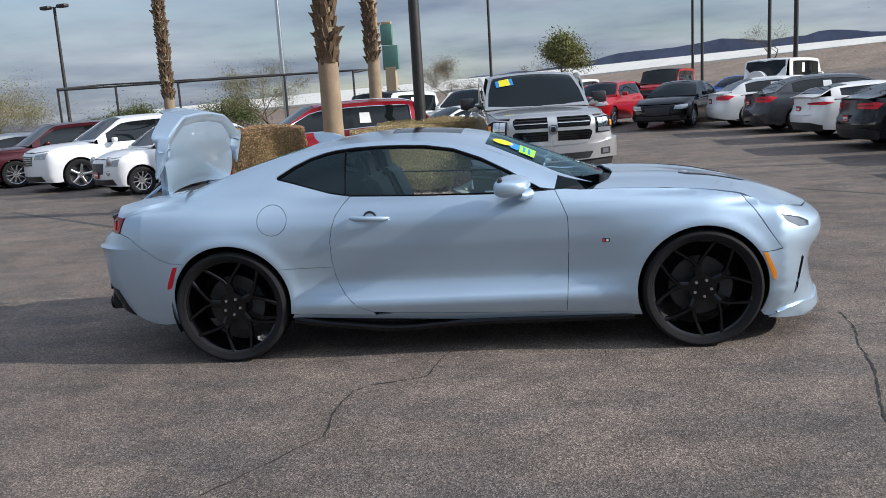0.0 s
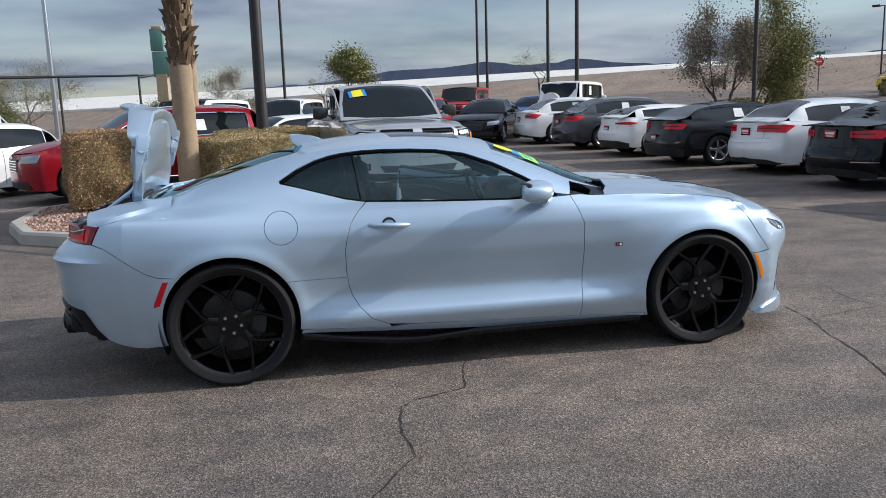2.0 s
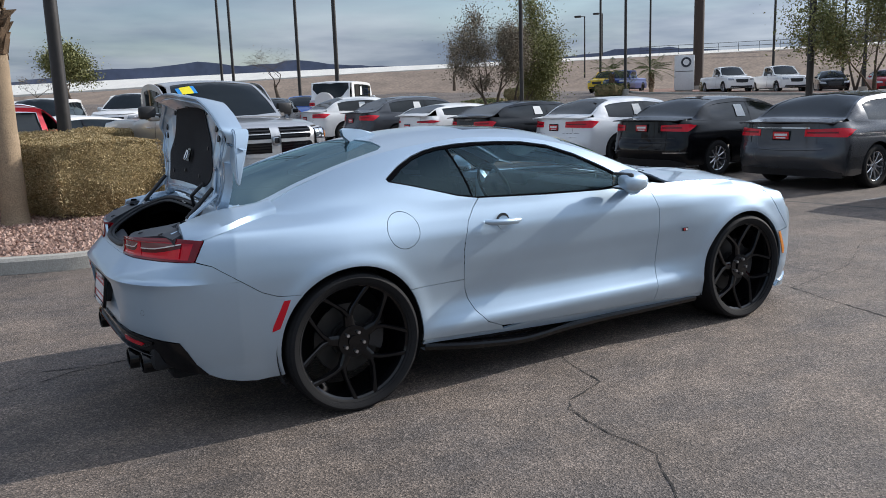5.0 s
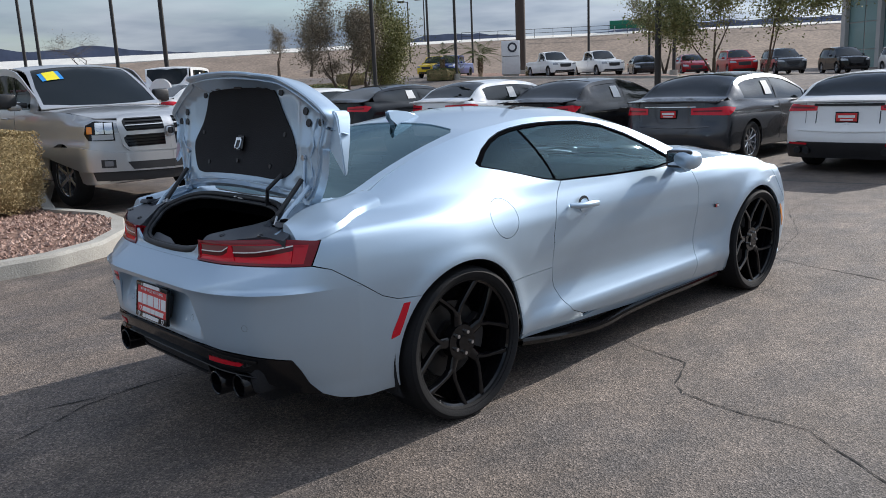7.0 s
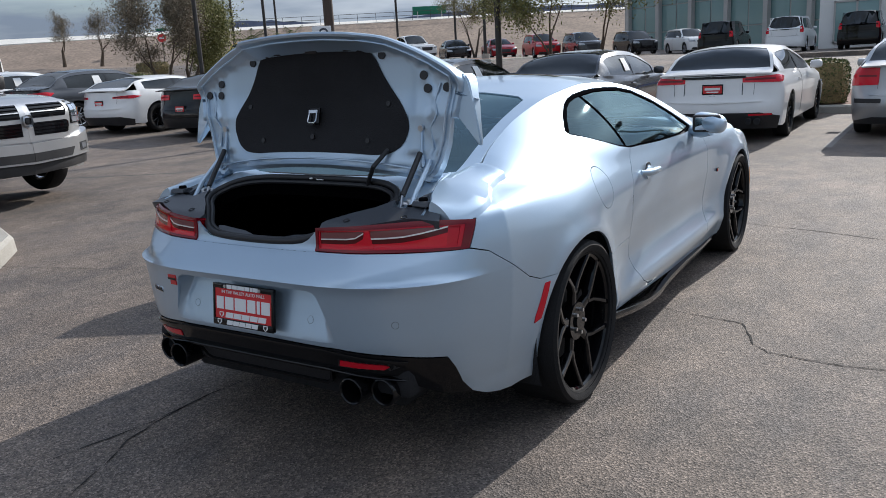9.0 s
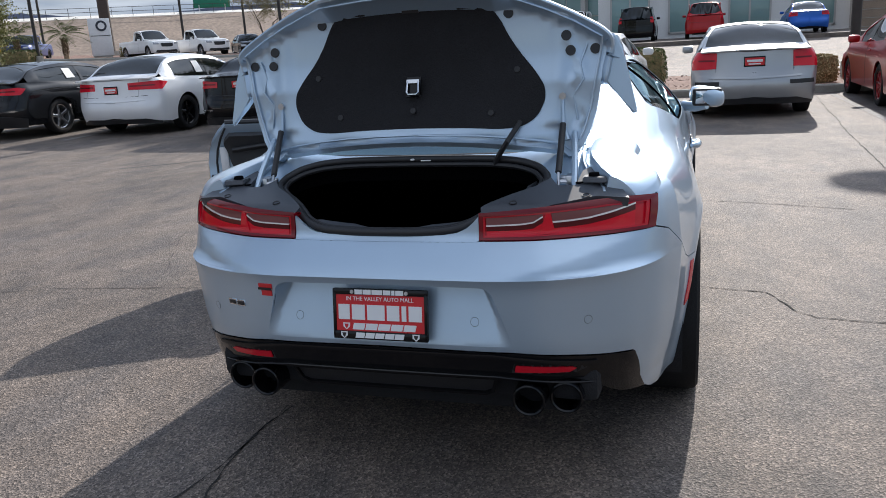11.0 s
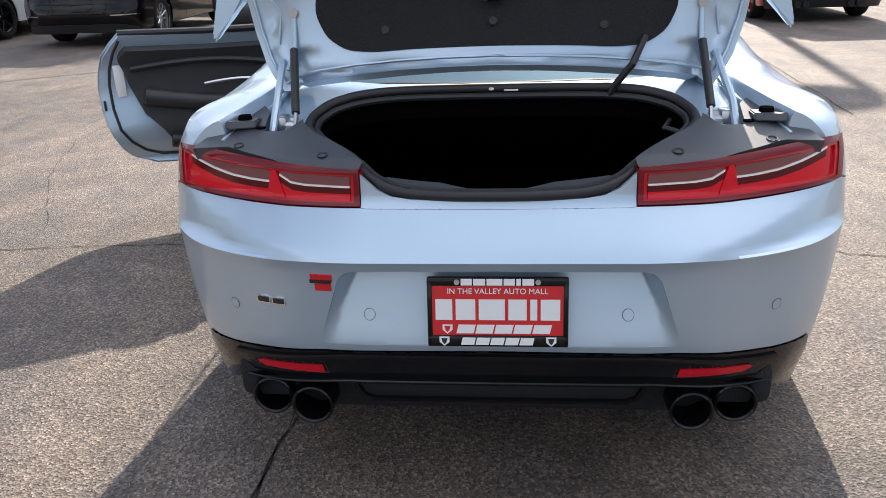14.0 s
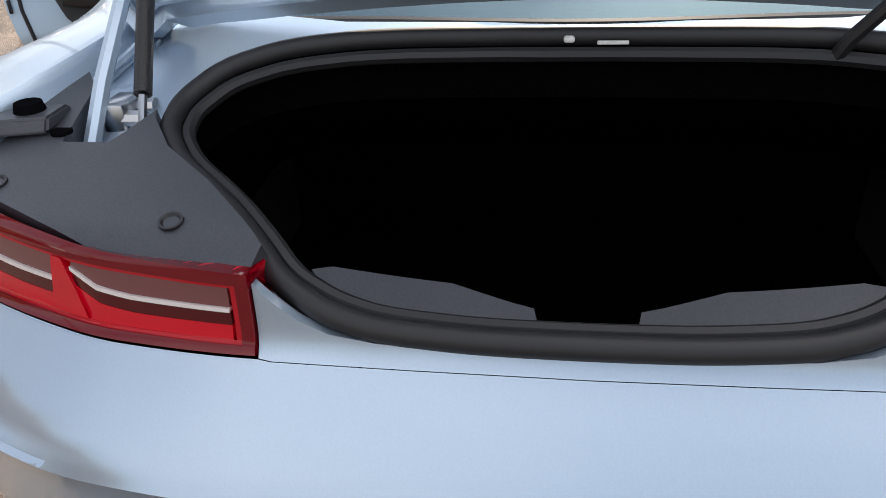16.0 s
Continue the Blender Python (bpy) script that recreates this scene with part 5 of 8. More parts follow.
part("pull_strap", tube([lidp(-0.375, 1.118, 0.012), Vector((-1.985, -0.325, 1.065)), Vector((-1.968, -0.284, 1.008)), Vector((-1.960, -0.275, 0.985))], 0.009, 8), SEAL, lid, "black pull strap")

# number plate with dealer frame
# its own axes: x across, y up, z out of the face; leaning with the recess
TILT = Matrix.Translation((-2.4075, -0.002, 0.600)) @ Matrix(((0, 0, -1, 0), (-1, 0, 0, 0), (0, 1, 0, 0), (0, 0, 0, 1))) @ ROT(radians(-8), 4, "X")
plate = part("number_plate", box((0.308, 0.158, 0.010), (0, 0, -0.003), 0.004), BLACK_GLOSS, coupe, "red and white dealer plate in a black frame")
plate.matrix_basis = TILT
part("plate_bracket", box((0.22, 0.10, 0.04), (0, 0, -0.026), 0.004), BLACK_PLASTIC, plate)
part("plate_face", box((0.286, 0.120, 0.004), (0, 0.006, 0.003), 0.0), SIGN_RED, plate, "red face with white bars")
bm = join([box((0.308, 0.019, 0.007), (0, 0.0695, 0.005), 0.003), box((0.308, 0.026, 0.007), (0, -0.066, 0.005), 0.003), box((0.011, 0.150, 0.007), (-0.1485, 0, 0.005), 0.003), box((0.011, 0.150, 0.007), (0.1485, 0, 0.005), 0.003)])
part("plate_frame", bm, BLACK_GLOSS, plate, "black plastic plate frame")


def bars(widths, y, h, gap, z, m=SIGN_WHITE, x0=None, slant=0.0):
    """A row of plain upright bars standing for lettering."""
    x = -(sum(widths) + gap * (len(widths) - 1)) / 2 if x0 is None else x0
    for w in widths:
        b = box((w, h, 0.002), (x + w / 2, y, z))
        for v in b.verts:
            v.co.x += slant * (v.co.y - y)
        part("plate_bar", b, m, plate)
        x += w + gap


bars([0.037, 0.043, 0.057, 0.040, 0.015, 0.042], 0.006, 0.047, 0.0075, 0.0055)
bars([0.038] * 5, -0.0385, 0.020, 0.0035, 0.0055, x0=-0.088, slant=0.25)
bars([0.024, 0.026, 0.034, 0.024, 0.010, 0.025], 0.0695, 0.0145, 0.003, 0.009)
bars([0.029] * 5, -0.0655, 0.0165, 0.003, 0.009, slant=0.25)
for x, y, z in ((-0.117, -0.0655, 0.009), (0.117, -0.0655, 0.009), (-0.110, -0.0385, 0.0055)):
    part("plate_emblem", prism([(x - 0.011, y + 0.010), (x + 0.011, y + 0.010), (x + 0.011, y - 0.002), (x, y - 0.011), (x - 0.011, y - 0.002)], z - 0.001, z + 0.001, lambda u, v, d: (u, v, d)), SIGN_WHITE, plate)
    part("emblem_mark", prism([(x - 0.007, y + 0.007), (x + 0.007, y + 0.007), (x + 0.004, y - 0.003), (x, y - 0.007), (x - 0.004, y - 0.003)], z - 0.001, z + 0.0018, lambda u, v, d: (u, v, d)), SIGN_RED if z < 0.008 else BLACK_PLASTIC, plate)
for x in (-0.088, 0.088):
    part("plate_screw", cyl(0.006, 0.004, (x, 0.0695, 0.010), "z", 12), STEEL, plate)
txt = bpy.data.curves.new("plate_lettering", "FONT")
txt.body, txt.size, txt.align_x, txt.align_y, txt.extrude = "IN THE VALLEY AUTO MALL", 0.0175, "CENTER", "CENTER", 0.0006
tob = part("plate_lettering", txt, SIGN_WHITE, plate)
tob.matrix_basis = Matrix.Translation((0, 0.0475, 0.0058))

# wheels
def wheel(parent, cx, cy, cz, sg, r=0.345, rim=0.292, width=0.26, spokes=5, rim_mat=None, turn=18.0, style="split", lugs=True, low=False):
    """Tyre, rim, disc. sg: the side it faces."""
    rim_mat = rim_mat or RIM_BLACK
    n = 28 if low else 64
    w = width / 2
    hold = Matrix.Translation((cx, cy, cz)) @ (Matrix.Identity(4) if sg > 0 else ROT(radians(180), 4, "Z"))
    sw = r - rim
    prof = [(rim - 0.006, w - 0.012), (rim + sw * 0.25, w), (rim + sw * 0.6, w + 0.004), (rim + sw * 0.88, w - 0.006), (r, w - 0.03), (r, -w + 0.03), (r - 0.02, -w), (rim - 0.006, -w + 0.01)]
    ty = part("wheel", revolve(prof, n), RUBBER, parent, "black tyre on a black rim" if rim_mat is RIM_BLACK else "black tyre on a metal rim")
    ty.matrix_basis = hold
    prof = [(rim + 0.004, w - 0.004), (rim + 0.002, w - 0.016), (rim - 0.016, w - 0.03), (rim - 0.03, w - 0.10), (rim - 0.03, -w + 0.02), (rim - 0.005, -w + 0.02), (rim - 0.006, w - 0.02), (rim + 0.006, w - 0.012)]
    part("rim", revolve(prof, n), rim_mat, ty)
    f = w - 0.022

    def spoke(path, wid, deep=0.03):
        bm = bmesh.new()
        rows = []
        for (rr, a, o), wd in zip(path, wid):
            c, s2 = math.cos(radians(a)), math.sin(radians(a))
            row = []
            for tw, to in ((-1, -deep), (-1, -0.006), (-0.55, 0), (0.55, 0), (1, -0.006), (1, -deep)):
                row.append(bm.verts.new((rr * c - tw * wd * s2, f + o + to, rr * s2 + tw * wd * c)))
            rows.append(row)
        for a, b in zip(rows, rows[1:]):
            for i in range(6):
                bm.faces.new((a[i], a[(i + 1) % 6], b[(i + 1) % 6], b[i]))
        bm.faces.new(rows[0][::-1])
        bm.faces.new(rows[-1])
        return bm

    for i in range(spokes):
        a = turn + 360 / spokes * i
        if style == "split":
            bms = [spoke([(0.045, a, -0.03), (0.09, a, -0.028), (0.145, a, -0.022)], [0.030, 0.024, 0.020])]
            for q in (-1, 1):
                bms.append(spoke([(0.128, a + q * 1.5, -0.022), (0.17, a + q * 9.0, -0.018), (0.225, a + q * 18.5, -0.010), (rim - 0.006, a + q * 25.0, 0.0)], [0.013, 0.0125, 0.012, 0.015]))
            part("spoke", join(bms), rim_mat, ty)
        else:
            part("spoke", spoke([(0.05, a, -0.02), (rim * 0.5, a, -0.012), (rim - 0.008, a, 0.0)], [0.03, 0.024, 0.03] if spokes < 8 else [0.014, 0.012, 0.016]), rim_mat, ty)
    part("hub", join([cyl(0.080, 0.05, (0, f - 0.05, 0), "y", 24), cyl(0.030, 0.012, (0, f - 0.022, 0), "y", 20)]), rim_mat, ty)
    if not low:
        for i in range(5):
            a = radians(turn + 36 + 72 * i)
            part("lug_nut", cyl(0.009, 0.022, (0.050 * math.cos(a), f - 0.02, 0.050 * math.sin(a)), "y", 6), STEEL if lugs else RIM_BLACK, ty)
        part("brake_disc", join([cyl(0.175, 0.022, (0, f - 0.12, 0), "y", 48), cyl(0.09, 0.04, (0, f - 0.11, 0), "y", 32)]), DISC, ty)
        cal = prism(arc(0, 0, 0.185, 150, 205, 8) + arc(0, 0, 0.11, 205, 150, 8), f - 0.15, f - 0.075, lambda u, v, d: (u * -sg, d, v))
        part("caliper", cal, BLACK_PLASTIC, ty)
    else:
        part("brake_disc", cyl(rim - 0.04, 0.02, (0, f - 0.11, 0), "y", 20), BLACK_PLASTIC, ty)
    return ty


for sg in (1, -1):
    for (hx, hz), tn in ((RH, 10.0), (FH, 7.5)):
        wheel(coupe, hx, sg * 0.808, 0.345, sg, turn=tn)
        # arch liner
        bm = bmesh.new()
        a0 = [bm.verts.new((x, sg * 0.885, z)) for x, z in arc(hx, hz, 0.388, -25, 205, 28)]
        a1 = [bm.verts.new((x, sg * 0.56, z)) for x, z in arc(hx, hz, 0.388, -25, 205, 28)]
        for i in range(len(a0) - 1):
            bm.faces.new((a0[i], a0[i + 1], a1[i + 1], a1[i]))
        bm.faces.new(a1)
        part("arch_liner", bm, FELT, coupe)
part("floor_pan", join([box((4.2, 1.10, 0.10), (-0.1, 0, 0.26), 0.03), box((1.7, 1.70, 0.06), (0.0, 0, 0.23), 0.02), box((0.5, 1.3, 0.12), (-2.05, 0, 0.36), 0.03), box((0.3, 1.0, 0.2), (1.95, 0, 0.36), 0.03)]), FELT, coupe)
part("bulkhead", join([box((0.05, 1.2, 0.55), (1.0, 0, 0.6)), box((0.9, 1.1, 0.5), (1.45, 0, 0.55), 0.05)]), FELT, coupe)
# cabin
part("dashboard", join([box((0.34, 1.5, 0.20), (0.62, 0, 0.84), 0.06), box((0.16, 0.36, 0.09), (0.50, 0.36, 0.93), 0.03)]), LEATHER, coupe)
part("console", box((0.9, 0.22, 0.30), (0.1, 0, 0.50), 0.04), LEATHER, coupe)
steer = part("steering_wheel", join([revolve([(0.185, 0.0), (0.175, 0.014), (0.16, 0.0), (0.175, -0.014)], 32), box((0.30, 0.02, 0.04)), box((0.09, 0.04, 0.09), (0, 0, 0), 0.015)]), BLACK_PLASTIC, coupe)
steer.matrix_basis = Matrix.Translation((0.30, 0.36, 0.88)) @ ROT(radians(-22), 4, "Y") @ ROT(radians(90), 4, "Z")
for sg in (1, -1):
    def sh(loop, y0, y1):
        b = prism(loop, y0, y1, lambda u, v, d: (u, d, v))
        bmesh.ops.bevel(b, geom=b.edges, offset=0.03, segments=3, affect="EDGES")
        return b
    back = [(-0.28, 0.48), (-0.40, 0.46), (-0.62, 1.02), (-0.60, 1.07), (-0.52, 1.06)]
    seat = part("front_seat", sh(back, sg * 0.36 - 0.24, sg * 0.36 + 0.24), LEATHER, coupe, "black leather seat")
    part("headrest", sh([(-0.555, 1.04), (-0.63, 1.03), (-0.67, 1.19), (-0.64, 1.22), (-0.59, 1.20)], sg * 0.36 - 0.14, sg * 0.36 + 0.14), LEATHER, seat)
    part("cushion", sh([(0.22, 0.40), (-0.35, 0.38), (-0.35, 0.50), (0.0, 0.54), (0.22, 0.54)], sg * 0.36 - 0.25, sg * 0.36 + 0.25), LEATHER, seat)
part("rear_seat", join([box((0.14, 1.15, 0.5), (-1.15, 0, 0.75), 0.05, ROT(radians(-18), 4, "Y")), box((0.5, 1.15, 0.16), (-0.9, 0, 0.5), 0.05)]), LEATHER, coupe)
part("parcel_shelf", box((0.45, 1.1, 0.03), (-1.5, 0, 0.97), 0.01), LEATHER, coupe)
part("headlining", skin("hl", *fill([(0.15, 0.5), (0.15, -0.5), (-0.9, -0.48), (-0.9, 0.48)], [inset(SUNROOF, -0.02)], step=0.1), SH.top(sink=0.03), 0), LEATHER_GREY, coupe)
part("inner_side", merged("in", both("in", inset(quarter, 0.012), SH, step=0.06, sink=0.05, depth=0)), LEATHER, coupe)

# ---- ground ----
def gz(x, y):
    """Height of the ground: level round the coupe, rising gently to the north-east and up to the far lane."""
    x, y = np.asarray(x, float), np.asarray(y, float)
    w = np.clip((x + 8) / 10, 0, 1)
    w = w * w * (3 - 2 * w)
    t = np.maximum(0, y - 6)
    r = np.clip((x - 26) / 14, 0, 1)
    return 0.030 * np.minimum(t * t / (t + 3), 90) * w + 0.72 * r * r * (3 - 2 * r)


def asphalt():
    m = mat("asphalt", (0.125, 0.118, 0.110), 0.78)
    nt = m.node_tree
    b = nt.nodes["Principled BSDF"]
    tc = nt.nodes.new("ShaderNodeTexCoord")

    def tex(kind, scale, **kw):
        n = nt.nodes.new("ShaderNodeTex" + kind)
        n.inputs["Scale"].default_value = scale
        for k, v in kw.items():
            n.inputs[k].default_value = v
        nt.links.new(tc.outputs["Object"], n.inputs["Vector"])
        return n

    def ramp(src, stops):
        r = nt.nodes.new("ShaderNodeValToRGB")
        els = r.color_ramp.elements
        while len(els) < len(stops):
            els.new(0.5)
        for e, (p, c) in zip(els, stops):
            e.position, e.color = p, (c, c, c, 1)
        nt.links.new(src, r.inputs[0])
        return r.outputs[0]

    def mul(a, c):
        n = nt.nodes.new("ShaderNodeMix")
        n.data_type, n.blend_type = "RGBA", "MULTIPLY"
        n.inputs[0].default_value = 1.0
        nt.links.new(a, n.inputs[6])
        nt.links.new(c, n.inputs[7])
        return n.outputs[2]

    stones = tex("Voronoi", 135.0, Randomness=1.0)
    grains = tex("Noise", 260.0, Detail=3.0)
    worn = tex("Noise", 2.2, Detail=6.0, Roughness=0.62)
    wide = tex("Noise", 0.33, Detail=5.0, Roughness=0.55)
    base = nt.nodes.new("ShaderNodeRGB")
    base.outputs[0].default_value = (0.151, 0.122, 0.103, 1)
    sepc = nt.nodes.new("ShaderNodeSeparateColor")
    nt.links.new(stones.outputs["Color"], sepc.inputs[0])
    col = mul(base.outputs[0], ramp(sepc.outputs[0], [(0.0, 0.36), (0.45, 0.85), (0.8, 1.18), (1.0, 2.0)]))
    col = mul(col, ramp(grains.outputs["Fac"], [(0.3, 0.72), (0.7, 1.25)]))
    col = mul(col, ramp(worn.outputs["Fac"], [(0.3, 0.80), (0.7, 1.18)]))
    col = mul(col, ramp(wide.outputs["Fac"], [(0.32, 0.72), (0.5, 1.0), (0.68, 1.2)]))
    # dark drag marks and stains of a metre or so, stretched one way
    mp = nt.nodes.new("ShaderNodeMapping")
    mp.inputs["Rotation"].default_value, mp.inputs["Scale"].default_value = (0, 0, radians(38)), (1.0, 2.1, 1.0)
    nt.links.new(tc.outputs["Object"], mp.inputs["Vector"])
    stain = tex("Noise", 1.05, Detail=5.0, Roughness=0.66)
    nt.links.new(mp.outputs[0], stain.inputs["Vector"])
    blot = tex("Noise", 5.5, Detail=4.0, Roughness=0.6)
    tint = nt.nodes.new("ShaderNodeMix")
    tint.data_type, tint.blend_type = "RGBA", "MIX"
    tint.inputs[6].default_value, tint.inputs[7].default_value = (0.72, 0.75, 0.79, 1), (1.10, 1.07, 1.02, 1)
    nt.links.new(ramp(stain.outputs["Fac"], [(0.36, 0.0), (0.58, 1.0)]), tint.inputs[0])
    col = mul(col, tint.outputs[2])
    col = mul(col, ramp(blot.outputs["Fac"], [(0.3, 0.84), (0.7, 1.14)]))
    nt.links.new(col, b.inputs["Base Color"])
    bp = nt.nodes.new("ShaderNodeBump")
    bp.inputs["Strength"].default_value, bp.inputs["Distance"].default_value = 0.55, 0.006
    nt.links.new(stones.outputs["Distance"], bp.inputs["Height"])
    nt.links.new(bp.outputs[0], b.inputs["Normal"])
    return m


ASPHALT = asphalt()
CRACK = mat("crack_dark", (0.022, 0.02, 0.018), 0.95, vary=0.3, grain=0.3)
SEALER = mat("old_joint", (0.05, 0.048, 0.045), 0.8, vary=0.3, grain=0.3)
CONCRETE = mat("kerb_concrete", (0.36, 0.34, 0.30), 0.9, vary=0.18, scale=3, grain=0.2, gscale=80, bump=0.4)
GRAVEL_BED = mat("gravel_bed", (0.22, 0.13, 0.095), 0.95, vary=0.3, scale=6, grain=0.5, gscale=50, bump=1.0)
DIRT = mat("dirt_bank", (0.22, 0.165, 0.125), 0.95, vary=0.25, scale=0.3, grain=0.3, gscale=3, bump=0.5)
WALL_CONC = mat("freeway_concrete", (0.80, 0.76, 0.68), 0.9, vary=0.08, scale=0.4, grain=0.08, gscale=4)
# blue-grey holds the air's haze over the distance, painted into the hills
HILL = mat("far_hills_haze_tint", (0.15, 0.17, 0.24), 1.0, vary=0.25, scale=0.004, grain=0.2, gscale=0.03)
POLE = mat("dark_pole", (0.035, 0.032, 0.03), 0.5, 0.2, vary=0.2)
POLE_BROWN = mat("brown_pole", (0.06, 0.04, 0.03), 0.6, vary=0.2)
LINE = mat("white_line", (0.20, 0.19, 0.18), 0.85, vary=0.3, scale=12, grain=0.4, gscale=70)

xs = np.concatenate([np.linspace(-900, -60, 10), np.linspace(-50, 110, 81), np.linspace(150, 900, 10)])
ysg = np.concatenate([np.linspace(-900, -60, 10), np.linspace(-50, 130, 91), np.linspace(170, 900, 10)])
X, Y = np.meshgrid(xs, ysg, indexing="ij")
V = np.stack([X, Y, gz(X, Y)], -1).reshape(-1, 3)
ny = len(ysg)
F = [(i * ny + j, (i + 1) * ny + j, (i + 1) * ny + j + 1, i * ny + j + 1) for i in range(len(xs) - 1) for j in range(ny - 1)]
tagged(part("ground", raw("ground", V, F), ASPHALT), "worn grey asphalt car park with patches and cracks", "ground", kind="structure")


def ribbon(name, pts, width, material, jag=0.0, lift=0.003, seed=1, parent=None, kind="structure", label="", cat=""):
    """A thin strip lying on the ground, with a ragged line."""
    rnd = random.Random(seed)
    p = dense(pts, 0.05 if jag else 2.0, False)
    off = 0.0
    out = []
    for i, (x, y) in enumerate(p):
        off = 0.8 * off + rnd.uniform(-jag, jag)
        a = p[max(0, i - 1)]
        b = p[min(len(p) - 1, i + 1)]
        t = Vector((b[0] - a[0], b[1] - a[1])).normalized()
        n = Vector((-t.y, t.x))
        w = width / 2 * (rnd.uniform(0.1, 1.3) if jag else 1.0)
        c = Vector((x, y)) + n * off
        out.append((c + n * w, c - n * w))
    verts = [(*q, float(gz(*q)) + lift) for pair in out for q in pair]
    faces = [(2 * i, 2 * i + 1, 2 * i + 3, 2 * i + 2) for i in range(len(out) - 1)]
    return tagged(part(name, raw(name, verts, faces, False), material, parent), label or "dark ragged crack in the asphalt", cat or "crack", kind=kind)


for i, (pts, w) in enumerate((
        ([(-0.09, -0.86), (-0.14, -1.0), (-0.2, -1.3), (-0.5, -1.42), (-0.57, -1.5), (-0.6, -1.75), (-0.6, -2.1), (-0.83, -2.42), (-1.1, -2.8)], 0.014),
        ([(2.42, -0.3), (2.36, -0.65), (2.27, -0.95), (2.2, -1.2), (2.1, -1.55), (1.9, -2.1)], 0.022),
        ([(-3.4, 0.3), (-2.99, 0.40), (-2.55, 0.6), (-2.2, 0.65), (-1.9, 0.63)], 0.012),
        ([(-1.9, 0.62), (-2.12, 0.65), (-2.4, 0.666), (-2.8, 0.75)], 0.014),
        ([(12.3, -3.19), (9.4, -3.0), (7.0, -2.83), (5.08, -2.73), (3.37, -2.66), (2.3, -2.6)], 0.022),
        ([(-1.0, 4.4), (-0.6, 3.07), (-0.535, 2.74), (-0.46, 2.17), (-0.44, 1.72), (-0.4, 1.2)], 0.012),
        ([(2.4, -0.6), (3.4, -0.4), (4.6, 0.2), (6.0, 0.3)], 0.010),
        ([(-0.3, 2.4), (0.8, 3.0), (1.9, 3.4), (2.6, 3.3)], 0.008),
        ([(3.2, -1.3), (3.0, -0.2), (3.3, 1.0), (3.1, 2.4), (3.4, 4.0)], 0.010),
        ([(4.5, 6.0), (5.2, 3.0), (5.0, 0.5), (5.3, -2.2)], 0.008))):
    ribbon("asphalt_crack", pts, w * 0.6, CRACK, jag=0.008, seed=i)
ribbon("asphalt_joint", [(-9.0, 8.6), (-4.9, 5.2), (-3.3, 3.9)], 0.10, SEALER, lift=0.002, label="dark sealed joint across the asphalt", cat="joint")
ribbon("asphalt_joint", [(2.5, 9.0), (5.0, 5.5), (6.6, 3.0), (7.0, 0.0)], 0.07, SEALER, lift=0.002, label="dark sealed joint across the asphalt", cat="joint")
for k in range(11):
    y = -6.2 + 2.7 * k
    ribbon("parking_line", [(7.4, y), (12.4, y)], 0.10, LINE, lift=0.003, label="worn white parking bay line", cat="marking")
for k in range(4):
    ribbon("parking_line", [(-6.6 - 2.4 * k, 8.0 + 2.6 * k), (-3.6 - 2.4 * k, 12.5 + 2.6 * k)], 0.10, LINE, lift=0.003, label="worn white parking bay line", cat="marking")


# ---- kerbed islands ----
def island(name, loop, label, rocks=0, width=0.17, high=0.15):
    th = thing(name, label, "kerb", kind="structure")
    ring = dense(loop, 0.25)
    inner, outer = inset(ring, width), ring
    bm = bmesh.new()
    prof = []
    for (ox, oy), (ix, iy) in zip(outer, inner):
        g = float(gz(ox, oy))
        d = Vector((ix - ox, iy - oy))
        prof.append([bm.verts.new(v) for v in ((ox, oy, g - 0.05), (ox + d.x * 0.10, oy + d.y * 0.10, g + high * 0.8), (ox + d.x * 0.28, oy + d.y * 0.28, g + high), (ix, iy, g + high), (ix, iy, g + high - 0.08))])
    n = len(prof)
    for i in range(n):
        a, b = prof[i], prof[(i + 1) % n]
        for j in range(4):
            bm.faces.new((a[j], a[j + 1], b[j + 1], b[j]))
    part("kerb_stone", bm, CONCRETE, th)
    uv, tr = fill(inner, step=0.35)
    bed = [(x, y, float(gz(x, y)) + high - 0.02 + 0.05 * noise.noise((x * 0.9, y * 0.9, 3.0))) for x, y in uv]
    part("gravel_bed", raw("bed", bed, tr), GRAVEL_BED, th)
    if rocks:
        rnd = random.Random(len(name) + rocks)
        bm = bmesh.new()
        q = np.array(inner)
        lo, hi = q.min(0), q.max(0)
        made = 0
        verts, faces = [], []
        while made < rocks:
            x, y = rnd.uniform(lo[0], hi[0]), rnd.uniform(lo[1], hi[1])
            if not inside([(x, y)], inner)[0]:
                continue
            r = rnd.uniform(0.012, 0.038)
            z = float(gz(x, y)) + high - 0.012 + 0.05 * noise.noise((x * 0.9, y * 0.9, 3.0))
            k = len(verts)
            a0 = rnd.uniform(0, 6)
            for a in range(4):
                verts.append((x + r * math.cos(a0 + a * 1.57) * rnd.uniform(0.7, 1.2), y + r * math.sin(a0 + a * 1.57) * rnd.uniform(0.7, 1.2), z))
            verts.append((x + rnd.uniform(-0.3, 0.3) * r, y + rnd.uniform(-0.3, 0.3) * r, z + r * rnd.uniform(0.6, 1.0)))
            faces += [(k + a, k + (a + 1) % 4, k + 4) for a in range(4)]
            made += 1
        bm.free()
        tagged(part("gravel_stones", raw("stones", verts, faces, False), STONE, th), kind="stuff")
    return th


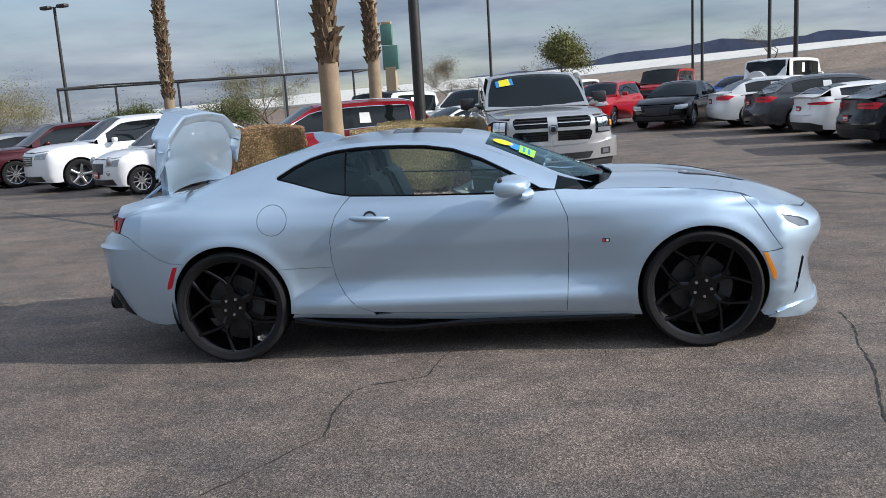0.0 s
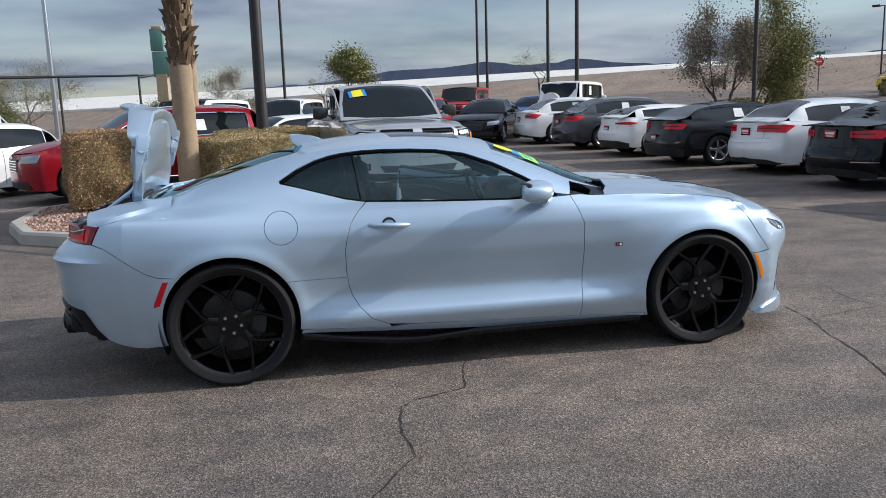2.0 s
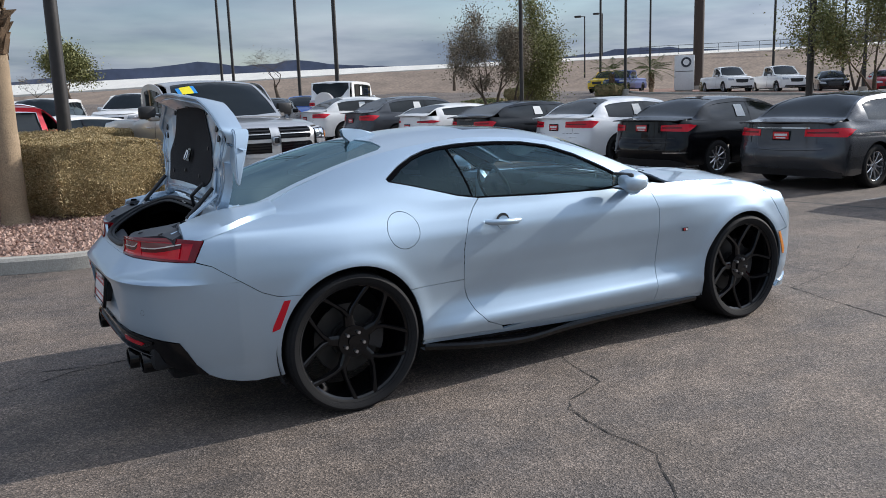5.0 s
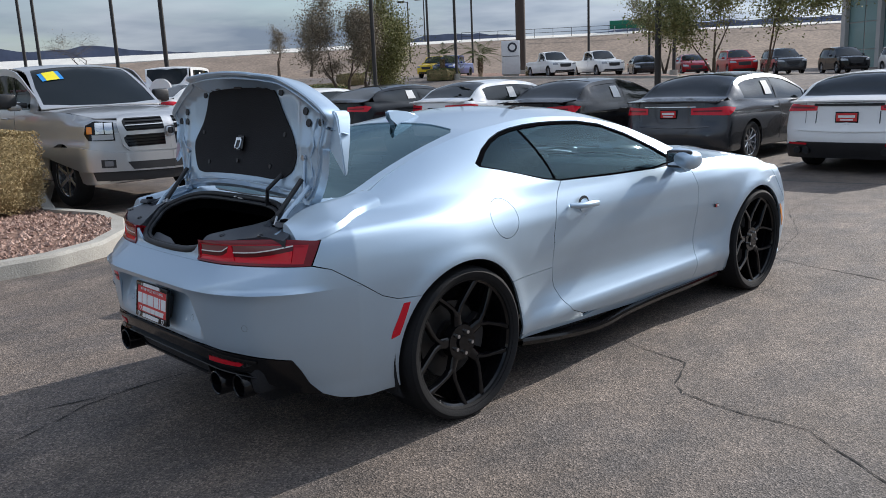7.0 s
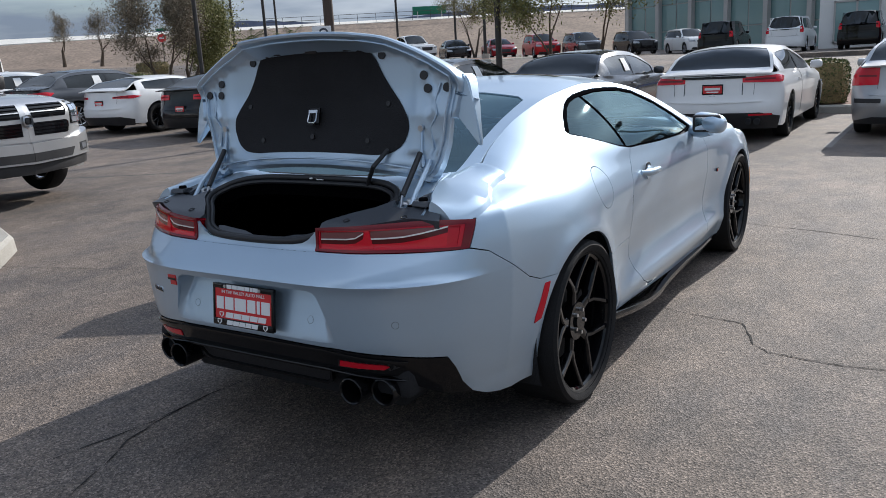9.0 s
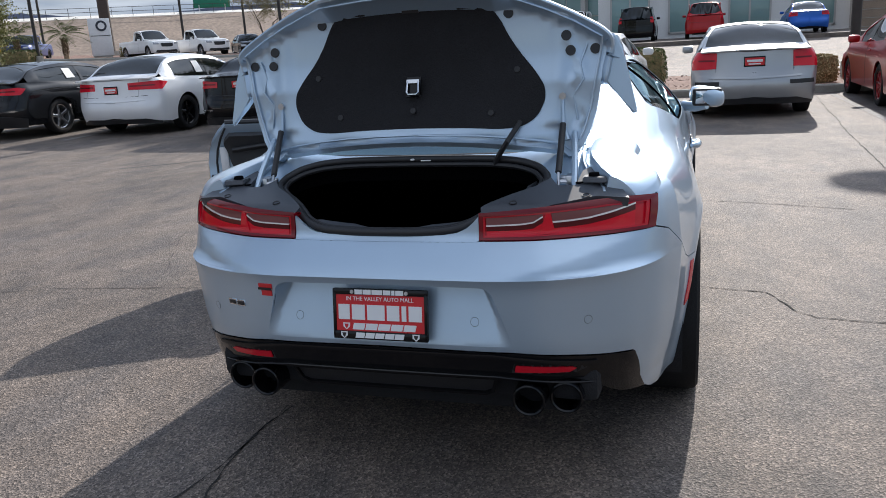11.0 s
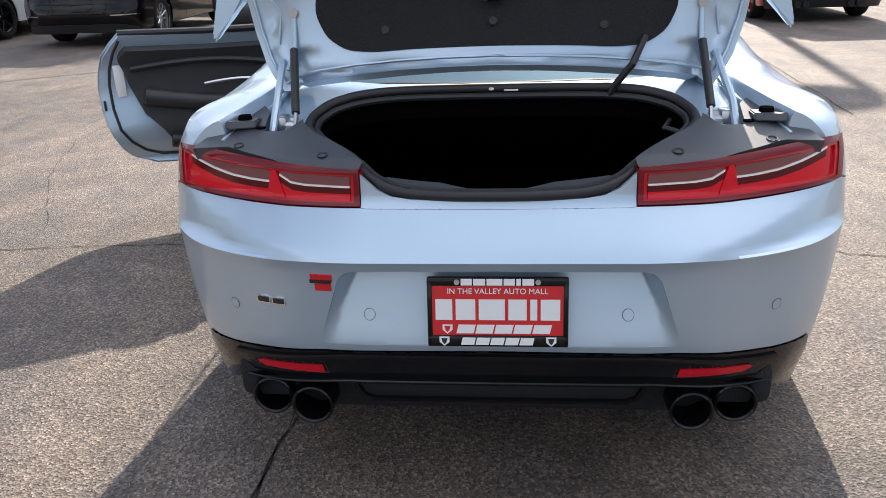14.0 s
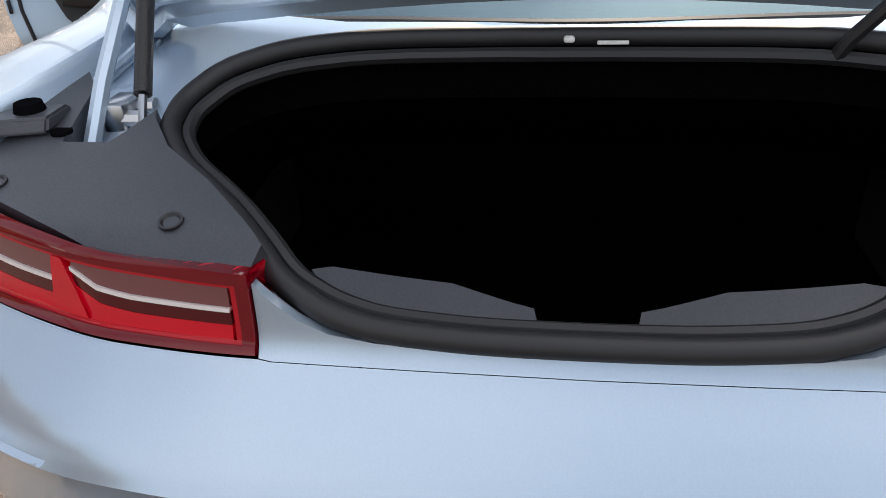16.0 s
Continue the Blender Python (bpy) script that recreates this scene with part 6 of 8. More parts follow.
def stone_mat():
    m = mat("red_gravel", (0.30, 0.18, 0.13), 0.9)
    nt = m.node_tree
    g, r = nt.nodes.new("ShaderNodeNewGeometry"), nt.nodes.new("ShaderNodeValToRGB")
    for e, c in zip(r.color_ramp.elements, ((0.14, 0.07, 0.05, 1), (0.50, 0.34, 0.27, 1))):
        e.color = c
    nt.links.new(g.outputs["Random Per Island"], r.inputs[0])
    nt.links.new(r.outputs[0], nt.nodes["Principled BSDF"].inputs["Base Color"])
    return m


STONE = stone_mat()
ISLE = [(-4.9, 8.2), (-4.8, 6.4), (-4.3, 5.2), (-3.39, 4.55), (-2.79, 4.2), (-2.2, 4.02), (-1.54, 4.03), (-1.0, 4.27), (-0.55, 4.8), (-0.24, 5.6), (-0.15, 6.3), (-0.45, 7.2), (-0.1, 8.6), (0.7, 10.8), (-1.2, 11.6), (-2.6, 10.6), (-4.0, 9.4)]
island("kerb_island", ISLE, "concrete kerbed island filled with reddish gravel", 9000)
island("kerb_island", [(6.2, 22.4), (9.0, 22.0), (9.6, 23.4), (6.6, 23.8)], "low concrete kerbed island beyond the parked cars", 0, high=0.3)
island("kerb_island", [(12.8, -9.0), (12.8, 6.0), (13.4, 9.5), (14.5, 14.0), (19.5, 14.0), (18.5, 6.0), (17.5, -9.0)], "kerbed planting bed with brown gravel behind the parked cars", 1500)
island("kerb_island", [(40, 22), (41, 40), (52, 56), (58, 52), (48, 38), (46, 22)], "kerbed verge of bare gravel round the sign", 0)


# ---- plants ----
def leaf_mat(name, a, b, rough=0.7):
    m = mat(name, a, rough)
    nt = m.node_tree
    g, r = nt.nodes.new("ShaderNodeNewGeometry"), nt.nodes.new("ShaderNodeValToRGB")
    r.color_ramp.elements[0].color, r.color_ramp.elements[1].color = (*a, 1), (*b, 1)
    nt.links.new(g.outputs["Random Per Island"], r.inputs[0])
    nt.links.new(r.outputs[0], nt.nodes["Principled BSDF"].inputs["Base Color"])
    return m


HEDGE_LEAF = leaf_mat("dry_hedge_leaf", (0.26, 0.19, 0.08), (0.52, 0.41, 0.22))
HEDGE_RED = leaf_mat("rusty_hedge_leaf", (0.28, 0.15, 0.075), (0.50, 0.35, 0.18))
HEDGE_CORE = mat("hedge_twigs", (0.24, 0.18, 0.085), 0.95, vary=0.4, scale=30, grain=0.5, gscale=200, bump=1.0)
GREEN_LEAF = leaf_mat("olive_leaf", (0.03, 0.05, 0.012), (0.13, 0.15, 0.04))
OLIVE_LEAF = leaf_mat("olive_yellow_leaf", (0.08, 0.095, 0.025), (0.29, 0.28, 0.10))
DUSTY_LEAF = leaf_mat("dusty_leaf", (0.10, 0.09, 0.035), (0.28, 0.24, 0.10))
BROWN_LEAF = leaf_mat("dry_twig_leaf", (0.12, 0.10, 0.07), (0.27, 0.22, 0.15))
BARK = mat("bark", (0.10, 0.075, 0.055), 0.95, vary=0.3, scale=8, grain=0.4, gscale=60, bump=1.0)
PALM_BARK = mat("palm_bark", (0.31, 0.23, 0.15), 0.95, vary=0.2, scale=5, grain=0.3, gscale=70, bump=0.45)
PALM_BOOT = mat("palm_boots", (0.13, 0.085, 0.05), 0.95, vary=0.4, scale=10, grain=0.4, gscale=60, bump=0.8)


def leaves(points, size, rnd, flat=0.3):
    """Small leaf blades, two triangles each, at points."""
    verts, faces = [], []
    for p in points:
        s = size * rnd.uniform(0.6, 1.3)
        a = Vector((rnd.gauss(0, 1), rnd.gauss(0, 1), rnd.gauss(0, 1))).normalized()
        b = a.cross(Vector((rnd.gauss(0, 1), rnd.gauss(0, 1), rnd.gauss(0, 1)))).normalized()
        k = len(verts)
        c = Vector(p)
        verts += [c - a * s, c + b * s * 0.45, c + a * s, c - b * s * 0.45]
        faces += [(k, k + 1, k + 2, k + 3)]
    return verts, faces


def hedge(at, size, turn, label, count=9000, leaf=None, seed=3, leafsize=0.022):
    """A clipped hedge: a lumpy core with leaves all over it."""
    rnd = random.Random(seed)
    th = thing("hedge", label, "hedge", at=Matrix.Translation(at) @ ROT(radians(turn), 4, "Z"))
    sx, sy, sz = size
    bm = bmesh.new()
    bmesh.ops.create_cube(bm, size=1)
    bmesh.ops.subdivide_edges(bm, edges=bm.edges, cuts=9, use_grid_fill=True)
    pts = []

    def shape(p, k=1.0):
        q = Vector(p)
        n = max(abs(q.x), abs(q.y), abs(q.z)) / max(1e-6, q.length) * 1.0
        q = q * (1.0 - 0.36 * (1 - n))
        d = 0.07 * noise.noise((q.x * 4 + seed, q.y * 4, q.z * 4)) + 0.04 * noise.noise((q.x * 11, q.y * 11 + seed, q.z * 11))
        q = q * (1 + d) * k
        return Vector((q.x * sx, q.y * sy, (q.z + 0.5) * sz))

    for v in bm.verts:
        v.co = shape(v.co, 0.955)
    part("hedge_core", bm, HEDGE_CORE, th)
    for _ in range(count):
        f = rnd.choices((0, 1, 2), (sy * sz, sx * sz, sx * sy))[0]
        s = rnd.choice((-0.5, 0.5)) if f < 2 else 0.5
        a, b = rnd.uniform(-0.5, 0.5), rnd.uniform(-0.5, 0.5)
        p = (s, a, b) if f == 0 else (a, s, b) if f == 1 else (a, b, s)
        pts.append(shape(p, rnd.uniform(0.94, 1.035)))
    v, fc = leaves(pts, leafsize, rnd)
    tagged(part("hedge_leaves", raw("leaves", v, fc, False), leaf or HEDGE_LEAF, th), kind="stuff")
    return th


hedge((-1.55, 8.0, 0.10), (1.6, 2.5, 1.08), 16, "dry clipped hedge, yellow-brown, on the gravel island", 70000, leafsize=0.014)
hedge((-3.75, 7.9, 0.10), (1.25, 1.9, 1.22), 16, "rusty brown clipped hedge on the gravel island", 50000, HEDGE_RED, 5, 0.014)
hedge((-1.2, 10.7, 0.10), (2.4, 1.0, 1.15), 10, "dry yellow hedge behind the palm", 24000, HEDGE_LEAF, 8, 0.015)


def palm(x, y, top, r0, r1, boots_from, label, seed):
    rnd = random.Random(seed)
    g = float(gz(x, y)) + 0.08
    th = thing("palm_tree", label, "palm", at=Matrix.Translation((x, y, g)))
    n = 40
    lean = (rnd.uniform(-0.01, 0.01), rnd.uniform(-0.01, 0.01))
    pts = [(lean[0] * top * i / n, lean[1] * top * i / n, top * i / n - 0.05) for i in range(n + 1)]
    rad = [r0 * 1.25 if i == 0 else (r0 + (r1 - r0) * i / n) * (1 + 0.025 * math.sin(i * 2.4)) for i in range(n + 1)]
    part("trunk", tube(pts, r0, 18, radii=rad), PALM_BARK, th)
    verts, faces = [], []
    z, k = boots_from, 0
    while z < top - 0.1:
        for j in range(9):
            a = j * 0.698 + k * 0.35 + rnd.uniform(-0.1, 0.1)
            rr = r0 + (r1 - r0) * z / top
            out = rnd.uniform(0.01, 0.10) * (1.6 if rnd.random() < 0.2 else 1)
            h = rnd.uniform(0.10, 0.27)
            w = rnd.uniform(0.025, 0.065)
            c, s = math.cos(a), math.sin(a)
            dz = rnd.uniform(-0.05, 0.05)
            q = len(verts)
            for (u, rad2, hh) in ((-w, rr * 0.96, 0), (w, rr * 0.96, 0), (w * 0.5, rr + out, h), (-w * 0.5, rr + out, h), (-w * 0.8, rr * 0.9, h * 0.9), (w * 0.8, rr * 0.9, h * 0.9)):
                verts.append((rad2 * c - u * s, rad2 * s + u * c, z + dz + hh))
            faces += [(q, q + 1, q + 2, q + 3), (q + 3, q + 2, q + 5, q + 4), (q, q + 3, q + 4), (q + 1, q + 5, q + 2)]
        z += 0.105
        k += 1
    tagged(part("frond_stub", raw("stubs", verts, faces, False), PALM_BOOT, th, "dead frond stubs"), kind="stuff")
    verts, faces = [], []
    for j in range(22):
        a, el = j * 2.399, rnd.uniform(-0.5, 1.1)
        for i in range(14):
            t = i / 13
            r = 0.2 + 1.5 * t
            zz = top + 0.3 + r * math.sin(el) - 0.5 * t * t
            base = Vector((r * math.cos(a) * math.cos(el * 0.6), r * math.sin(a) * math.cos(el * 0.6), zz))
            for s in (-1, 1):
                q = len(verts)
                d = Vector((-math.sin(a) * s, math.cos(a) * s, -0.25)) * (0.45 * math.sin(0.3 + 2.6 * t)) + Vector((math.cos(a), math.sin(a), 0)) * 0.15
                verts += [base, base + Vector((0, 0, 0.03)), base + d]
                faces.append((q, q + 1, q + 2))
    part("fronds", raw("fronds", verts, faces, False), GREEN_LEAF, th)
    return th


palm(-2.45, 7.15, 7.5, 0.162, 0.150, 2.15, "tall palm trunk with rough frond stubs in the gravel island", 1)
palm(-3.35, 16.9, 8.5, 0.175, 0.165, 2.6, "palm trunk with dead frond stubs behind the red car", 2)
palm(-11.2, 21.4, 9.0, 0.18, 0.17, 2.2, "palm trunk with dead frond stubs among the parked cars", 3)


def tree(x, y, high, wide, label, leaf, n_leaf=2500, seed=1, size=0.05, trunk=0.12, stems=1, base=None, forks=4, puff=0.16, low=0.25, shift=(0, 0)):
    """Tapered trunk, forking limbs and fine leaves in loose clumps with gaps; high and wide are the whole tree's size."""
    rnd = random.Random(seed)
    g = float(gz(x, y)) if base is None else base
    th = thing("tree", label, "tree", at=Matrix.Translation((x, y, g)))
    limbs, clumps = [], []

    def grow(p, d, length, r, depth):
        pts, rad = [p], [r]
        for i in range(4):
            d = (d + Vector((rnd.uniform(-0.28, 0.28), rnd.uniform(-0.28, 0.28), rnd.uniform(-0.10, 0.16)))).normalized()
            p = p + d * length / 4
            pts.append(p)
            rad.append(r * (1 - 0.13 * (i + 1)))
        limbs.append((pts, rad, depth))
        if depth >= 2:
            clumps.extend(pts[1:])
        if depth >= forks:
            return
        for q in range(rnd.choice((2, 3, 3))):
            e = (d * 0.8 + Vector((rnd.uniform(-0.95, 0.95), rnd.uniform(-0.95, 0.95), rnd.uniform(-0.35, 0.6)))).normalized()
            grow(pts[-1] if q else pts[3], e, length * rnd.uniform(0.62, 0.9), rad[-1] * 0.70, depth + 1)

    for q in range(stems):
        d = Vector((rnd.uniform(-0.6, 0.6), rnd.uniform(-0.6, 0.6), 1)).normalized() if stems > 1 else Vector((rnd.uniform(-0.2, 0.2), rnd.uniform(-0.2, 0.2), 1)).normalized()
        grow(Vector((rnd.uniform(-0.1, 0.1) * (stems - 1), rnd.uniform(-0.1, 0.1) * (stems - 1), 0)), d, 1.0 + low, 0.1, 0)
    allp = np.array([tuple(p) for pts, _, _ in limbs for p in pts])
    top, reach = float(allp[:, 2].max()), float(np.percentile(np.abs(allp[:, :2]), 98))
    kz, kx = (high * 0.95) / top, (wide * 0.46) / reach

    def put(p):
        t = max(0.0, p.z / top)
        return Vector((p.x * kx + shift[0] * t, p.y * kx + shift[1] * t, p.z * kz - 0.1))

    part("trunk", join([tube([put(p) for p in pts], trunk, 6 if depth else 9, radii=[max(0.006, trunk * v / 0.1) for v in rad]) for pts, rad, depth in limbs]), BARK, th)
    if n_leaf:
        pts = []
        spread = puff * wide * 0.5
        for _ in range(n_leaf):
            c = put(rnd.choice(clumps))
            k = spread * rnd.uniform(0.25, 1.0)
            pts.append(c + Vector((rnd.gauss(0, k), rnd.gauss(0, k), rnd.gauss(0, k * 0.75))))
        v, f = leaves(pts, size, rnd)
        tagged(part("crown", raw("crown", v, f, False), leaf, th), kind="stuff")
    return th


tree(6.0, 76.0, 5.9, 6.4, "olive-green bushy tree beyond the car park", OLIVE_LEAF, 20000, 11, 0.11, 0.2, low=0.05, puff=0.24)
tree(30.0, 88.0, 7.0, 9.0, "bare spreading tree below the freeway", BROWN_LEAF, 900, 12, 0.06, 0.26, forks=5)
tree(14.2, 20.6, 4.9, 3.0, "thin grey-brown tree with sparse leaves", BROWN_LEAF, 26000, 14, 0.036, 0.09, stems=2, low=-0.2, puff=0.24)
tree(15.7, 21.0, 5.2, 3.1, "leafy green tree beside the parked cars", OLIVE_LEAF, 52000, 13, 0.044, 0.11, stems=2, low=-0.2, puff=0.28, shift=(0.7, -0.5))
tree(45.0, 73.0, 6.2, 4.4, "small bare leaning desert tree", BROWN_LEAF, 6000, 15, 0.05, 0.22, base=2.6, forks=5, shift=(-1.0, 0.6))
tree(48.0, 71.2, 6.6, 4.2, "small bare desert tree by the bank", BROWN_LEAF, 6000, 16, 0.05, 0.22, base=2.6, forks=5, shift=(0.8, -0.4))
tree(16.2, 7.2, 5.6, 3.3, "slender tree with light green leaves in the planting bed", OLIVE_LEAF, 22000, 17, 0.040, 0.09, low=0.5, puff=0.22)
tree(15.8, 5.9, 5.3, 3.3, "young green tree in the planting bed", OLIVE_LEAF, 22000, 18, 0.040, 0.08, low=0.5, puff=0.22, shift=(0.2, -0.9))
tree(48.5, 27.9, 6.0, 4.2, "sparse young tree beside the lane", DUSTY_LEAF, 12000, 19, 0.05, 0.10, stems=2, low=0.1, puff=0.20)
tree(-30.0, 38.0, 4.2, 7.0, "dusty yellow-green shrub tree by the frame", DUSTY_LEAF, 40000, 20, 0.038, 0.14, stems=3, low=-0.3, puff=0.30)
tree(-16.0, 50.0, 5.6, 6.0, "pale yellow bare tree behind the frame", DUSTY_LEAF, 16000, 21, 0.038, 0.15, stems=2, low=-0.1, puff=0.2)
tree(-5.0, 66.0, 5.6, 6.5, "reddish bare winter tree", BROWN_LEAF, 16000, 22, 0.038, 0.14, forks=5)
tree(3.0, 70.0, 3.6, 3.4, "small bare winter tree", BROWN_LEAF, 300, 23, 0.06, 0.10)
for i, (x, y, s) in enumerate(((-26, 52, 2.6), (-21, 55, 2.8), (-9, 62, 2.4), (-12, 70, 2.6), (-33, 60, 2.2), (-44, 50, 2.4))):
    tree(x, y, 1.15 * s, 1.9 * s, "dense dark green shrub in the distance", GREEN_LEAF, 12000, 30 + i, 0.07, 0.10, stems=3, low=-0.5, puff=0.3)
for i, (x, y, s) in enumerate(((13.6, 0.1, 0.7), (13.8, -3.4, 0.45), (14.2, 3.0, 0.6), (14.0, -6.0, 0.6))):
    hedge((x, y, 0.1), (s * 1.5, s * 1.5, s * 1.3), 20 * i, "small rounded shrub in the planting bed", 2500, GREEN_LEAF if i % 2 == 0 else HEDGE_LEAF, 40 + i, 0.03)
for i, (x, y) in enumerate(((22, 33), (24.5, 36), (20.5, 30), (34, 46), (38, 40), (45.5, 37))):
    hedge((x, y, float(gz(x, y)) - 0.05), (2.2, 1.8, 0.9), 25 * i, "low dusty desert shrub below the bank", 1500, DUSTY_LEAF if i % 2 else GREEN_LEAF, 50 + i, 0.07)
for i, (x, y) in enumerate(((41.8, 39.8), (39.8, 41.9))):
    th = palm(x, y, 1.4, 0.18, 0.16, 0.3, "short palm with a full green head beside the sign", 60 + i)

# ---- freeway bank and hills ----
A50 = radians(50)


def bankp(s, d):
    return (math.sin(A50) * d - math.cos(A50) * s, math.cos(A50) * d + math.sin(A50) * s)


ss = np.linspace(-140, 420, 80)
crest = pchip([-140, -40, 0, 25, 60, 95, 150, 420], [6.2, 6.2, 6.1, 5.9, 5.4, 4.8, 4.0, 3.0])
wtop = pchip([-140, 0, 20, 60, 110, 200, 420], [6.5, 6.5, 6.45, 6.75, 6.9, 7.6, 8.6])
rows = []
for s in ss:
    q = bankp(s, 78)
    rows.append([(*bankp(s, 74), float(gz(*bankp(s, 74))) - 0.4), (*q, float(gz(*q)) + 0.1), (*bankp(s, 84), float(gz(*q)) + 0.5 + 0.6 * noise.noise((s * 0.06, 0, 0))), (*bankp(s, 94), float(crest(s)) + 0.15 * noise.noise((s * 0.1, 5, 0))), (*bankp(s, 130), float(crest(s)) - 0.5)])
V = [p for r in rows for p in r]
tagged(part("freeway_bank", raw("bank", V, [(i * 5 + j, i * 5 + j + 1, (i + 1) * 5 + j + 1, (i + 1) * 5 + j) for i in range(len(ss) - 1) for j in range(4)]), DIRT), "bare brown earth bank below the freeway", "bank", kind="structure")
# wall face tilted far back so the sun brightens it; the slope is made up
verts, faces = [], []
for i, s in enumerate(ss):
    rise = float(wtop(s)) - float(crest(s))
    a, b = bankp(s, 94.5), bankp(s, 94.5 + 3.2 * max(0.3, rise))
    verts += [(*a, float(crest(s)) - 0.6), (*a, float(crest(s)) + 0.15 * rise), (*b, float(wtop(s))), (*b, float(crest(s)) - 0.6)]
    if i:
        k = 4 * i
        faces += [(k - 4 + j, k + j, k + (j + 1) % 4, k - 4 + (j + 1) % 4) for j in range(4)]
tagged(part("freeway_wall", raw("fwall", verts, faces, False), WALL_CONC), "long pale concrete freeway wall, face laid back to catch the sun", "wall", kind="structure")
# skyline of the hills; their haze is only in the material's colour
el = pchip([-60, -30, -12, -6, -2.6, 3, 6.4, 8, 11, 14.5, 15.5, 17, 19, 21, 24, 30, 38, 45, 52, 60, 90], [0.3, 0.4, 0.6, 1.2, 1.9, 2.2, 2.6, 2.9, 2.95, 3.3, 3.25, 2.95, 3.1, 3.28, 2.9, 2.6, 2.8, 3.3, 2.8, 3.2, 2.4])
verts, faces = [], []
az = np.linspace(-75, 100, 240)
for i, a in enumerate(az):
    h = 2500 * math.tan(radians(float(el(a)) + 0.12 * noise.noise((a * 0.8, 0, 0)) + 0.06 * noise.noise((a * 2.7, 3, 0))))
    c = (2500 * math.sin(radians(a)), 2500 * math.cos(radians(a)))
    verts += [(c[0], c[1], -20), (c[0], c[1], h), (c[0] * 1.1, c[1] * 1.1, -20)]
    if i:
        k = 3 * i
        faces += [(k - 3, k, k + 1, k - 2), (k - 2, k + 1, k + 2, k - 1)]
tagged(part("backdrop_hills", raw("hills", verts, faces), HILL), "desert mountains on the horizon, distance haze painted in as blue-grey", "mountains", kind="structure")


# ---- poles, signs, frame ----
def pole(x, y, high, r, label, lamp=0, turn=0, material=None, name="street_lamp", base=None):
    g = float(gz(x, y)) if base is None else base
    th = thing(name, label, "lamp post" if lamp else "pole", at=Matrix.Translation((x, y, g)) @ ROT(radians(turn), 4, "Z"))
    part("post", tube([(0, 0, -0.1), (0, 0, high * 0.5), (0, 0, high)], r, 12, radii=[r, r * 0.9, r * 0.75]), material or POLE, th)
    part("footing", cyl(r * 2.4, 0.5, (0, 0, 0.2), "z", 16), CONCRETE, th)
    for k in range(lamp):
        s = 1 if k == 0 else -1
        part("lamp_arm", tube([(0, 0, high - 0.05), (s * 0.45, 0, high)], 0.04, 8), POLE, th)
        hd = box((0.75, 0.42, 0.22), (s * 0.75, 0, high), 0.07)
        part("lamp_head", hd, POLE, th)
    return th


pole(-1.42, 10.5, 8.5, 0.115, "thick dark metal light pole behind the hedge", 0, 0)
for x, y, h, r in ((-0.7, 48.6, 11, 0.10), (13.1, 52, 12, 0.10), (13.1, 49.3, 12, 0.10), (15.9, 44.6, 12, 0.11), (13.6, 33.4, 11, 0.11), (14.0, 18.5, 9, 0.075), (45.4, 49.4, 12, 0.11), (38.4, 39.0, 12, 0.11), (62.0, 60.0, 12, 0.12), (56.0, 40.0, 12, 0.11), (61.0, 37.0, 12, 0.11), (43.0, 24.0, 10, 0.11)):
    pole(x, y, h, r, "slim dark lamp post in the car park", 2, 40)
pole(15.3, 8.3, 7.0, 0.09, "dark post in the planting bed", 0, name="light_pole")
pole(15.6, -4.4, 6.6, 0.11, "dark lamp post in the planting bed", 0, name="light_pole")
round_head = bpy.data.objects["light_pole.001"]
part("lamp_head", revolve([(0.0, 0.18), (0.35, 0.16), (0.52, 0.05), (0.52, -0.05), (0.0, -0.08)], 24), POLE, round_head).matrix_basis = Matrix.Translation((0, 0.48, 6.6)) @ ROT(radians(90), 4, "X")
part("lamp_arm", tube([(0, 0, 6.5), (0, 0.48, 6.6)], 0.04, 8), POLE, round_head)
pole(-14.6, 48.2, 12, 0.16, "tall pale grey metal lamp post", 0, 0, STEEL)
pole(-28.3, 45.3, 9.2, 0.12, "dark lamp post with two lamp heads", 2, -20)
pole(-25.3, 33.0, 9.5, 0.10, "dark lamp post with twin lamp heads", 2, 30)
pole(51.5, 44.0, 26, 0.45, "very thick brown steel sign column", 0, 0, POLE_BROWN, "sign_column")
pole(58.0, 66.0, 8, 0.09, "slim street lamp by the freeway", 1, 130)
pole(66.0, 72.0, 9, 0.09, "slim street lamp by the freeway", 1, 130)
stop = thing("stop_sign", "red octagonal stop sign on a thin post", "road sign", at=Matrix.Translation((46.5, 59.8, float(gz(46.5, 59.8)) + 0.1)) @ ROT(radians(-38), 4, "Z"))
part("post", tube([(0, 0, -0.2), (0, 0, 3.4)], 0.04, 8), POLE, stop)
part("sign_face", cyl(0.40, 0.03, (0, -0.05, 2.45), "y", 8), SIGN_RED, stop)
part("sign_band", box((0.45, 0.01, 0.12), (0, -0.075, 2.45)), SIGN_WHITE, stop)
part("street_sign", box((0.9, 0.03, 0.22), (0, -0.05, 3.2), 0.01), mat("sign_green", (0.0, 0.16, 0.09), 0.5), stop)
SIGN_GREEN = bpy.data.materials["sign_green"]
mono = thing("dealer_sign", "white monolith sign with a dark round emblem", "sign", at=Matrix.Translation((43.4, 38.1, float(gz(43.4, 38.1)) + 0.15)) @ ROT(radians(-46), 4, "Z"))
part("panel", box((1.4, 0.34, 2.5), (0, 0, 1.35), 0.04), mat("sign_panel", (0.72, 0.72, 0.72), 0.4, vary=0.05), mono)
part("plinth", box((1.2, 0.26, 0.35), (0, 0, 0.02)), CONCRETE, mono)
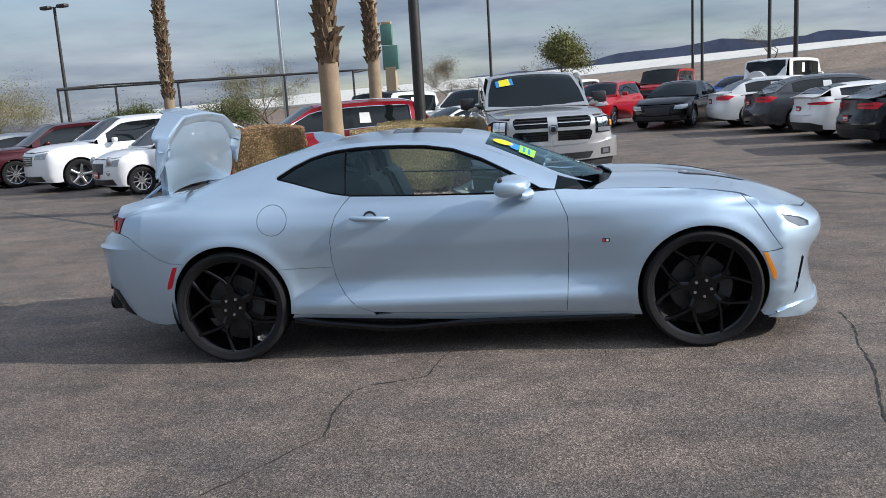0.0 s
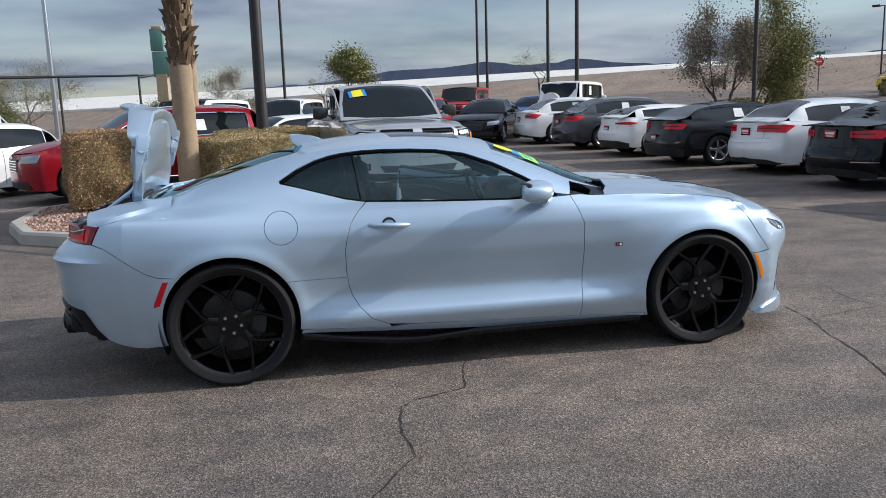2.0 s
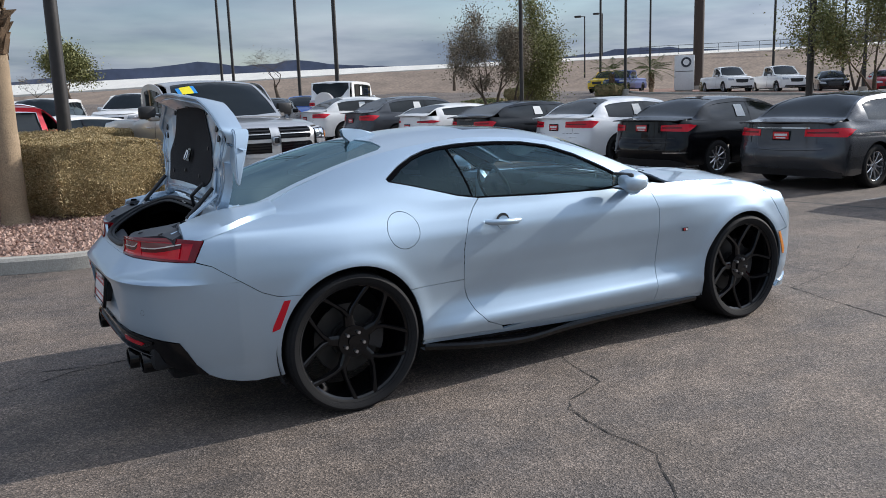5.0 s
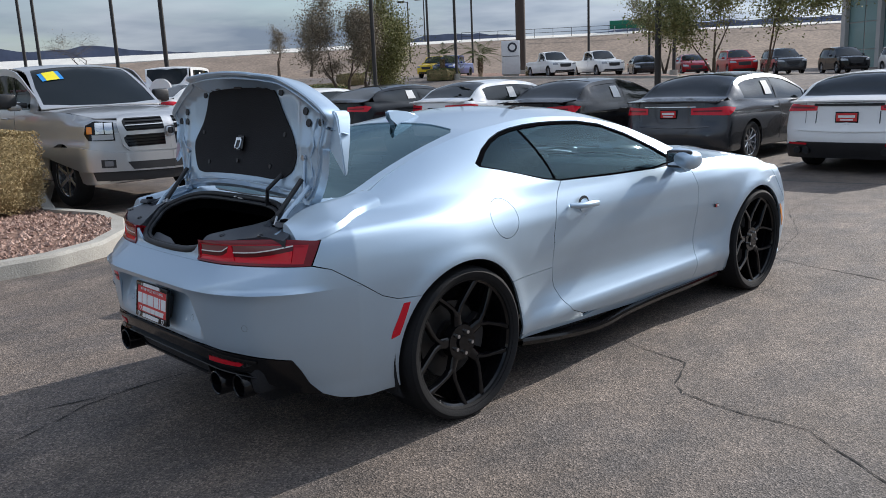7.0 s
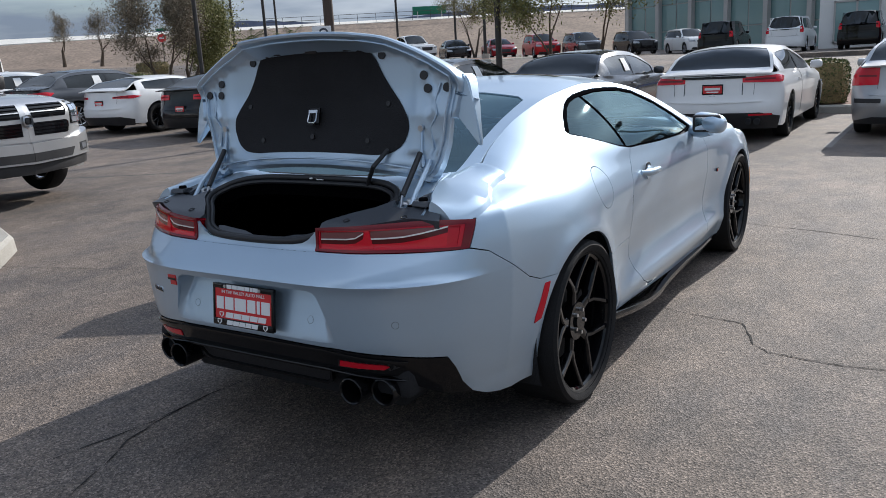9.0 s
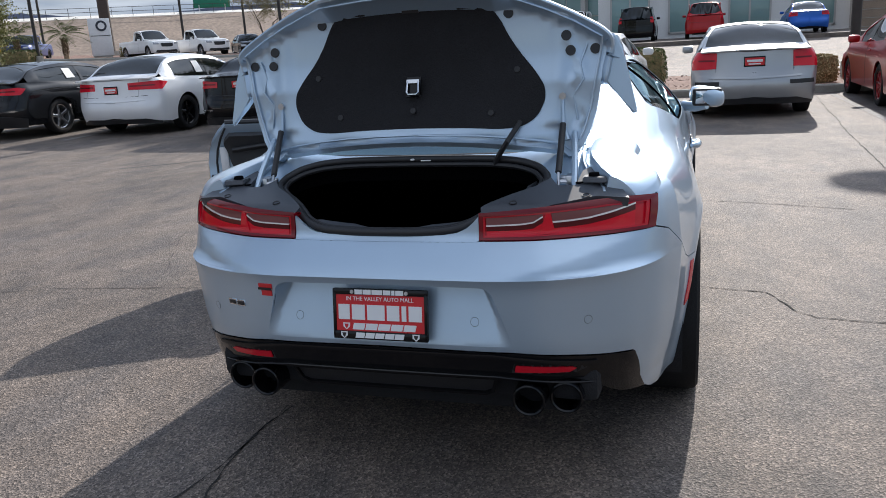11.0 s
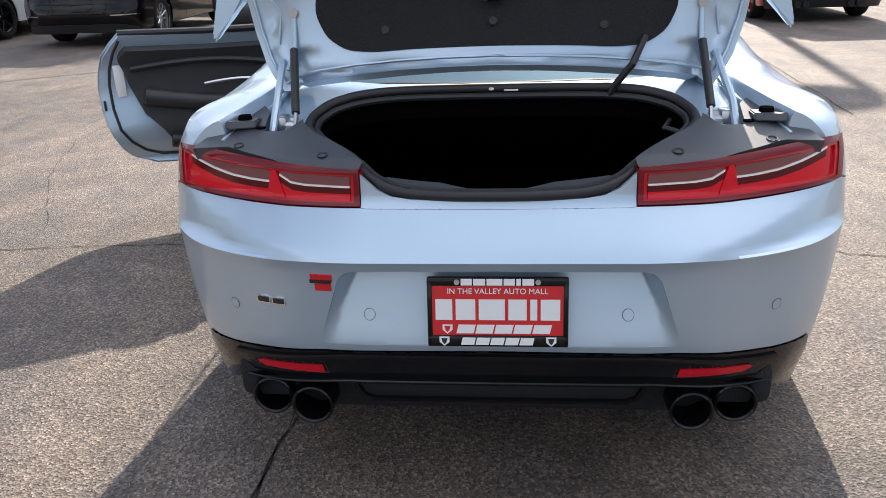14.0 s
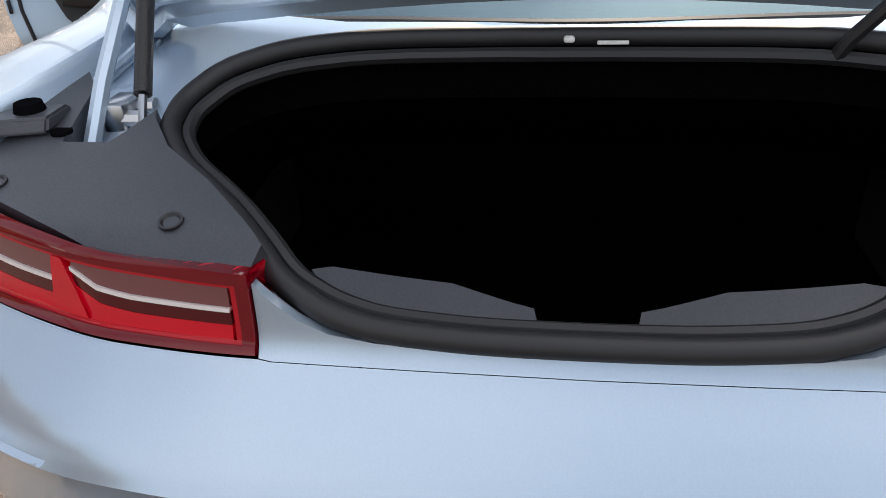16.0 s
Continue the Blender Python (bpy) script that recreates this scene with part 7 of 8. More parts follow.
part("emblem", cyl(0.36, 0.04, (0.12, -0.18, 2.10), "y", 28), mat("emblem_dark", (0.03, 0.035, 0.05), 0.3), mono)
part("emblem_disc", cyl(0.22, 0.05, (0.12, -0.195, 2.10), "y", 24), SIGN_WHITE, mono)
part("panel_line", box((1.25, 0.02, 0.04), (0, -0.175, 1.45)), POLE, mono)
tower = thing("pylon_sign", "green and white pylon sign on a tan column", "sign", at=Matrix.Translation((-20.5, 140, 0)) @ ROT(radians(-8), 4, "Z"))
part("column", box((1.8, 1.2, 9.0), (0.2, 0, 4.4)), mat("tan_paint", (0.42, 0.32, 0.20), 0.8, vary=0.1), tower)
part("lower_board", box((2.9, 0.8, 4.2), (0.3, 0, 10.6), 0.1), mat("pylon_green", (0.10, 0.22, 0.18), 0.5, vary=0.1, scale=1.0), tower)
part("upper_board", box((2.1, 0.9, 3.6), (-0.2, 0, 14.6), 0.1), bpy.data.materials["pylon_green"], tower)
part("cap", box((1.7, 0.9, 0.5), (-0.1, 0, 16.6), 0.1), bpy.data.materials["tan_paint"], tower)
gantry = thing("freeway_sign", "green freeway guide sign above the wall", "road sign", at=Matrix.Translation((*bankp(-12, 97), 6.3)) @ ROT(radians(-50), 4, "Z"))
part("board", box((4.2, 0.1, 1.0), (0, 0, 1.1), 0.02), SIGN_GREEN, gantry)
for x in (-1.5, 1.5):
    part("leg", tube([(x, 0, -0.5), (x, 0, 1.0)], 0.07, 8), STEEL, gantry)
rail = thing("freeway_railing", "thin grey railing along the freeway wall", "railing")
for k in range(46):
    s = 8 - 2.2 * k
    part("rail_post", tube([(*bankp(s, 94.8), 5.9), (*bankp(s, 94.8), 7.25)], 0.03, 4), POLE, rail)
for z in (6.8, 7.25):
    part("rail_bar", tube([(*bankp(8 - 9.9 * k, 94.8), z) for k in range(11)], 0.025, 4), POLE, rail)
fr = thing("steel_frame", "open black steel canopy frame behind the cars", "frame")
FX = [(-20.6, 36.5), (-17.6, 37.0), (-14.3, 37.5), (-8.6, 38.3), (-4.9, 38.9)]
for i, (x, y) in enumerate(FX):
    part("frame_post", tube([(x - 3.2, y, -0.1), (x - 3.2, y, 3.55 + 0.04 * i)], 0.06, 6), POLE, fr)
part("frame_beam", tube([(x - 3.2, y, 3.55 + 0.04 * i) for i, (x, y) in enumerate(FX)], 0.06, 6), POLE, fr)
part("frame_beam", tube([(x - 3.2, y + 5, 3.95) for i, (x, y) in enumerate(FX)], 0.055, 6), POLE, fr)
for x, y in (FX[0], FX[2], FX[4]):
    part("frame_beam", tube([(x - 3.2, y, 3.6), (x - 3.2, y + 5, 3.95)], 0.07, 6), POLE, fr)

# ---- parked cars ----
WHITE = paint("white_paint", (0.80, 0.80, 0.79), 0.0, 0.35)
PEARL = paint("silver_white_paint", (0.78, 0.79, 0.80), 0.12, 0.32)
SILVER = paint("silver_paint", (0.42, 0.43, 0.44), 0.6, 0.33)
SILVER_WARM = paint("warm_silver_paint", (0.53, 0.53, 0.53), 0.7, 0.32, 0.9)
GREY = paint("grey_paint", (0.07, 0.073, 0.08), 0.6, 0.24, 0.6)
DARK = paint("dark_grey_paint", (0.012, 0.013, 0.015), 0.4, 0.2, 0.45)
BLACK = paint("black_paint", (0.003, 0.003, 0.004), 0.0, 0.15, 0.35)
RED = paint("red_paint", (0.42, 0.008, 0.012), 0.25, 0.3)
CRIMSON = paint("crimson_paint", (0.30, 0.008, 0.018), 0.3, 0.3)
MAROON = paint("maroon_paint", (0.06, 0.008, 0.012), 0.3, 0.3)
DEEP_BLUE = paint("deep_blue_paint", (0.01, 0.03, 0.16), 0.3, 0.3)
SKY_BLUE = paint("bright_blue_paint", (0.015, 0.12, 0.50), 0.3, 0.3)
YELLOW = paint("yellow_paint", (0.75, 0.50, 0.02), 0.1, 0.35)
CAB_DARK = mat("dark_cabin", (0.02, 0.02, 0.022), 0.8)
GLASS_CAR = mat("parked_car_glass", (0.008, 0.011, 0.012), 0.03, 0.0, 0.0, spec=0.38)
LAMP_OFF = mat("clear_lamp", (0.35, 0.36, 0.38), 0.1, 0.5, 1.0)


def plan_for(xb, xf, w, bow_r=0.10, bow_f=0.12, corner=0.30):
    h = w / 2
    return [(xb, 0), (xb + 0.01, h * 0.35), (xb + 0.35 * bow_r, h * 0.60), (xb + bow_r, h * 0.78), (xb + bow_r + corner * 0.4, h * 0.90), (xb + bow_r + corner, h * 0.965), (xb + bow_r + 2.2 * corner, h),
            (0, h * 0.985), (xf - bow_f - 2.2 * corner, h), (xf - bow_f - corner, h * 0.965), (xf - bow_f - corner * 0.4, h * 0.88), (xf - bow_f, h * 0.76), (xf - 0.35 * bow_f, h * 0.55), (xf - 0.01, h * 0.3), (xf, 0)]


def auto(name, label, colour, at, turn, L=4.8, W=1.85, H=1.45, wb=2.75, fo=0.95, belt=0.94, hood=0.96, nose=0.72, deck=1.02, glass=(-0.47, -1.28, -0.40, 0.42), r=0.33, rim=0.23, clear=0.20,
         rims=None, spokes=10, tail=None, bar=None, plate=True, roofmat=None, sheet=True, group="parked cars", face="bars", lower=None, tailh=0.0, step=0.11, category="car", wide=0.66, z0=None, style="spoke", box_rear=False, bright=False):
    """A parked car. glass: windscreen base and top counted from the front axle, rear screen top and base counted from the rear axle (forward positive / rearward positive).
    at: middle of the wheelbase on the ground; turn: heading in degrees from east."""
    xf = wb / 2 + fo
    xb = xf - L
    ax, bx = wb / 2, -wb / 2
    xc, xt, xr, xg = ax + glass[0], ax + glass[1], bx - glass[2], bx - glass[3]
    h = W / 2
    yb, yr = h * 0.925, h * wide
    zd = deck
    sh = Shell(
        plan=plan_for(xb, xf, W, 0.06 if box_rear else 0.12, 0.14, 0.16 if box_rear else 0.30),
        low=([xb + 0.3, bx, 0, ax, xf - 0.35], [0.10, clear, clear + 0.10, 0.42, 0.55, 0.68, 0.80, 0.90, 1.0, 1.1, 1.2],
             [[h * k for k in (0.92, 0.955, 0.975, 0.985, 0.995, 1.0, 0.99, 0.965, 0.955, 0.95, 0.945)]] * 5),
        belt=[(xb + 0.05, zd - 0.05, yb * 0.93), (xb + 0.45, zd - 0.02, yb * 0.97), (bx, max(belt + 0.03, min(zd, belt + 0.05)), yb), (0, belt, yb), (xc, belt - 0.01, yb * 0.98), ((xc + xf) / 2, hood - 0.07, yb * 0.95), (xf - 0.30, nose + 0.04, yb * 0.88)],
        rail=sorted([(xb + 0.05, zd - 0.03, yb * 0.92), (xg - 0.04, zd + 0.01, yb * 0.90), ((xg + xr) / 2, (zd + H) / 2 + 0.03, (yr + yb * 0.9) / 2), (xr + 0.05, H - 0.085, yr), ((xr + xt) / 2, H - 0.05, yr * 1.03), (xt - 0.05, H - 0.10, yr), ((xt + xc) / 2, (H + hood) / 2 - 0.04, (yr + yb) / 2), (xc + 0.02, hood - 0.02, yb * 0.97)]),
        crown=sorted([(xb + 0.02, zd - 0.02 + tailh), (xg - 0.10, zd + 0.02), (xg, zd + 0.05), (xr, H - 0.03), ((xr + xt) / 2, H), (xt, H - 0.04), ((xt + xc) / 2, (H - 0.02 + hood) / 2 + 0.035), (xc + 0.04, hood)]),
        rear=[(0.1, 0.12), (clear, 0.10), (0.35, 0.03), (0.48, 0.0), (0.60, 0.015), (0.66, 0.05), (zd - 0.12, 0.09), (zd, 0.10), (zd + 0.2, 0.13)] if not box_rear else [(0.1, 0.1), (clear, 0.06), (0.45, 0.0), (0.65, 0.01), (0.7, 0.04), (zd, 0.06), (zd + 0.2, 0.10)],
        front=[(0.1, 0.16), (clear, 0.06), (0.3, 0.02), (0.45, 0.0), (nose - 0.1, 0.01), (nose, 0.06), (nose + 0.1, 0.22), (nose + 0.3, 0.5)],
        ends=(xb + 0.42, xf - 0.42))
    g = float(gz(*at)) if z0 is None else z0
    car = thing(name, label, category, group, at=Matrix.Translation((at[0], at[1], g)) @ ROT(radians(turn), 4, "Z"))
    ar = r + 0.045
    uc, uf = float(sh.U[0]), float(sh.U[-1])

    def arch(c):
        a = math.degrees(math.asin((clear + 0.04 - r) / ar))
        return arc(c, r, ar, 180 - a, a, 16)

    low = [(uc, clear + 0.12), (xb + 0.55, clear + 0.02)] + arch(bx) + arch(ax) + [(xf - 0.45, clear + 0.02), (uf, clear + 0.06)]
    top = [(uf, nose)] + [(u, float(np.interp(np.interp(u, sh.U, sh.x), [xc, (xc + xf) / 2, xf - 0.30, xf], [float(sh.zb(xc)), hood - 0.07, nose + 0.04, nose - 0.01]))) if u > xc + 0.05 else (u, float(sh.zb(u))) for u in np.linspace(uf - 0.3, xb + 0.5, 26)] + [(uc, zd - 0.05)]
    ms = both("body", low + top, sh, step=step, depth=0.02)
    part("body", merged("body", ms), colour, car)
    if lower is not None:
        ms = both("low", [(uc, clear + 0.02), (sh.u_at(h * 0.93), clear), (sh.u_at(h * 0.93), lower - 0.06), (sh.u_at(h * 0.7), lower), (uc, lower)], sh, step=0.12, lift=0.008, depth=0.02)
        part("rear_valance", merged("low", ms), BLACK_PLASTIC, car)
    # canopy
    sw = [(xt + 0.02, 0), (xt + 0.01, yr * 0.6), (xt - 0.02, yr * 0.90), ((xt + xc) / 2, (yr + yb) / 2 * 0.94), (xc - 0.06, yb * 0.90), (xc + 0.0, yb * 0.5), (xc + 0.02, 0)]
    rw_ = [(xr - 0.02, 0), (xr - 0.01, yr * 0.6), (xr + 0.02, yr * 0.90), ((xr + xg) / 2, (yr + yb * 0.92) / 2 * 0.93), (xg + 0.04, yb * 0.84), (xg + 0.0, yb * 0.5), (xg - 0.01, 0)]
    full = lambda q: q + [(x, -y) for x, y in q[::-1][1:-1]]
    edge = [(x, float(sh.yr(x))) for x in np.linspace(xc, xb + 0.10, 26)]
    rf = [(xc + 0.03, 0), (xc + 0.02, yb * 0.5)] + edge + [(xb + 0.085, yb * 0.5), (xb + 0.08, 0)]
    part("roof", skin("roof", *fill(full(rf), [full(sw), full(rw_)], step), sh.top(), 0.02), roofmat or colour, car)
    part("windscreen", skin("ws", *fill(full(sw), step=step * 1.5), sh.top(sink=0.006), 0), GLASS_CAR, car)
    part("rear_window", skin("rw", *fill(full(rw_), step=step * 1.5), sh.top(sink=0.006), 0), GLASS_CAR, car)
    # flanks above the belt, with the side glass
    def upz(x, k):
        return float(sh.zb(x)) + (float(sh.zr(x)) - float(sh.zb(x))) * k
    xs_ = np.linspace(xc - 0.10, xb + 0.48, 26)
    ring = [(x, float(sh.zb(x)) - 0.01) for x in xs_] + [(x, float(sh.zr(x))) for x in xs_[::-1]]
    xi = np.linspace(xc - 0.32, xg + 0.42, 14)
    win = [(x, float(sh.zb(x)) + 0.02) for x in xi] + [(x, max(upz(x, 0.84), float(sh.zb(x)) + 0.035)) for x in xi[::-1]]
    for m in both("pillar", ring, sh, [win], step, depth=0.02):
        part("pillar", m, colour, car)
    for m in both("glass", inset(win, -0.004), sh, step=step * 1.5, sink=0.008, depth=0):
        part("side_window", m, GLASS_CAR, car)
    xm = (xi[0] + xi[-1]) / 2 + 0.05
    for m in both("bp", [(xm - 0.04, upz(xm, 0.02)), (xm + 0.04, upz(xm, 0.02)), (xm + 0.02, upz(xm, 0.86)), (xm - 0.04, upz(xm, 0.86))], sh, step=0.2, lift=-0.003, depth=0.004):
        part("door_pillar", m, BLACK_GLOSS, car)
    for m in both("gap", [(xm - 0.004, clear + 0.1), (xm + 0.006, clear + 0.1), (xm + 0.006, float(sh.zb(xm))), (xm - 0.004, float(sh.zb(xm)))], sh, step=0.1, lift=0.002, depth=0.002):
        part("door_gap", m, BLACK_PLASTIC, car)
    if bright:
        for sgn in (1, -1):
            line = sh.flank(np.array([u for u, _ in win]), np.array([v for _, v in win]))
            part("window_line", tube([(p[0], sgn * (p[1] + 0.004), p[2]) for p in line], 0.013, 6, True), CHROME, car, "chrome window line")
            rail = [(x, float(sh.yr(x)) * 0.93, float(sh.zr(x))) for x in np.linspace(xt - 0.12, xr + 0.10, 9)]
            part("roof_rail", tube([(x, sgn * y, z + (0.055 if 0 < i < 8 else 0.02)) for i, (x, y, z) in enumerate(rail)], 0.016, 6), RIM_SILVER, car, "bright roof rail")
            sill = sh.flank(np.linspace(bx + ar + 0.05, ax - ar - 0.05, 8), np.full(8, clear + 0.14))
            part("sill_trim", tube([(p[0], sgn * (p[1] + 0.006), p[2]) for p in sill], 0.016, 6), CHROME, car)
            part("handle_trim", tube([(xm - 0.30, sgn * (h + 0.004), belt - 0.10), (xm - 0.12, sgn * (h + 0.004), belt - 0.11)], 0.016, 6), CHROME, car)
        for m in both("low", [(bx + ar, clear + 0.01), (ax - ar, clear + 0.01), (ax - ar, clear + 0.11), (bx + ar, clear + 0.11)], sh, step=0.12, lift=0.006, depth=0.02):
            part("sill_cladding", m, BLACK_PLASTIC, car)
    if sheet:
        x0 = xm - 0.42
        for m in both("paper", [(x0, upz(x0, 0.2)), (x0 + 0.24, upz(x0, 0.2)), (x0 + 0.22, upz(x0, 0.72)), (x0 + 0.02, upz(x0, 0.72))], sh, step=0.2, lift=0.004, depth=0)[0 if bright else 1:]:
            part("window_sheet", m, PAPER, car, "white paper sheet")
    for sgn in (1, -1):
        part("door_handle", tube([(xm - 0.30, sgn * h * 0.985, belt - 0.10), (xm - 0.12, sgn * h * 0.985, belt - 0.11)], 0.014, 6), colour, car)
        mr = box((0.12, 0.19, 0.13), (xc - 0.45, sgn * (h + 0.06), belt + 0.07), 0.04)
        part("mirror", mr, colour, car)
        for cx in (ax, bx):
            wheel(car, cx, sgn * (h - 0.125), r, sgn, r, rim, 0.21, spokes, rims or RIM_SILVER, 9.0 + 20 * (cx > 0), style, low=True)
    # bonnet
    zc_ = pchip([xc - 0.1, xc + 0.05, (xc + xf) / 2, xf - 0.25, xf], [hood, hood, hood - 0.03, nose + 0.10, nose - 0.02])

    def bon(x, y):
        ye = np.interp(x, [xc, (xc + xf) / 2, xf - 0.30, xf], [yb * 0.97, yb * 0.95, yb * 0.88, yb * 0.6])
        ze = np.interp(x, [xc, (xc + xf) / 2, xf - 0.30, xf], [float(sh.zb(xc)), hood - 0.07, nose + 0.04, nose - 0.06])
        return ze + (zc_(x) - ze) * (1 - np.minimum(1.2, np.abs(y) / ye) ** 2.6)

    hb = [(xc, 0), (xc - 0.02, yb * 0.5), (xc - 0.06, yb * 0.97), ((xc + xf) / 2, yb * 0.95), (xf - 0.30, yb * 0.88), (xf - 0.12, yb * 0.5), (xf - 0.07, 0)]
    part("bonnet", skin("bonnet", *fill(full(hb), step=step), sh.top(bon), 0.02), colour, car)
    # ends
    ua_ = lambda y: sh.u_at(y)
    uf_ = lambda y: sh.u_at(y, False)
    tl = tail or [(0.45, 0.93, zd - 0.24, zd - 0.10)]
    for y0, y1, za, zb_ in tl:
        for m in both("tl", [(ua_(h * y0), za + 0.01), (ua_(h * y1 * 0.98), za - 0.005), (ua_(min(h * 0.985, h * y1 + 0.02)), zb_ - 0.03), (ua_(h * y1 * 0.97), zb_), (ua_(h * y0), zb_ - 0.02)], sh, step=0.08, lift=0.008, depth=0.02):
            part("tail_lamp", m, LENS_BRIGHT, car, "red tail lamp")
        for m in both("tl", [(ua_(h * (y0 + 0.04)), (za + zb_) / 2 - 0.012), (ua_(h * (y1 - 0.06)), (za + zb_) / 2 - 0.012), (ua_(h * (y1 - 0.06)), (za + zb_) / 2 + 0.012), (ua_(h * (y0 + 0.04)), (za + zb_) / 2 + 0.012)], sh, step=0.08, lift=0.012, depth=0.01):
            part("lamp_strip", m, LENS_DEEP, car)
    # shut lines of the boot lid and bumper
    zg = zd - 0.36
    for q in both("gap", [(uc, zg), (ua_(h * 0.80), zg + 0.02), (ua_(h * 0.80), zg + 0.029), (uc, zg + 0.009)], sh, step=0.12, lift=0.002, depth=0.003):
        part("bumper_gap", q, BLACK_PLASTIC, car)
    for q in both("gap", [(ua_(h * 0.62), zg + 0.02), (ua_(h * 0.62) + 0.005, zg + 0.02), (ua_(h * 0.66) + 0.005, zd - 0.02), (ua_(h * 0.66), zd - 0.02)], sh, step=0.12, lift=0.002, depth=0.003):
        part("boot_gap", q, BLACK_PLASTIC, car)
    if lower is not None:
        for q in both("fin", [(uc, zg - 0.06), (ua_(h * 0.75), zg - 0.045), (ua_(h * 0.72), zg - 0.065), (uc, zg - 0.085)], sh, step=0.12, lift=0.012, depth=0.02):
            part("bumper_crease", q, colour, car)
    if bar:
        ms = both("bar", [(uc, bar[0]), (ua_(h * 0.5), bar[0]), (ua_(h * 0.5), bar[1]), (uc, bar[1])], sh, step=0.1, lift=0.010, depth=0.012)
        part("tail_strip", merged("bar", ms), bar[2], car)
    if plate:
        zp = plate if not isinstance(plate, bool) else zd - 0.18
        px = float(sh.flank(np.array([uc]), np.array([zp]))[0][0])
        pl = part("dealer_plate", box((0.014, 0.30, 0.15), (px - 0.008, 0, zp), 0.004), BLACK_GLOSS, car, "red dealer plate in a black frame")
        part("plate_face", box((0.006, 0.27, 0.11), (px - 0.016, 0, zp)), SIGN_RED, pl)
        part("plate_bar", box((0.004, 0.22, 0.035), (px - 0.020, 0, zp + 0.01)), SIGN_WHITE, pl)
        part("plate_bar", box((0.004, 0.17, 0.018), (px - 0.020, 0, zp - 0.035)), SIGN_WHITE, pl)
    for m in both("hl", [(uf_(h * 0.90) , nose - 0.14), (uf_(h * 0.55), nose - 0.15), (uf_(h * 0.60), nose - 0.04), (uf_(h * 0.93), nose - 0.0)], sh, step=0.08, lift=0.008, depth=0.02):
        part("headlamp", m, LAMP_OFF, car, "clear headlamp")
    gr = [(uf, nose - 0.08), (uf_(h * 0.45), nose - 0.08), (uf_(h * 0.40), nose - 0.30), (uf, nose - 0.32)]
    part("grille", merged("gr", both("gr", gr, sh, step=0.1, lift=0.006, depth=0.02)), BLACK_PLASTIC, car)
    if face == "chrome":
        for k in range(5):
            z = nose - 0.11 - 0.045 * k
            part("grille_bar", merged("gb", both("gb", [(uf, z), (uf_(h * 0.43), z), (uf_(h * 0.43), z - 0.014), (uf, z - 0.014)], sh, step=0.1, lift=0.016, depth=0.01)), CHROME, car)
    lo = [(uf, clear + 0.06), (uf_(h * 0.8), clear + 0.06), (uf_(h * 0.72), clear + 0.19), (uf, clear + 0.17)]
    part("lower_grille", merged("lo", both("lo", lo, sh, step=0.1, lift=0.006, depth=0.02)), BLACK_PLASTIC, car)
    part("underbody", join([box((L - 0.7, W * 0.62, 0.12), ((xf + xb) / 2, 0, clear + 0.06), 0.02), box((wb - 2 * ar, W * 0.9, 0.08), (0, 0, clear + 0.06)), box((xc - xg, W * 0.8, 0.25), ((xc + xg) / 2, 0, belt - 0.28), 0.05)]), CAB_DARK, car)
    for sgn in (1, -1):
        part("seat", join([box((0.14, 0.45, 0.62), (-0.15, sgn * 0.36, belt - 0.08), 0.05), box((0.10, 0.26, 0.18), (-0.18, sgn * 0.36, min(H - 0.22, belt + 0.28)), 0.04)]), LEATHER, car)
    return car, sh, (xb, xf, uc, uf, h)


def dashes(car, sh, y0, y1, za, zb_, m, nm, lift=0.012):
    for q in both("x", [(sh.u_at(y0), za), (sh.u_at(y1), za), (sh.u_at(y1), zb_), (sh.u_at(y0), zb_)], sh, step=0.1, lift=lift, depth=0.02):
        part(nm, q, m, car)


def rear_at(x, L, wb, fo):
    """Middle of the wheelbase for a car whose tail is at x and which faces east."""
    return x + L - wb / 2 - fo


ROW = "cars parked in the east row"
c, s, q = auto("sedan", "silver four-door sedan parked nose to the planting bed", SILVER, (rear_at(8.35, 4.65, 2.7, 0.92), -1.82), 0, 4.65, 1.80, 1.42, 2.70, 0.92, 0.92, 0.95, 0.70, 1.03, (-0.5, -1.35, -0.10, 0.62), rims=RIM_SILVER, tail=[(0.62, 0.96, 0.74, 1.0)], group=ROW, plate=0.84, lower=0.30, sheet=False)
dashes(c, s, q[4] * 0.55, q[4] * 0.9, 0.50, 0.56, BLACK_PLASTIC, "bumper_vent")
c, s, q = auto("sedan", "red sport sedan with red wheels and boot spoiler", RED, (rear_at(8.7, 4.6, 2.65, 0.95), -4.62), 0, 4.6, 1.80, 1.475, 2.65, 0.95, 0.95, 1.0, 0.74, 1.06, (-0.45, -1.20, -0.30, 0.38), rims=RIM_RED, tail=[(0.66, 0.97, 0.80, 1.0)], group=ROW, plate=0.86, lower=0.40, sheet=False)
part("boot_spoiler", box((0.16, 1.30, 0.03), (q[0] + 0.16, 0, 1.13), 0.012), RED, c)
part("roof_antenna", prism([(-0.9, 1.44), (-0.72, 1.47), (-0.86, 1.53)], -0.02, 0.02, lambda u, v, d: (u, d, v)), RED, c)
for y in (0.32, 0.44, -0.32, -0.44):
    tip = part("exhaust_tip", cyl(0.045, 0.12, (q[0] + 0.06, y, 0.27), "x", 18), DISC, c)
    # the tip is solid; a black disc on its end paints the hollow's darkness
    part("exhaust_bore", cyl(0.037, 0.01, (q[0] - 0.002, y, 0.27), "x", 18), FELT, tip)
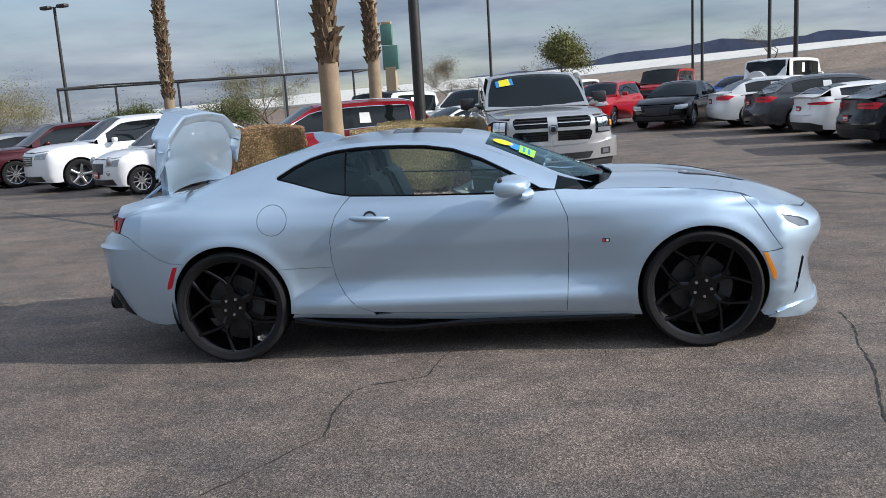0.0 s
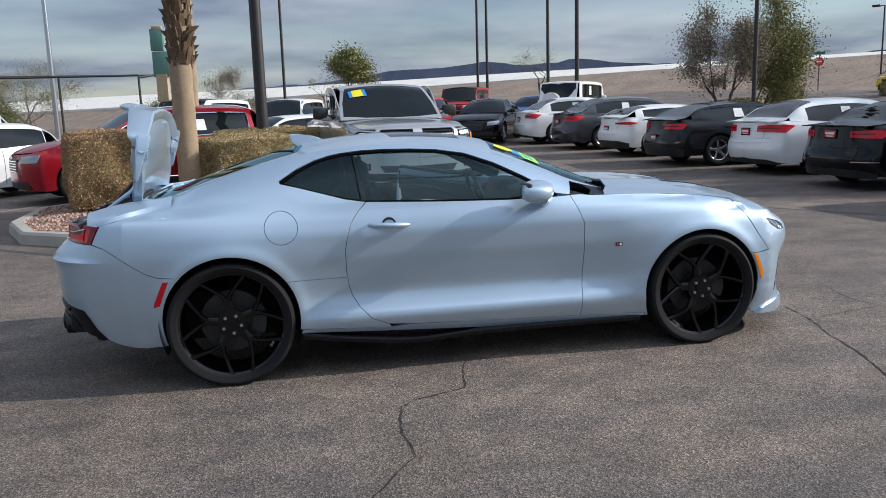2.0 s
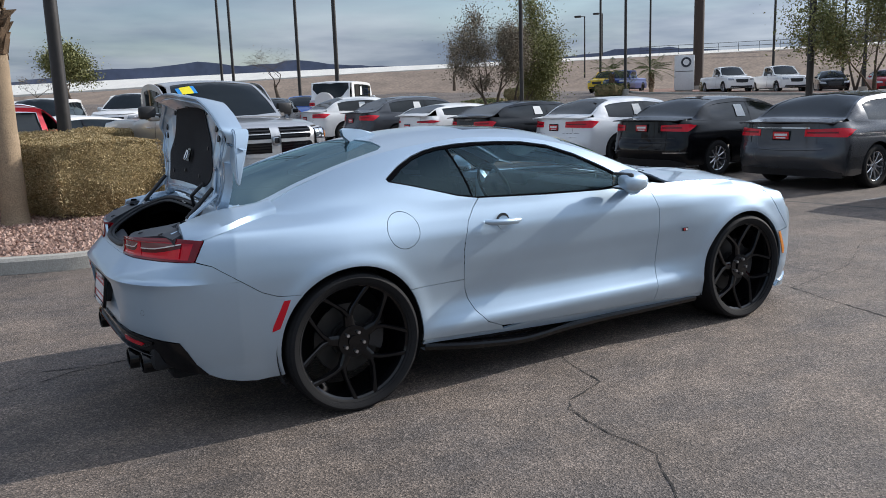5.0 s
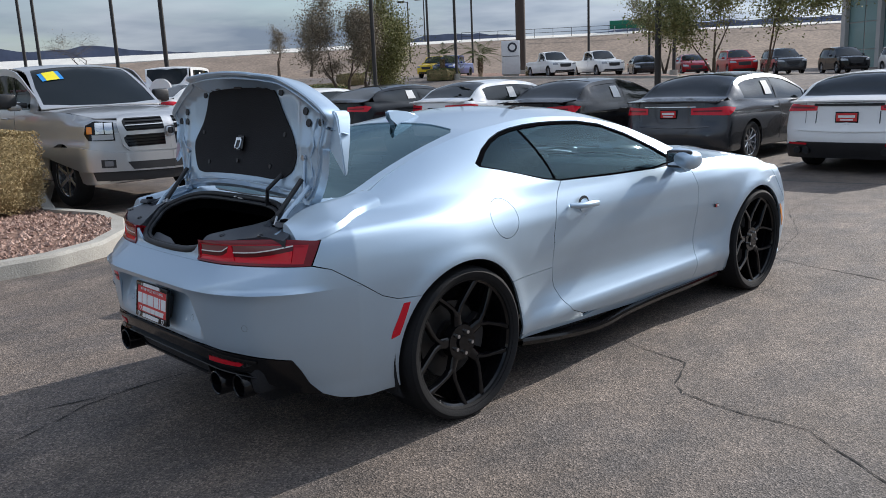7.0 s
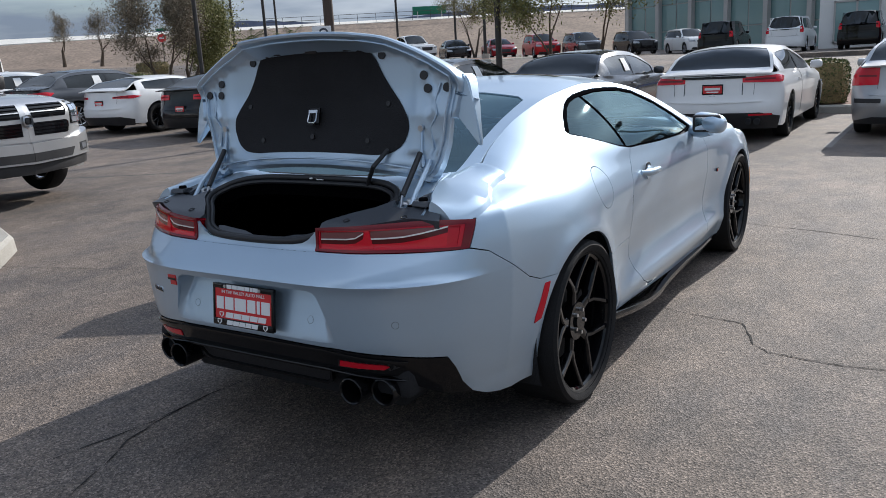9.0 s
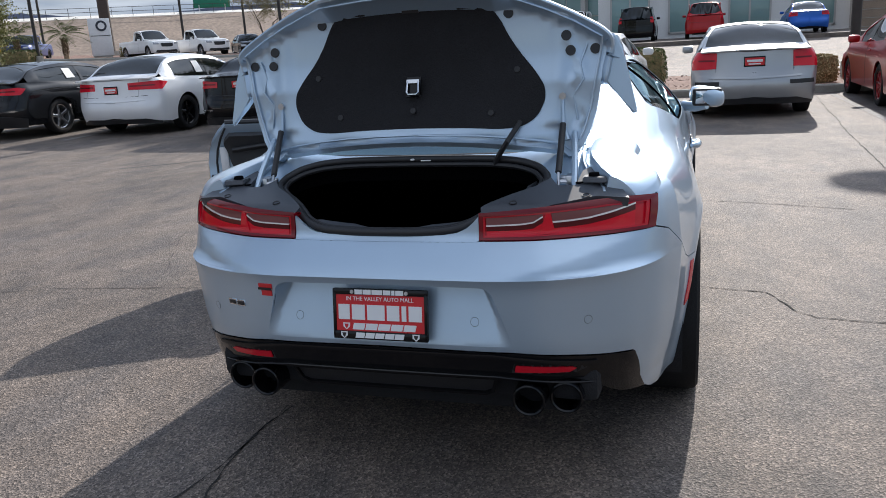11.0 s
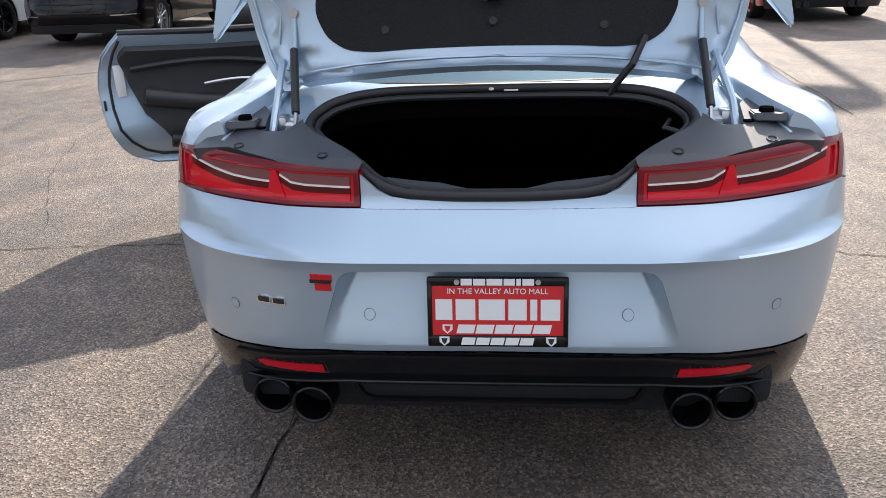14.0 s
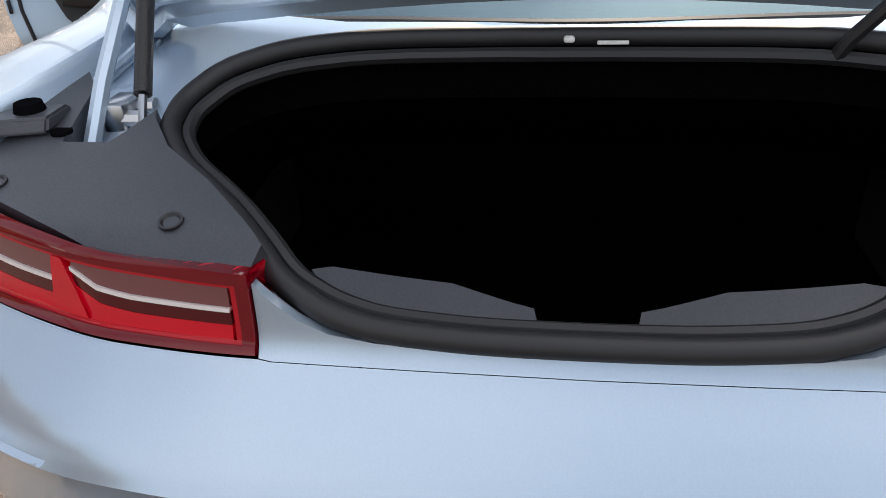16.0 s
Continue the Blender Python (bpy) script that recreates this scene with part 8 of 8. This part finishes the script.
c, s, q = auto("fastback", "white fastback sedan with dark tail strip", WHITE, (rear_at(7.75, 4.83, 2.9, 0.83), 0.82), 0, 4.83, 1.87, 1.40, 2.90, 0.83, 0.94, 0.96, 0.68, 1.02, (-0.55, -1.42, 0.10, 0.72), rims=RIM_BLACK, tail=[(0.45, 0.97, 0.86, 0.96)], bar=(0.93, 0.965, BLACK_GLOSS), group=ROW, plate=0.78, lower=0.44, sheet=False)
for y in (0.52, 0.64, -0.52, -0.64):
    tip = part("exhaust_tip", cyl(0.048, 0.10, (q[0] + 0.07, y, 0.32), "x", 18), DISC, c)
    # dark of the bore as a black disc on a solid tip
    part("exhaust_bore", cyl(0.040, 0.01, (q[0] + 0.018, y, 0.32), "x", 18), FELT, tip)
dashes(c, s, q[4] * 0.55, q[4] * 0.86, 0.400, 0.425, LENS_RED, "rear_reflector")
for y0, y1, z0, z1 in ((0.0, 0.46, 0.685, 0.690), (0.445, 0.46, 0.69, 0.86)):
    dashes(c, s, q[4] * y0, q[4] * y1, z0, z1, GREY_PLASTIC, "boot_crease", 0.003)
c, s, q = auto("sedan", "dark grey executive sedan with chrome boot strip", GREY, (rear_at(7.75, 4.95, 2.96, 0.9), 3.55), 0, 4.95, 1.88, 1.457, 2.96, 0.90, 0.95, 0.98, 0.72, 1.04, (-0.5, -1.35, -0.12, 0.60), rims=RIM_SILVER, tail=[(0.42, 0.96, 0.80, 0.93)], bar=(0.925, 0.94, CHROME), group=ROW, plate=0.82, lower=0.33)
c, s, q = auto("sedan", "glossy black sport sedan with large tail lamps", BLACK, (rear_at(7.75, 4.83, 2.775, 0.95), 6.5), 0, 4.83, 1.85, 1.447, 2.775, 0.95, 0.95, 0.98, 0.72, 1.06, (-0.5, -1.32, -0.16, 0.52), rims=RIM_SILVER, tail=[(0.50, 0.96, 0.84, 0.97)], group=ROW, plate=0.90, lower=0.34)
dashes(c, s, q[4] * 0.60, q[4] * 0.93, 0.46, 0.475, CHROME, "bumper_trim")
c, s, q = auto("sedan", "silver-white four-door sedan with dark rear glass", PEARL, (rear_at(7.95, 4.88, 2.83, 0.95), 9.3), 0, 4.88, 1.86, 1.45, 2.83, 0.95, 0.94, 0.97, 0.72, 1.05, (-0.5, -1.36, -0.02, 0.66), rims=RIM_BLACK, spokes=5, tail=[(0.40, 0.97, 0.82, 0.97)], group=ROW, plate=0.83, lower=0.30)
c, s, q = auto("coupe_car", "dark grey fastback muscle coupe", DARK, (rear_at(7.2, 4.79, 2.72, 0.95), 11.7), 0, 4.79, 1.92, 1.38, 2.72, 0.95, 0.93, 0.97, 0.72, 1.03, (-0.55, -1.35, 0.0, 0.75), rims=RIM_SILVER, spokes=5, tail=[(0.40, 0.93, 0.80, 0.93)], group=ROW, plate=0.62, lower=0.42)
c, s, q = auto("coupe_car", "low white sports coupe with a humped tail", WHITE, (rear_at(7.15, 4.38, 2.47, 0.93), 14.4), 0, 4.38, 1.86, 1.29, 2.47, 0.93, 0.90, 0.93, 0.66, 1.0, (-0.60, -1.25, 0.05, 0.70), rims=RIM_BLACK, tail=[(0.50, 0.96, 0.80, 0.87)], group=ROW, plate=0.70, lower=0.40, sheet=False)
c, s, q = auto("sedan", "grey luxury sedan with chrome window line", GREY, (rear_at(6.75, 4.92, 2.94, 0.85), 17.1), 0, 4.92, 1.86, 1.46, 2.94, 0.85, 0.94, 0.97, 0.72, 1.04, (-0.5, -1.35, -0.12, 0.60), rims=RIM_SILVER, tail=[(0.55, 0.97, 0.80, 0.95)], group=ROW, plate=0.80, lower=0.28)
c, s, q = auto("sedan", "white compact luxury sedan", WHITE, (rear_at(6.4, 4.69, 2.84, 0.8), 19.8), 0, 4.69, 1.81, 1.44, 2.84, 0.80, 0.93, 0.96, 0.72, 1.02, (-0.5, -1.35, -0.12, 0.58), rims=RIM_SILVER, tail=[(0.58, 0.97, 0.80, 0.94)], group=ROW, plate=0.78, lower=0.28)

WEST = "cars parked in the west row"
auto("suv", "crimson crossover with chrome window line and roof rails", CRIMSON, (-3.7, 11.3), -155, 4.81, 1.90, 1.66, 2.86, 0.95, 1.05, 1.10, 0.88, 1.12, (-0.42, -1.25, 0.55, 0.82), 0.37, 0.27, 0.22, RIM_SILVER, tail=[(0.7, 0.97, 0.95, 1.2)], face="chrome", group=WEST, plate=False, bright=True)
fi, fs, fq = auto("small_hatchback", "small silver-white hatchback with round headlamps", PEARL, (-8.0 + 0.75, 11.55 + 0.75), -135, 3.55, 1.63, 1.49, 2.30, 0.68, 0.95, 0.98, 0.78, 1.0, (-0.28, -0.85, -0.05, 0.50), 0.30, 0.21, 0.18, RIM_SILVER, group=WEST, plate=False, box_rear=True)
for sgn in (1, -1):
    hy = 0.52
    hx = float(fs.flank(np.array([fs.u_at(hy, False)]), np.array([0.72]))[0][0])
    part("round_headlamp", revolve([(0.0, 0.055), (0.06, 0.045), (0.092, 0.012), (0.098, 0.0), (0.098, -0.04), (0.0, -0.04)], 22), LAMP_OFF, fi, "round clear headlamp").matrix_basis = Matrix.Translation((hx - 0.01, sgn * hy, 0.74)) @ ROT(radians(-90 - 0), 4, "Z")
    part("fog_lamp", revolve([(0.0, 0.03), (0.045, 0.02), (0.05, -0.03), (0.0, -0.03)], 18), LAMP_OFF, fi).matrix_basis = Matrix.Translation((hx + 0.03, sgn * 0.50, 0.50)) @ ROT(radians(-90), 4, "Z")
fpl = part("dealer_plate", box((0.014, 0.28, 0.13), (fq[1] + 0.012, 0, 0.45), 0.004), BLACK_GLOSS, fi, "red dealer plate")
part("plate_face", box((0.006, 0.25, 0.10), (fq[1] + 0.02, 0, 0.45)), SIGN_RED, fpl)
part("plate_bar", box((0.004, 0.20, 0.03), (fq[1] + 0.024, 0, 0.455)), SIGN_WHITE, fpl)
auto("suv", "large white-silver three-row crossover", PEARL, (-9.6, 14.6), -135, 4.98, 1.97, 1.75, 2.90, 0.95, 1.08, 1.15, 0.95, 1.15, (-0.40, -1.20, 0.70, 0.95), 0.38, 0.27, 0.22, RIM_SILVER, spokes=5, group=WEST, plate=False, box_rear=True, face="chrome")
auto("suv", "maroon crossover beside the large white one", MAROON, (-12.6, 16.6), -135, 4.7, 1.88, 1.68, 2.75, 0.92, 1.04, 1.08, 0.88, 1.10, (-0.40, -1.2, 0.6, 0.85), 0.36, 0.26, 0.21, RIM_SILVER, group=WEST, plate=False)
auto("sedan", "silver-grey sedan at the end of the west row", SILVER, (-15.4, 18.2), -135, 4.7, 1.82, 1.46, 2.72, 0.92, group=WEST, plate=False)
auto("sedan", "dark sedan at the far end of the west row", DARK, (-17.8, 20.6), -135, 4.7, 1.82, 1.46, 2.72, 0.92, group=WEST, plate=False)

BACK = "cars parked further back"
auto("suv", "white compact crossover with a dark screen", WHITE, (-0.9, 21.3), -110, 4.6, 1.84, 1.70, 2.70, 0.92, 1.05, 1.08, 0.90, 1.12, (-0.4, -1.2, 0.6, 0.85), 0.35, 0.25, 0.21, RIM_SILVER, group=BACK, plate=False)
auto("sports_car", "white low coupe in the back row", WHITE, (-1.2, 17.2), -150, 4.4, 1.85, 1.28, 2.6, 0.93, 0.88, 0.92, 0.66, 0.98, (-0.60, -1.25, 0.05, 0.70), rims=RIM_BLACK, group=BACK, plate=False)
auto("off_roader", "off-roader with black soft top and white body", WHITE, (-3.0, 21.0), 60, 4.3, 1.88, 1.85, 2.5, 0.75, 1.15, 1.15, 1.0, 1.15, (-0.45, -0.75, 0.55, 0.68), 0.40, 0.25, 0.30, RIM_BLACK, roofmat=BLACK_PLASTIC, group=BACK, plate=False, box_rear=True, wide=0.82)
auto("sedan", "dark sedan facing the lane in the back row", BLACK, (5.9, 21.6), -118, 4.63, 1.78, 1.45, 2.70, 0.95, group=BACK, plate=False)
auto("suv", "red small crossover in the back row", RED, (3.7, 23.6), -118, 4.2, 1.80, 1.55, 2.6, 0.85, 1.0, 1.03, 0.86, 1.05, (-0.4, -1.2, 0.5, 0.75), rims=RIM_SILVER, group=BACK, plate=False)
auto("suv", "white crossover behind the silver pickup", WHITE, (2.6, 27.0), -118, 4.6, 1.84, 1.68, 2.7, 0.92, 1.05, 1.08, 0.9, 1.1, (-0.4, -1.2, 0.6, 0.85), 0.35, 0.25, group=BACK, plate=False)
auto("suv", "red pickup-like off-roader with a black hard top", RED, (7.4, 32.0), -118, 4.6, 1.88, 1.85, 2.7, 0.8, 1.15, 1.18, 1.0, 1.15, (-0.45, -0.85, 0.6, 0.75), 0.40, 0.25, 0.28, RIM_BLACK, roofmat=BLACK_PLASTIC, group=BACK, plate=False, box_rear=True, wide=0.80)
auto("sedan", "bright blue car in the back row", SKY_BLUE, (9.4, 27.4), -118, 4.5, 1.8, 1.42, 2.65, 0.9, group=BACK, plate=False)
gw, s, q = auto("off_roader", "boxy white off-roader with a spare wheel on its tail", WHITE, (11.2, 27.0), 47, 4.5, 1.90, 1.95, 2.85, 0.75, 1.22, 1.22, 1.02, 1.22, (-0.55, -0.85, 0.52, 0.60), 0.40, 0.26, 0.28, RIM_BLACK, group=BACK, plate=False, box_rear=True, wide=0.86)
part("spare_wheel", join([cyl(0.38, 0.22, (q[0] - 0.08, 0.12, 1.12), "x", 32)]), WHITE, gw, "white spare wheel cover")

FAR = "cars parked across the lane"
P = dict(plate=False, group=FAR, step=0.16, sheet=False)
pick = dict(L=5.6, W=1.95, H=1.85, wb=3.4, fo=0.98, belt=1.15, hood=1.18, nose=1.0, deck=1.18, r=0.40, rim=0.26, clear=0.30, wide=0.74, box_rear=True)
auto("pickup", "white mid-size pickup by the sign", WHITE, (44.2, 34.9), -118, glass=(-0.5, -1.2, -1.5, -1.1), rims=RIM_SILVER, category="pickup", **pick, **P)
auto("pickup", "white full-size pickup across the lane", WHITE, (46.0, 32.0), -118, glass=(-0.5, -1.2, -1.3, -0.9), rims=RIM_SILVER, category="pickup", **pick, **P)
auto("pickup", "deep blue pickup beside the sign column", DEEP_BLUE, (45.0, 46.0), -155, glass=(-0.5, -1.2, -1.3, -0.9), rims=RIM_BLACK, category="pickup", **pick, **P)
auto("pickup", "yellow pickup by the verge", YELLOW, (46.0, 49.0), -155, glass=(-0.5, -1.2, -1.3, -0.9), rims=RIM_BLACK, category="pickup", **pick, **P)
for i, (x, y, m, lab, k) in enumerate(((47.4, 29.0, BLACK, "black sedan across the lane", 0), (48.8, 26.1, CRIMSON, "red sedan across the lane", 0), (49.4, 23.0, RED, "red crossover across the lane", 1), (49.8, 20.0, GREY, "grey off-roader across the lane", 1), (51.8, 16.9, BLACK, "dark crossover across the lane", 1), (52.6, 13.4, WHITE, "white crossover across the lane", 1))):
    if k:
        auto("suv", lab, m, (x, y), -140, 4.6, 1.86, 1.68, 2.7, 0.92, 1.05, 1.08, 0.9, 1.1, (-0.4, -1.2, 0.6, 0.85), 0.36, 0.25, **P)
    else:
        auto("sedan", lab, m, (x, y), -140, 4.75, 1.83, 1.45, 2.75, 0.95, **P)
for x, y, m, lab, k in ((39.5, -6.2, SKY_BLUE, "bright blue sedan parked against the building", 0), (42.0, -1.6, RED, "red crossover parked against the building", 1), (42.0, 1.8, BLACK, "black crossover parked against the building", 1), (42.5, 5.2, PEARL, "white pickup-sized truck parked against the building", 1), (42.5, 8.6, BLACK, "black truck parked against the building", 1)):
    if k:
        auto("suv", lab, m, (x, y), 0, z0=0.78, L=4.9, W=1.92, H=1.80, wb=2.85, fo=0.95, belt=1.1, hood=1.14, nose=0.95, deck=1.15, glass=(-0.4, -1.2, 0.65, 0.9), r=0.38, rim=0.26, tail=[(0.78, 0.97, 0.95, 1.25)], box_rear=True, **P)
    else:
        auto("sedan", lab, m, (x, y), 0, 4.6, 1.78, 1.46, 2.7, 0.92, tail=[(0.6, 0.97, 0.8, 1.0)], z0=0.78, **P)

# the silver pickup facing the coupe
RAMC = (0.70, 9.72)
ram, rs, (_, rf_, _, ruf, _) = auto("pickup", "silver full-size pickup with crosshair grille and yellow screen sticker", SILVER_WARM, RAMC, -84, 5.82, 2.02, 1.93, 3.57, 1.0, 1.28, 1.30, 1.12, 1.28, (-0.62, -1.30, -1.45, -1.15), 0.40, 0.27, 0.30, RIM_SILVER, 6,
                                      plate=False, group="", category="pickup", wide=0.76, box_rear=True, sheet=False, step=0.07)


def fp(loop, m, nm, lift, parent=ram, dep=0.03):
    part(nm, merged(nm, both(nm, loop, rs, step=0.06, lift=lift, depth=dep)), m, parent)


uq = lambda y: rs.u_at(y, False)
fp([(ruf, 1.175), (uq(0.58), 1.175), (uq(0.655), 1.13), (uq(0.665), 1.06), (uq(0.62), 0.80), (uq(0.55), 0.735), (ruf, 0.715)], SILVER_WARM, "grille_surround", 0.035, dep=0.05)
for a, b in ((1.125, 0.985), (0.935, 0.785)):
    fp([(uq(0.075), a), (uq(0.57), a), (uq(0.605), a - 0.03), (uq(0.60), (a + b) / 2), (uq(0.565), b), (uq(0.075), b)], BLACK_GLOSS, "grille_opening", 0.038, dep=0.01)
    for k in range(4):
        z = b + (a - b) * (k + 0.5) / 4
        fp([(uq(0.08), z - 0.004), (uq(0.57), z - 0.004), (uq(0.57), z + 0.004), (uq(0.08), z + 0.004)], TRIM_BLACK, "grille_slat", 0.044, dep=0.008)
part("grille_emblem", box((0.03, 0.13, 0.14), (rf_ + 0.035, 0, 0.96), 0.04), STEEL, ram)
part("emblem_mark", box((0.012, 0.07, 0.08), (rf_ + 0.052, 0, 0.96), 0.02), BLACK_PLASTIC, ram)
for mm in both("hl", [(uq(0.70), 1.10), (uq(0.90), 1.115), (uq(0.975), 1.08), (uq(0.985), 0.97), (uq(0.96), 0.885), (uq(0.70), 0.875)], rs, step=0.05, lift=0.020, depth=0.03):
    part("headlamp", mm, BLACK_GLOSS, ram, "clear headlamp with amber corner")
for y0, y1, z0, z1, m in ((0.715, 0.80, 0.965, 1.090, CHROME), (0.81, 0.895, 0.965, 1.095, CHROME), (0.715, 0.93, 0.89, 0.955, LAMP_OFF), (0.925, 0.968, 0.97, 1.055, LENS_AMBER)):
    for mm in both("hl", [(uq(y0), z0), (uq(y1), z0), (uq(y1), z1), (uq(y0), z1)], rs, step=0.05, lift=0.026, depth=0.01):
        part("turn_signal" if m is LENS_AMBER else "lamp_reflector", mm, m, ram)
fp([(ruf, 0.70), (uq(0.70), 0.72), (uq(0.99), 0.80), (uq(1.0) - 0.1, 0.78), (uq(0.99), 0.50), (ruf, 0.46)], SILVER_WARM, "front_bumper", 0.065, dep=0.10)
fp([(ruf, 0.585), (uq(0.60), 0.60), (uq(0.54), 0.50), (ruf, 0.485)], BLACK_PLASTIC, "bumper_intake", 0.072, dep=0.02)
fp([(ruf, 0.45), (uq(0.95), 0.49), (uq(0.93), 0.38), (ruf, 0.34)], BLACK_PLASTIC, "air_dam", 0.03, dep=0.05)
for mm in both("fog", [(uq(0.72), 0.635), (uq(0.87), 0.645), (uq(0.87), 0.545), (uq(0.72), 0.535)], rs, step=0.05, lift=0.072, depth=0.02):
    part("fog_pocket", mm, BLACK_PLASTIC, ram)
for mm in both("fog", [(uq(0.75), 0.622), (uq(0.84), 0.628), (uq(0.84), 0.562), (uq(0.75), 0.556)], rs, step=0.05, lift=0.078, depth=0.02):
    part("fog_lamp", mm, LAMP_OFF, ram)
for sgn in (1, -1):
    part("tow_mirror", box((0.12, 0.26, 0.20), (0.72, sgn * 1.17, 1.42), 0.04), BLACK_PLASTIC, ram)
    part("mirror_arm", tube([(0.75, sgn * 0.92, 1.35), (0.74, sgn * 1.08, 1.38)], 0.035, 8), BLACK_PLASTIC, ram)
for y0, y1, m in ((-0.66, -0.36, STICKER_BLUE), (-0.60, -0.42, STICKER_YELLOW)):
    part("windscreen_sticker", skin("st", *fill([(0.60, y0), (0.60, y1), (0.74, y1 + 0.02), (0.74, y0 + 0.01)], step=0.08), rs.top(), 0, lift=0.004 if m is STICKER_BLUE else 0.007), m, ram)
part("load_bed_cover", box((1.85, 1.62, 0.03), (-1.95, 0, 1.24)), BLACK_PLASTIC, ram)

# ---- raised lot by the buildings ----
tagged(part("upper_pavement", box((26.0, 44.0, 0.9), (49.0, -14.0, 0.33), 0.05), ASPHALT), "raised asphalt lot in front of the buildings", "pavement", kind="structure")
# ---- buildings ----
BLOCK = mat("tan_block", (0.30, 0.22, 0.16), 0.9, vary=0.12, scale=1.5, grain=0.2, gscale=20, bump=0.4)
STUCCO = mat("grey_stucco", (0.45, 0.44, 0.42), 0.9, vary=0.06, scale=1, grain=0.1, gscale=30)
SHOW_GLASS = mat("showroom_glass", (0.22, 0.34, 0.33), 0.06, 0, 0, spec=0.6)
wall_ = thing("building", "tan block-walled building behind the blue car", "building", at=Matrix.Translation((45.5, -22.5, 0)))
part("wall", box((1.0, 26.0, 9.0), (0, 0, 4.4)), BLOCK, wall_)
for k in range(18):
    part("block_joint", box((0.02, 26.0, 0.03), (-0.51, 0, 0.4 + 0.45 * k)), CONCRETE, wall_)
part("roof_cap", box((1.4, 26.4, 0.3), (0, 0, 8.95)), STUCCO, wall_)
for k in range(4):
    part("window", box((0.06, 2.2, 1.4), (-0.52, -9 + 6 * k, 5.5)), SHOW_GLASS, wall_)
show = thing("showroom", "glass-fronted car showroom with pale columns", "building", at=Matrix.Translation((68.0, 8.0, 0.2)) @ ROT(radians(-28), 4, "Z"))
part("wall", box((8.0, 44.0, 9.5), (4.6, 0, 4.7)), STUCCO, show)
part("fascia", box((1.4, 45.0, 1.8), (-0.1, 0, 8.8)), STUCCO, show)
for k in range(11):
    y = -21 + 4.2 * k
    part("column", box((0.45, 0.45, 8.0), (0.2, y, 4.0)), STUCCO, show)
for k in range(20):
    for j in range(3):
        part("window_pane", box((0.05, 1.95, 2.4), (0.55, -19.9 + 2.1 * k, 1.35 + 2.5 * j)), SHOW_GLASS, show)

office = thing("building", "low white stucco building with dark windows", "building", at=Matrix.Translation((47.0, -2.5, 0.7)))
part("wall", box((6.0, 14.0, 5.0), (3.0, 0, 2.4)), mat("white_stucco", (0.72, 0.72, 0.70), 0.9, vary=0.05, scale=1, grain=0.08, gscale=30), office)
part("roof_cap", box((6.5, 14.4, 0.4), (3.0, 0, 5.0), 0.03), STUCCO, office)
for k in range(4):
    wnd = part("window", box((0.10, 2.2, 2.2), (-0.02, -5.1 + 3.4 * k, 1.5), 0.01), SHOW_GLASS, office)
    part("window_frame", join([box((0.14, 0.10, 2.3), (-0.03, -5.1 + 3.4 * k + s * 1.12, 1.5)) for s in (-1, 0, 1)] + [box((0.14, 2.3, 0.10), (-0.03, -5.1 + 3.4 * k, z)) for z in (0.4, 2.6)]), STUCCO, wnd)
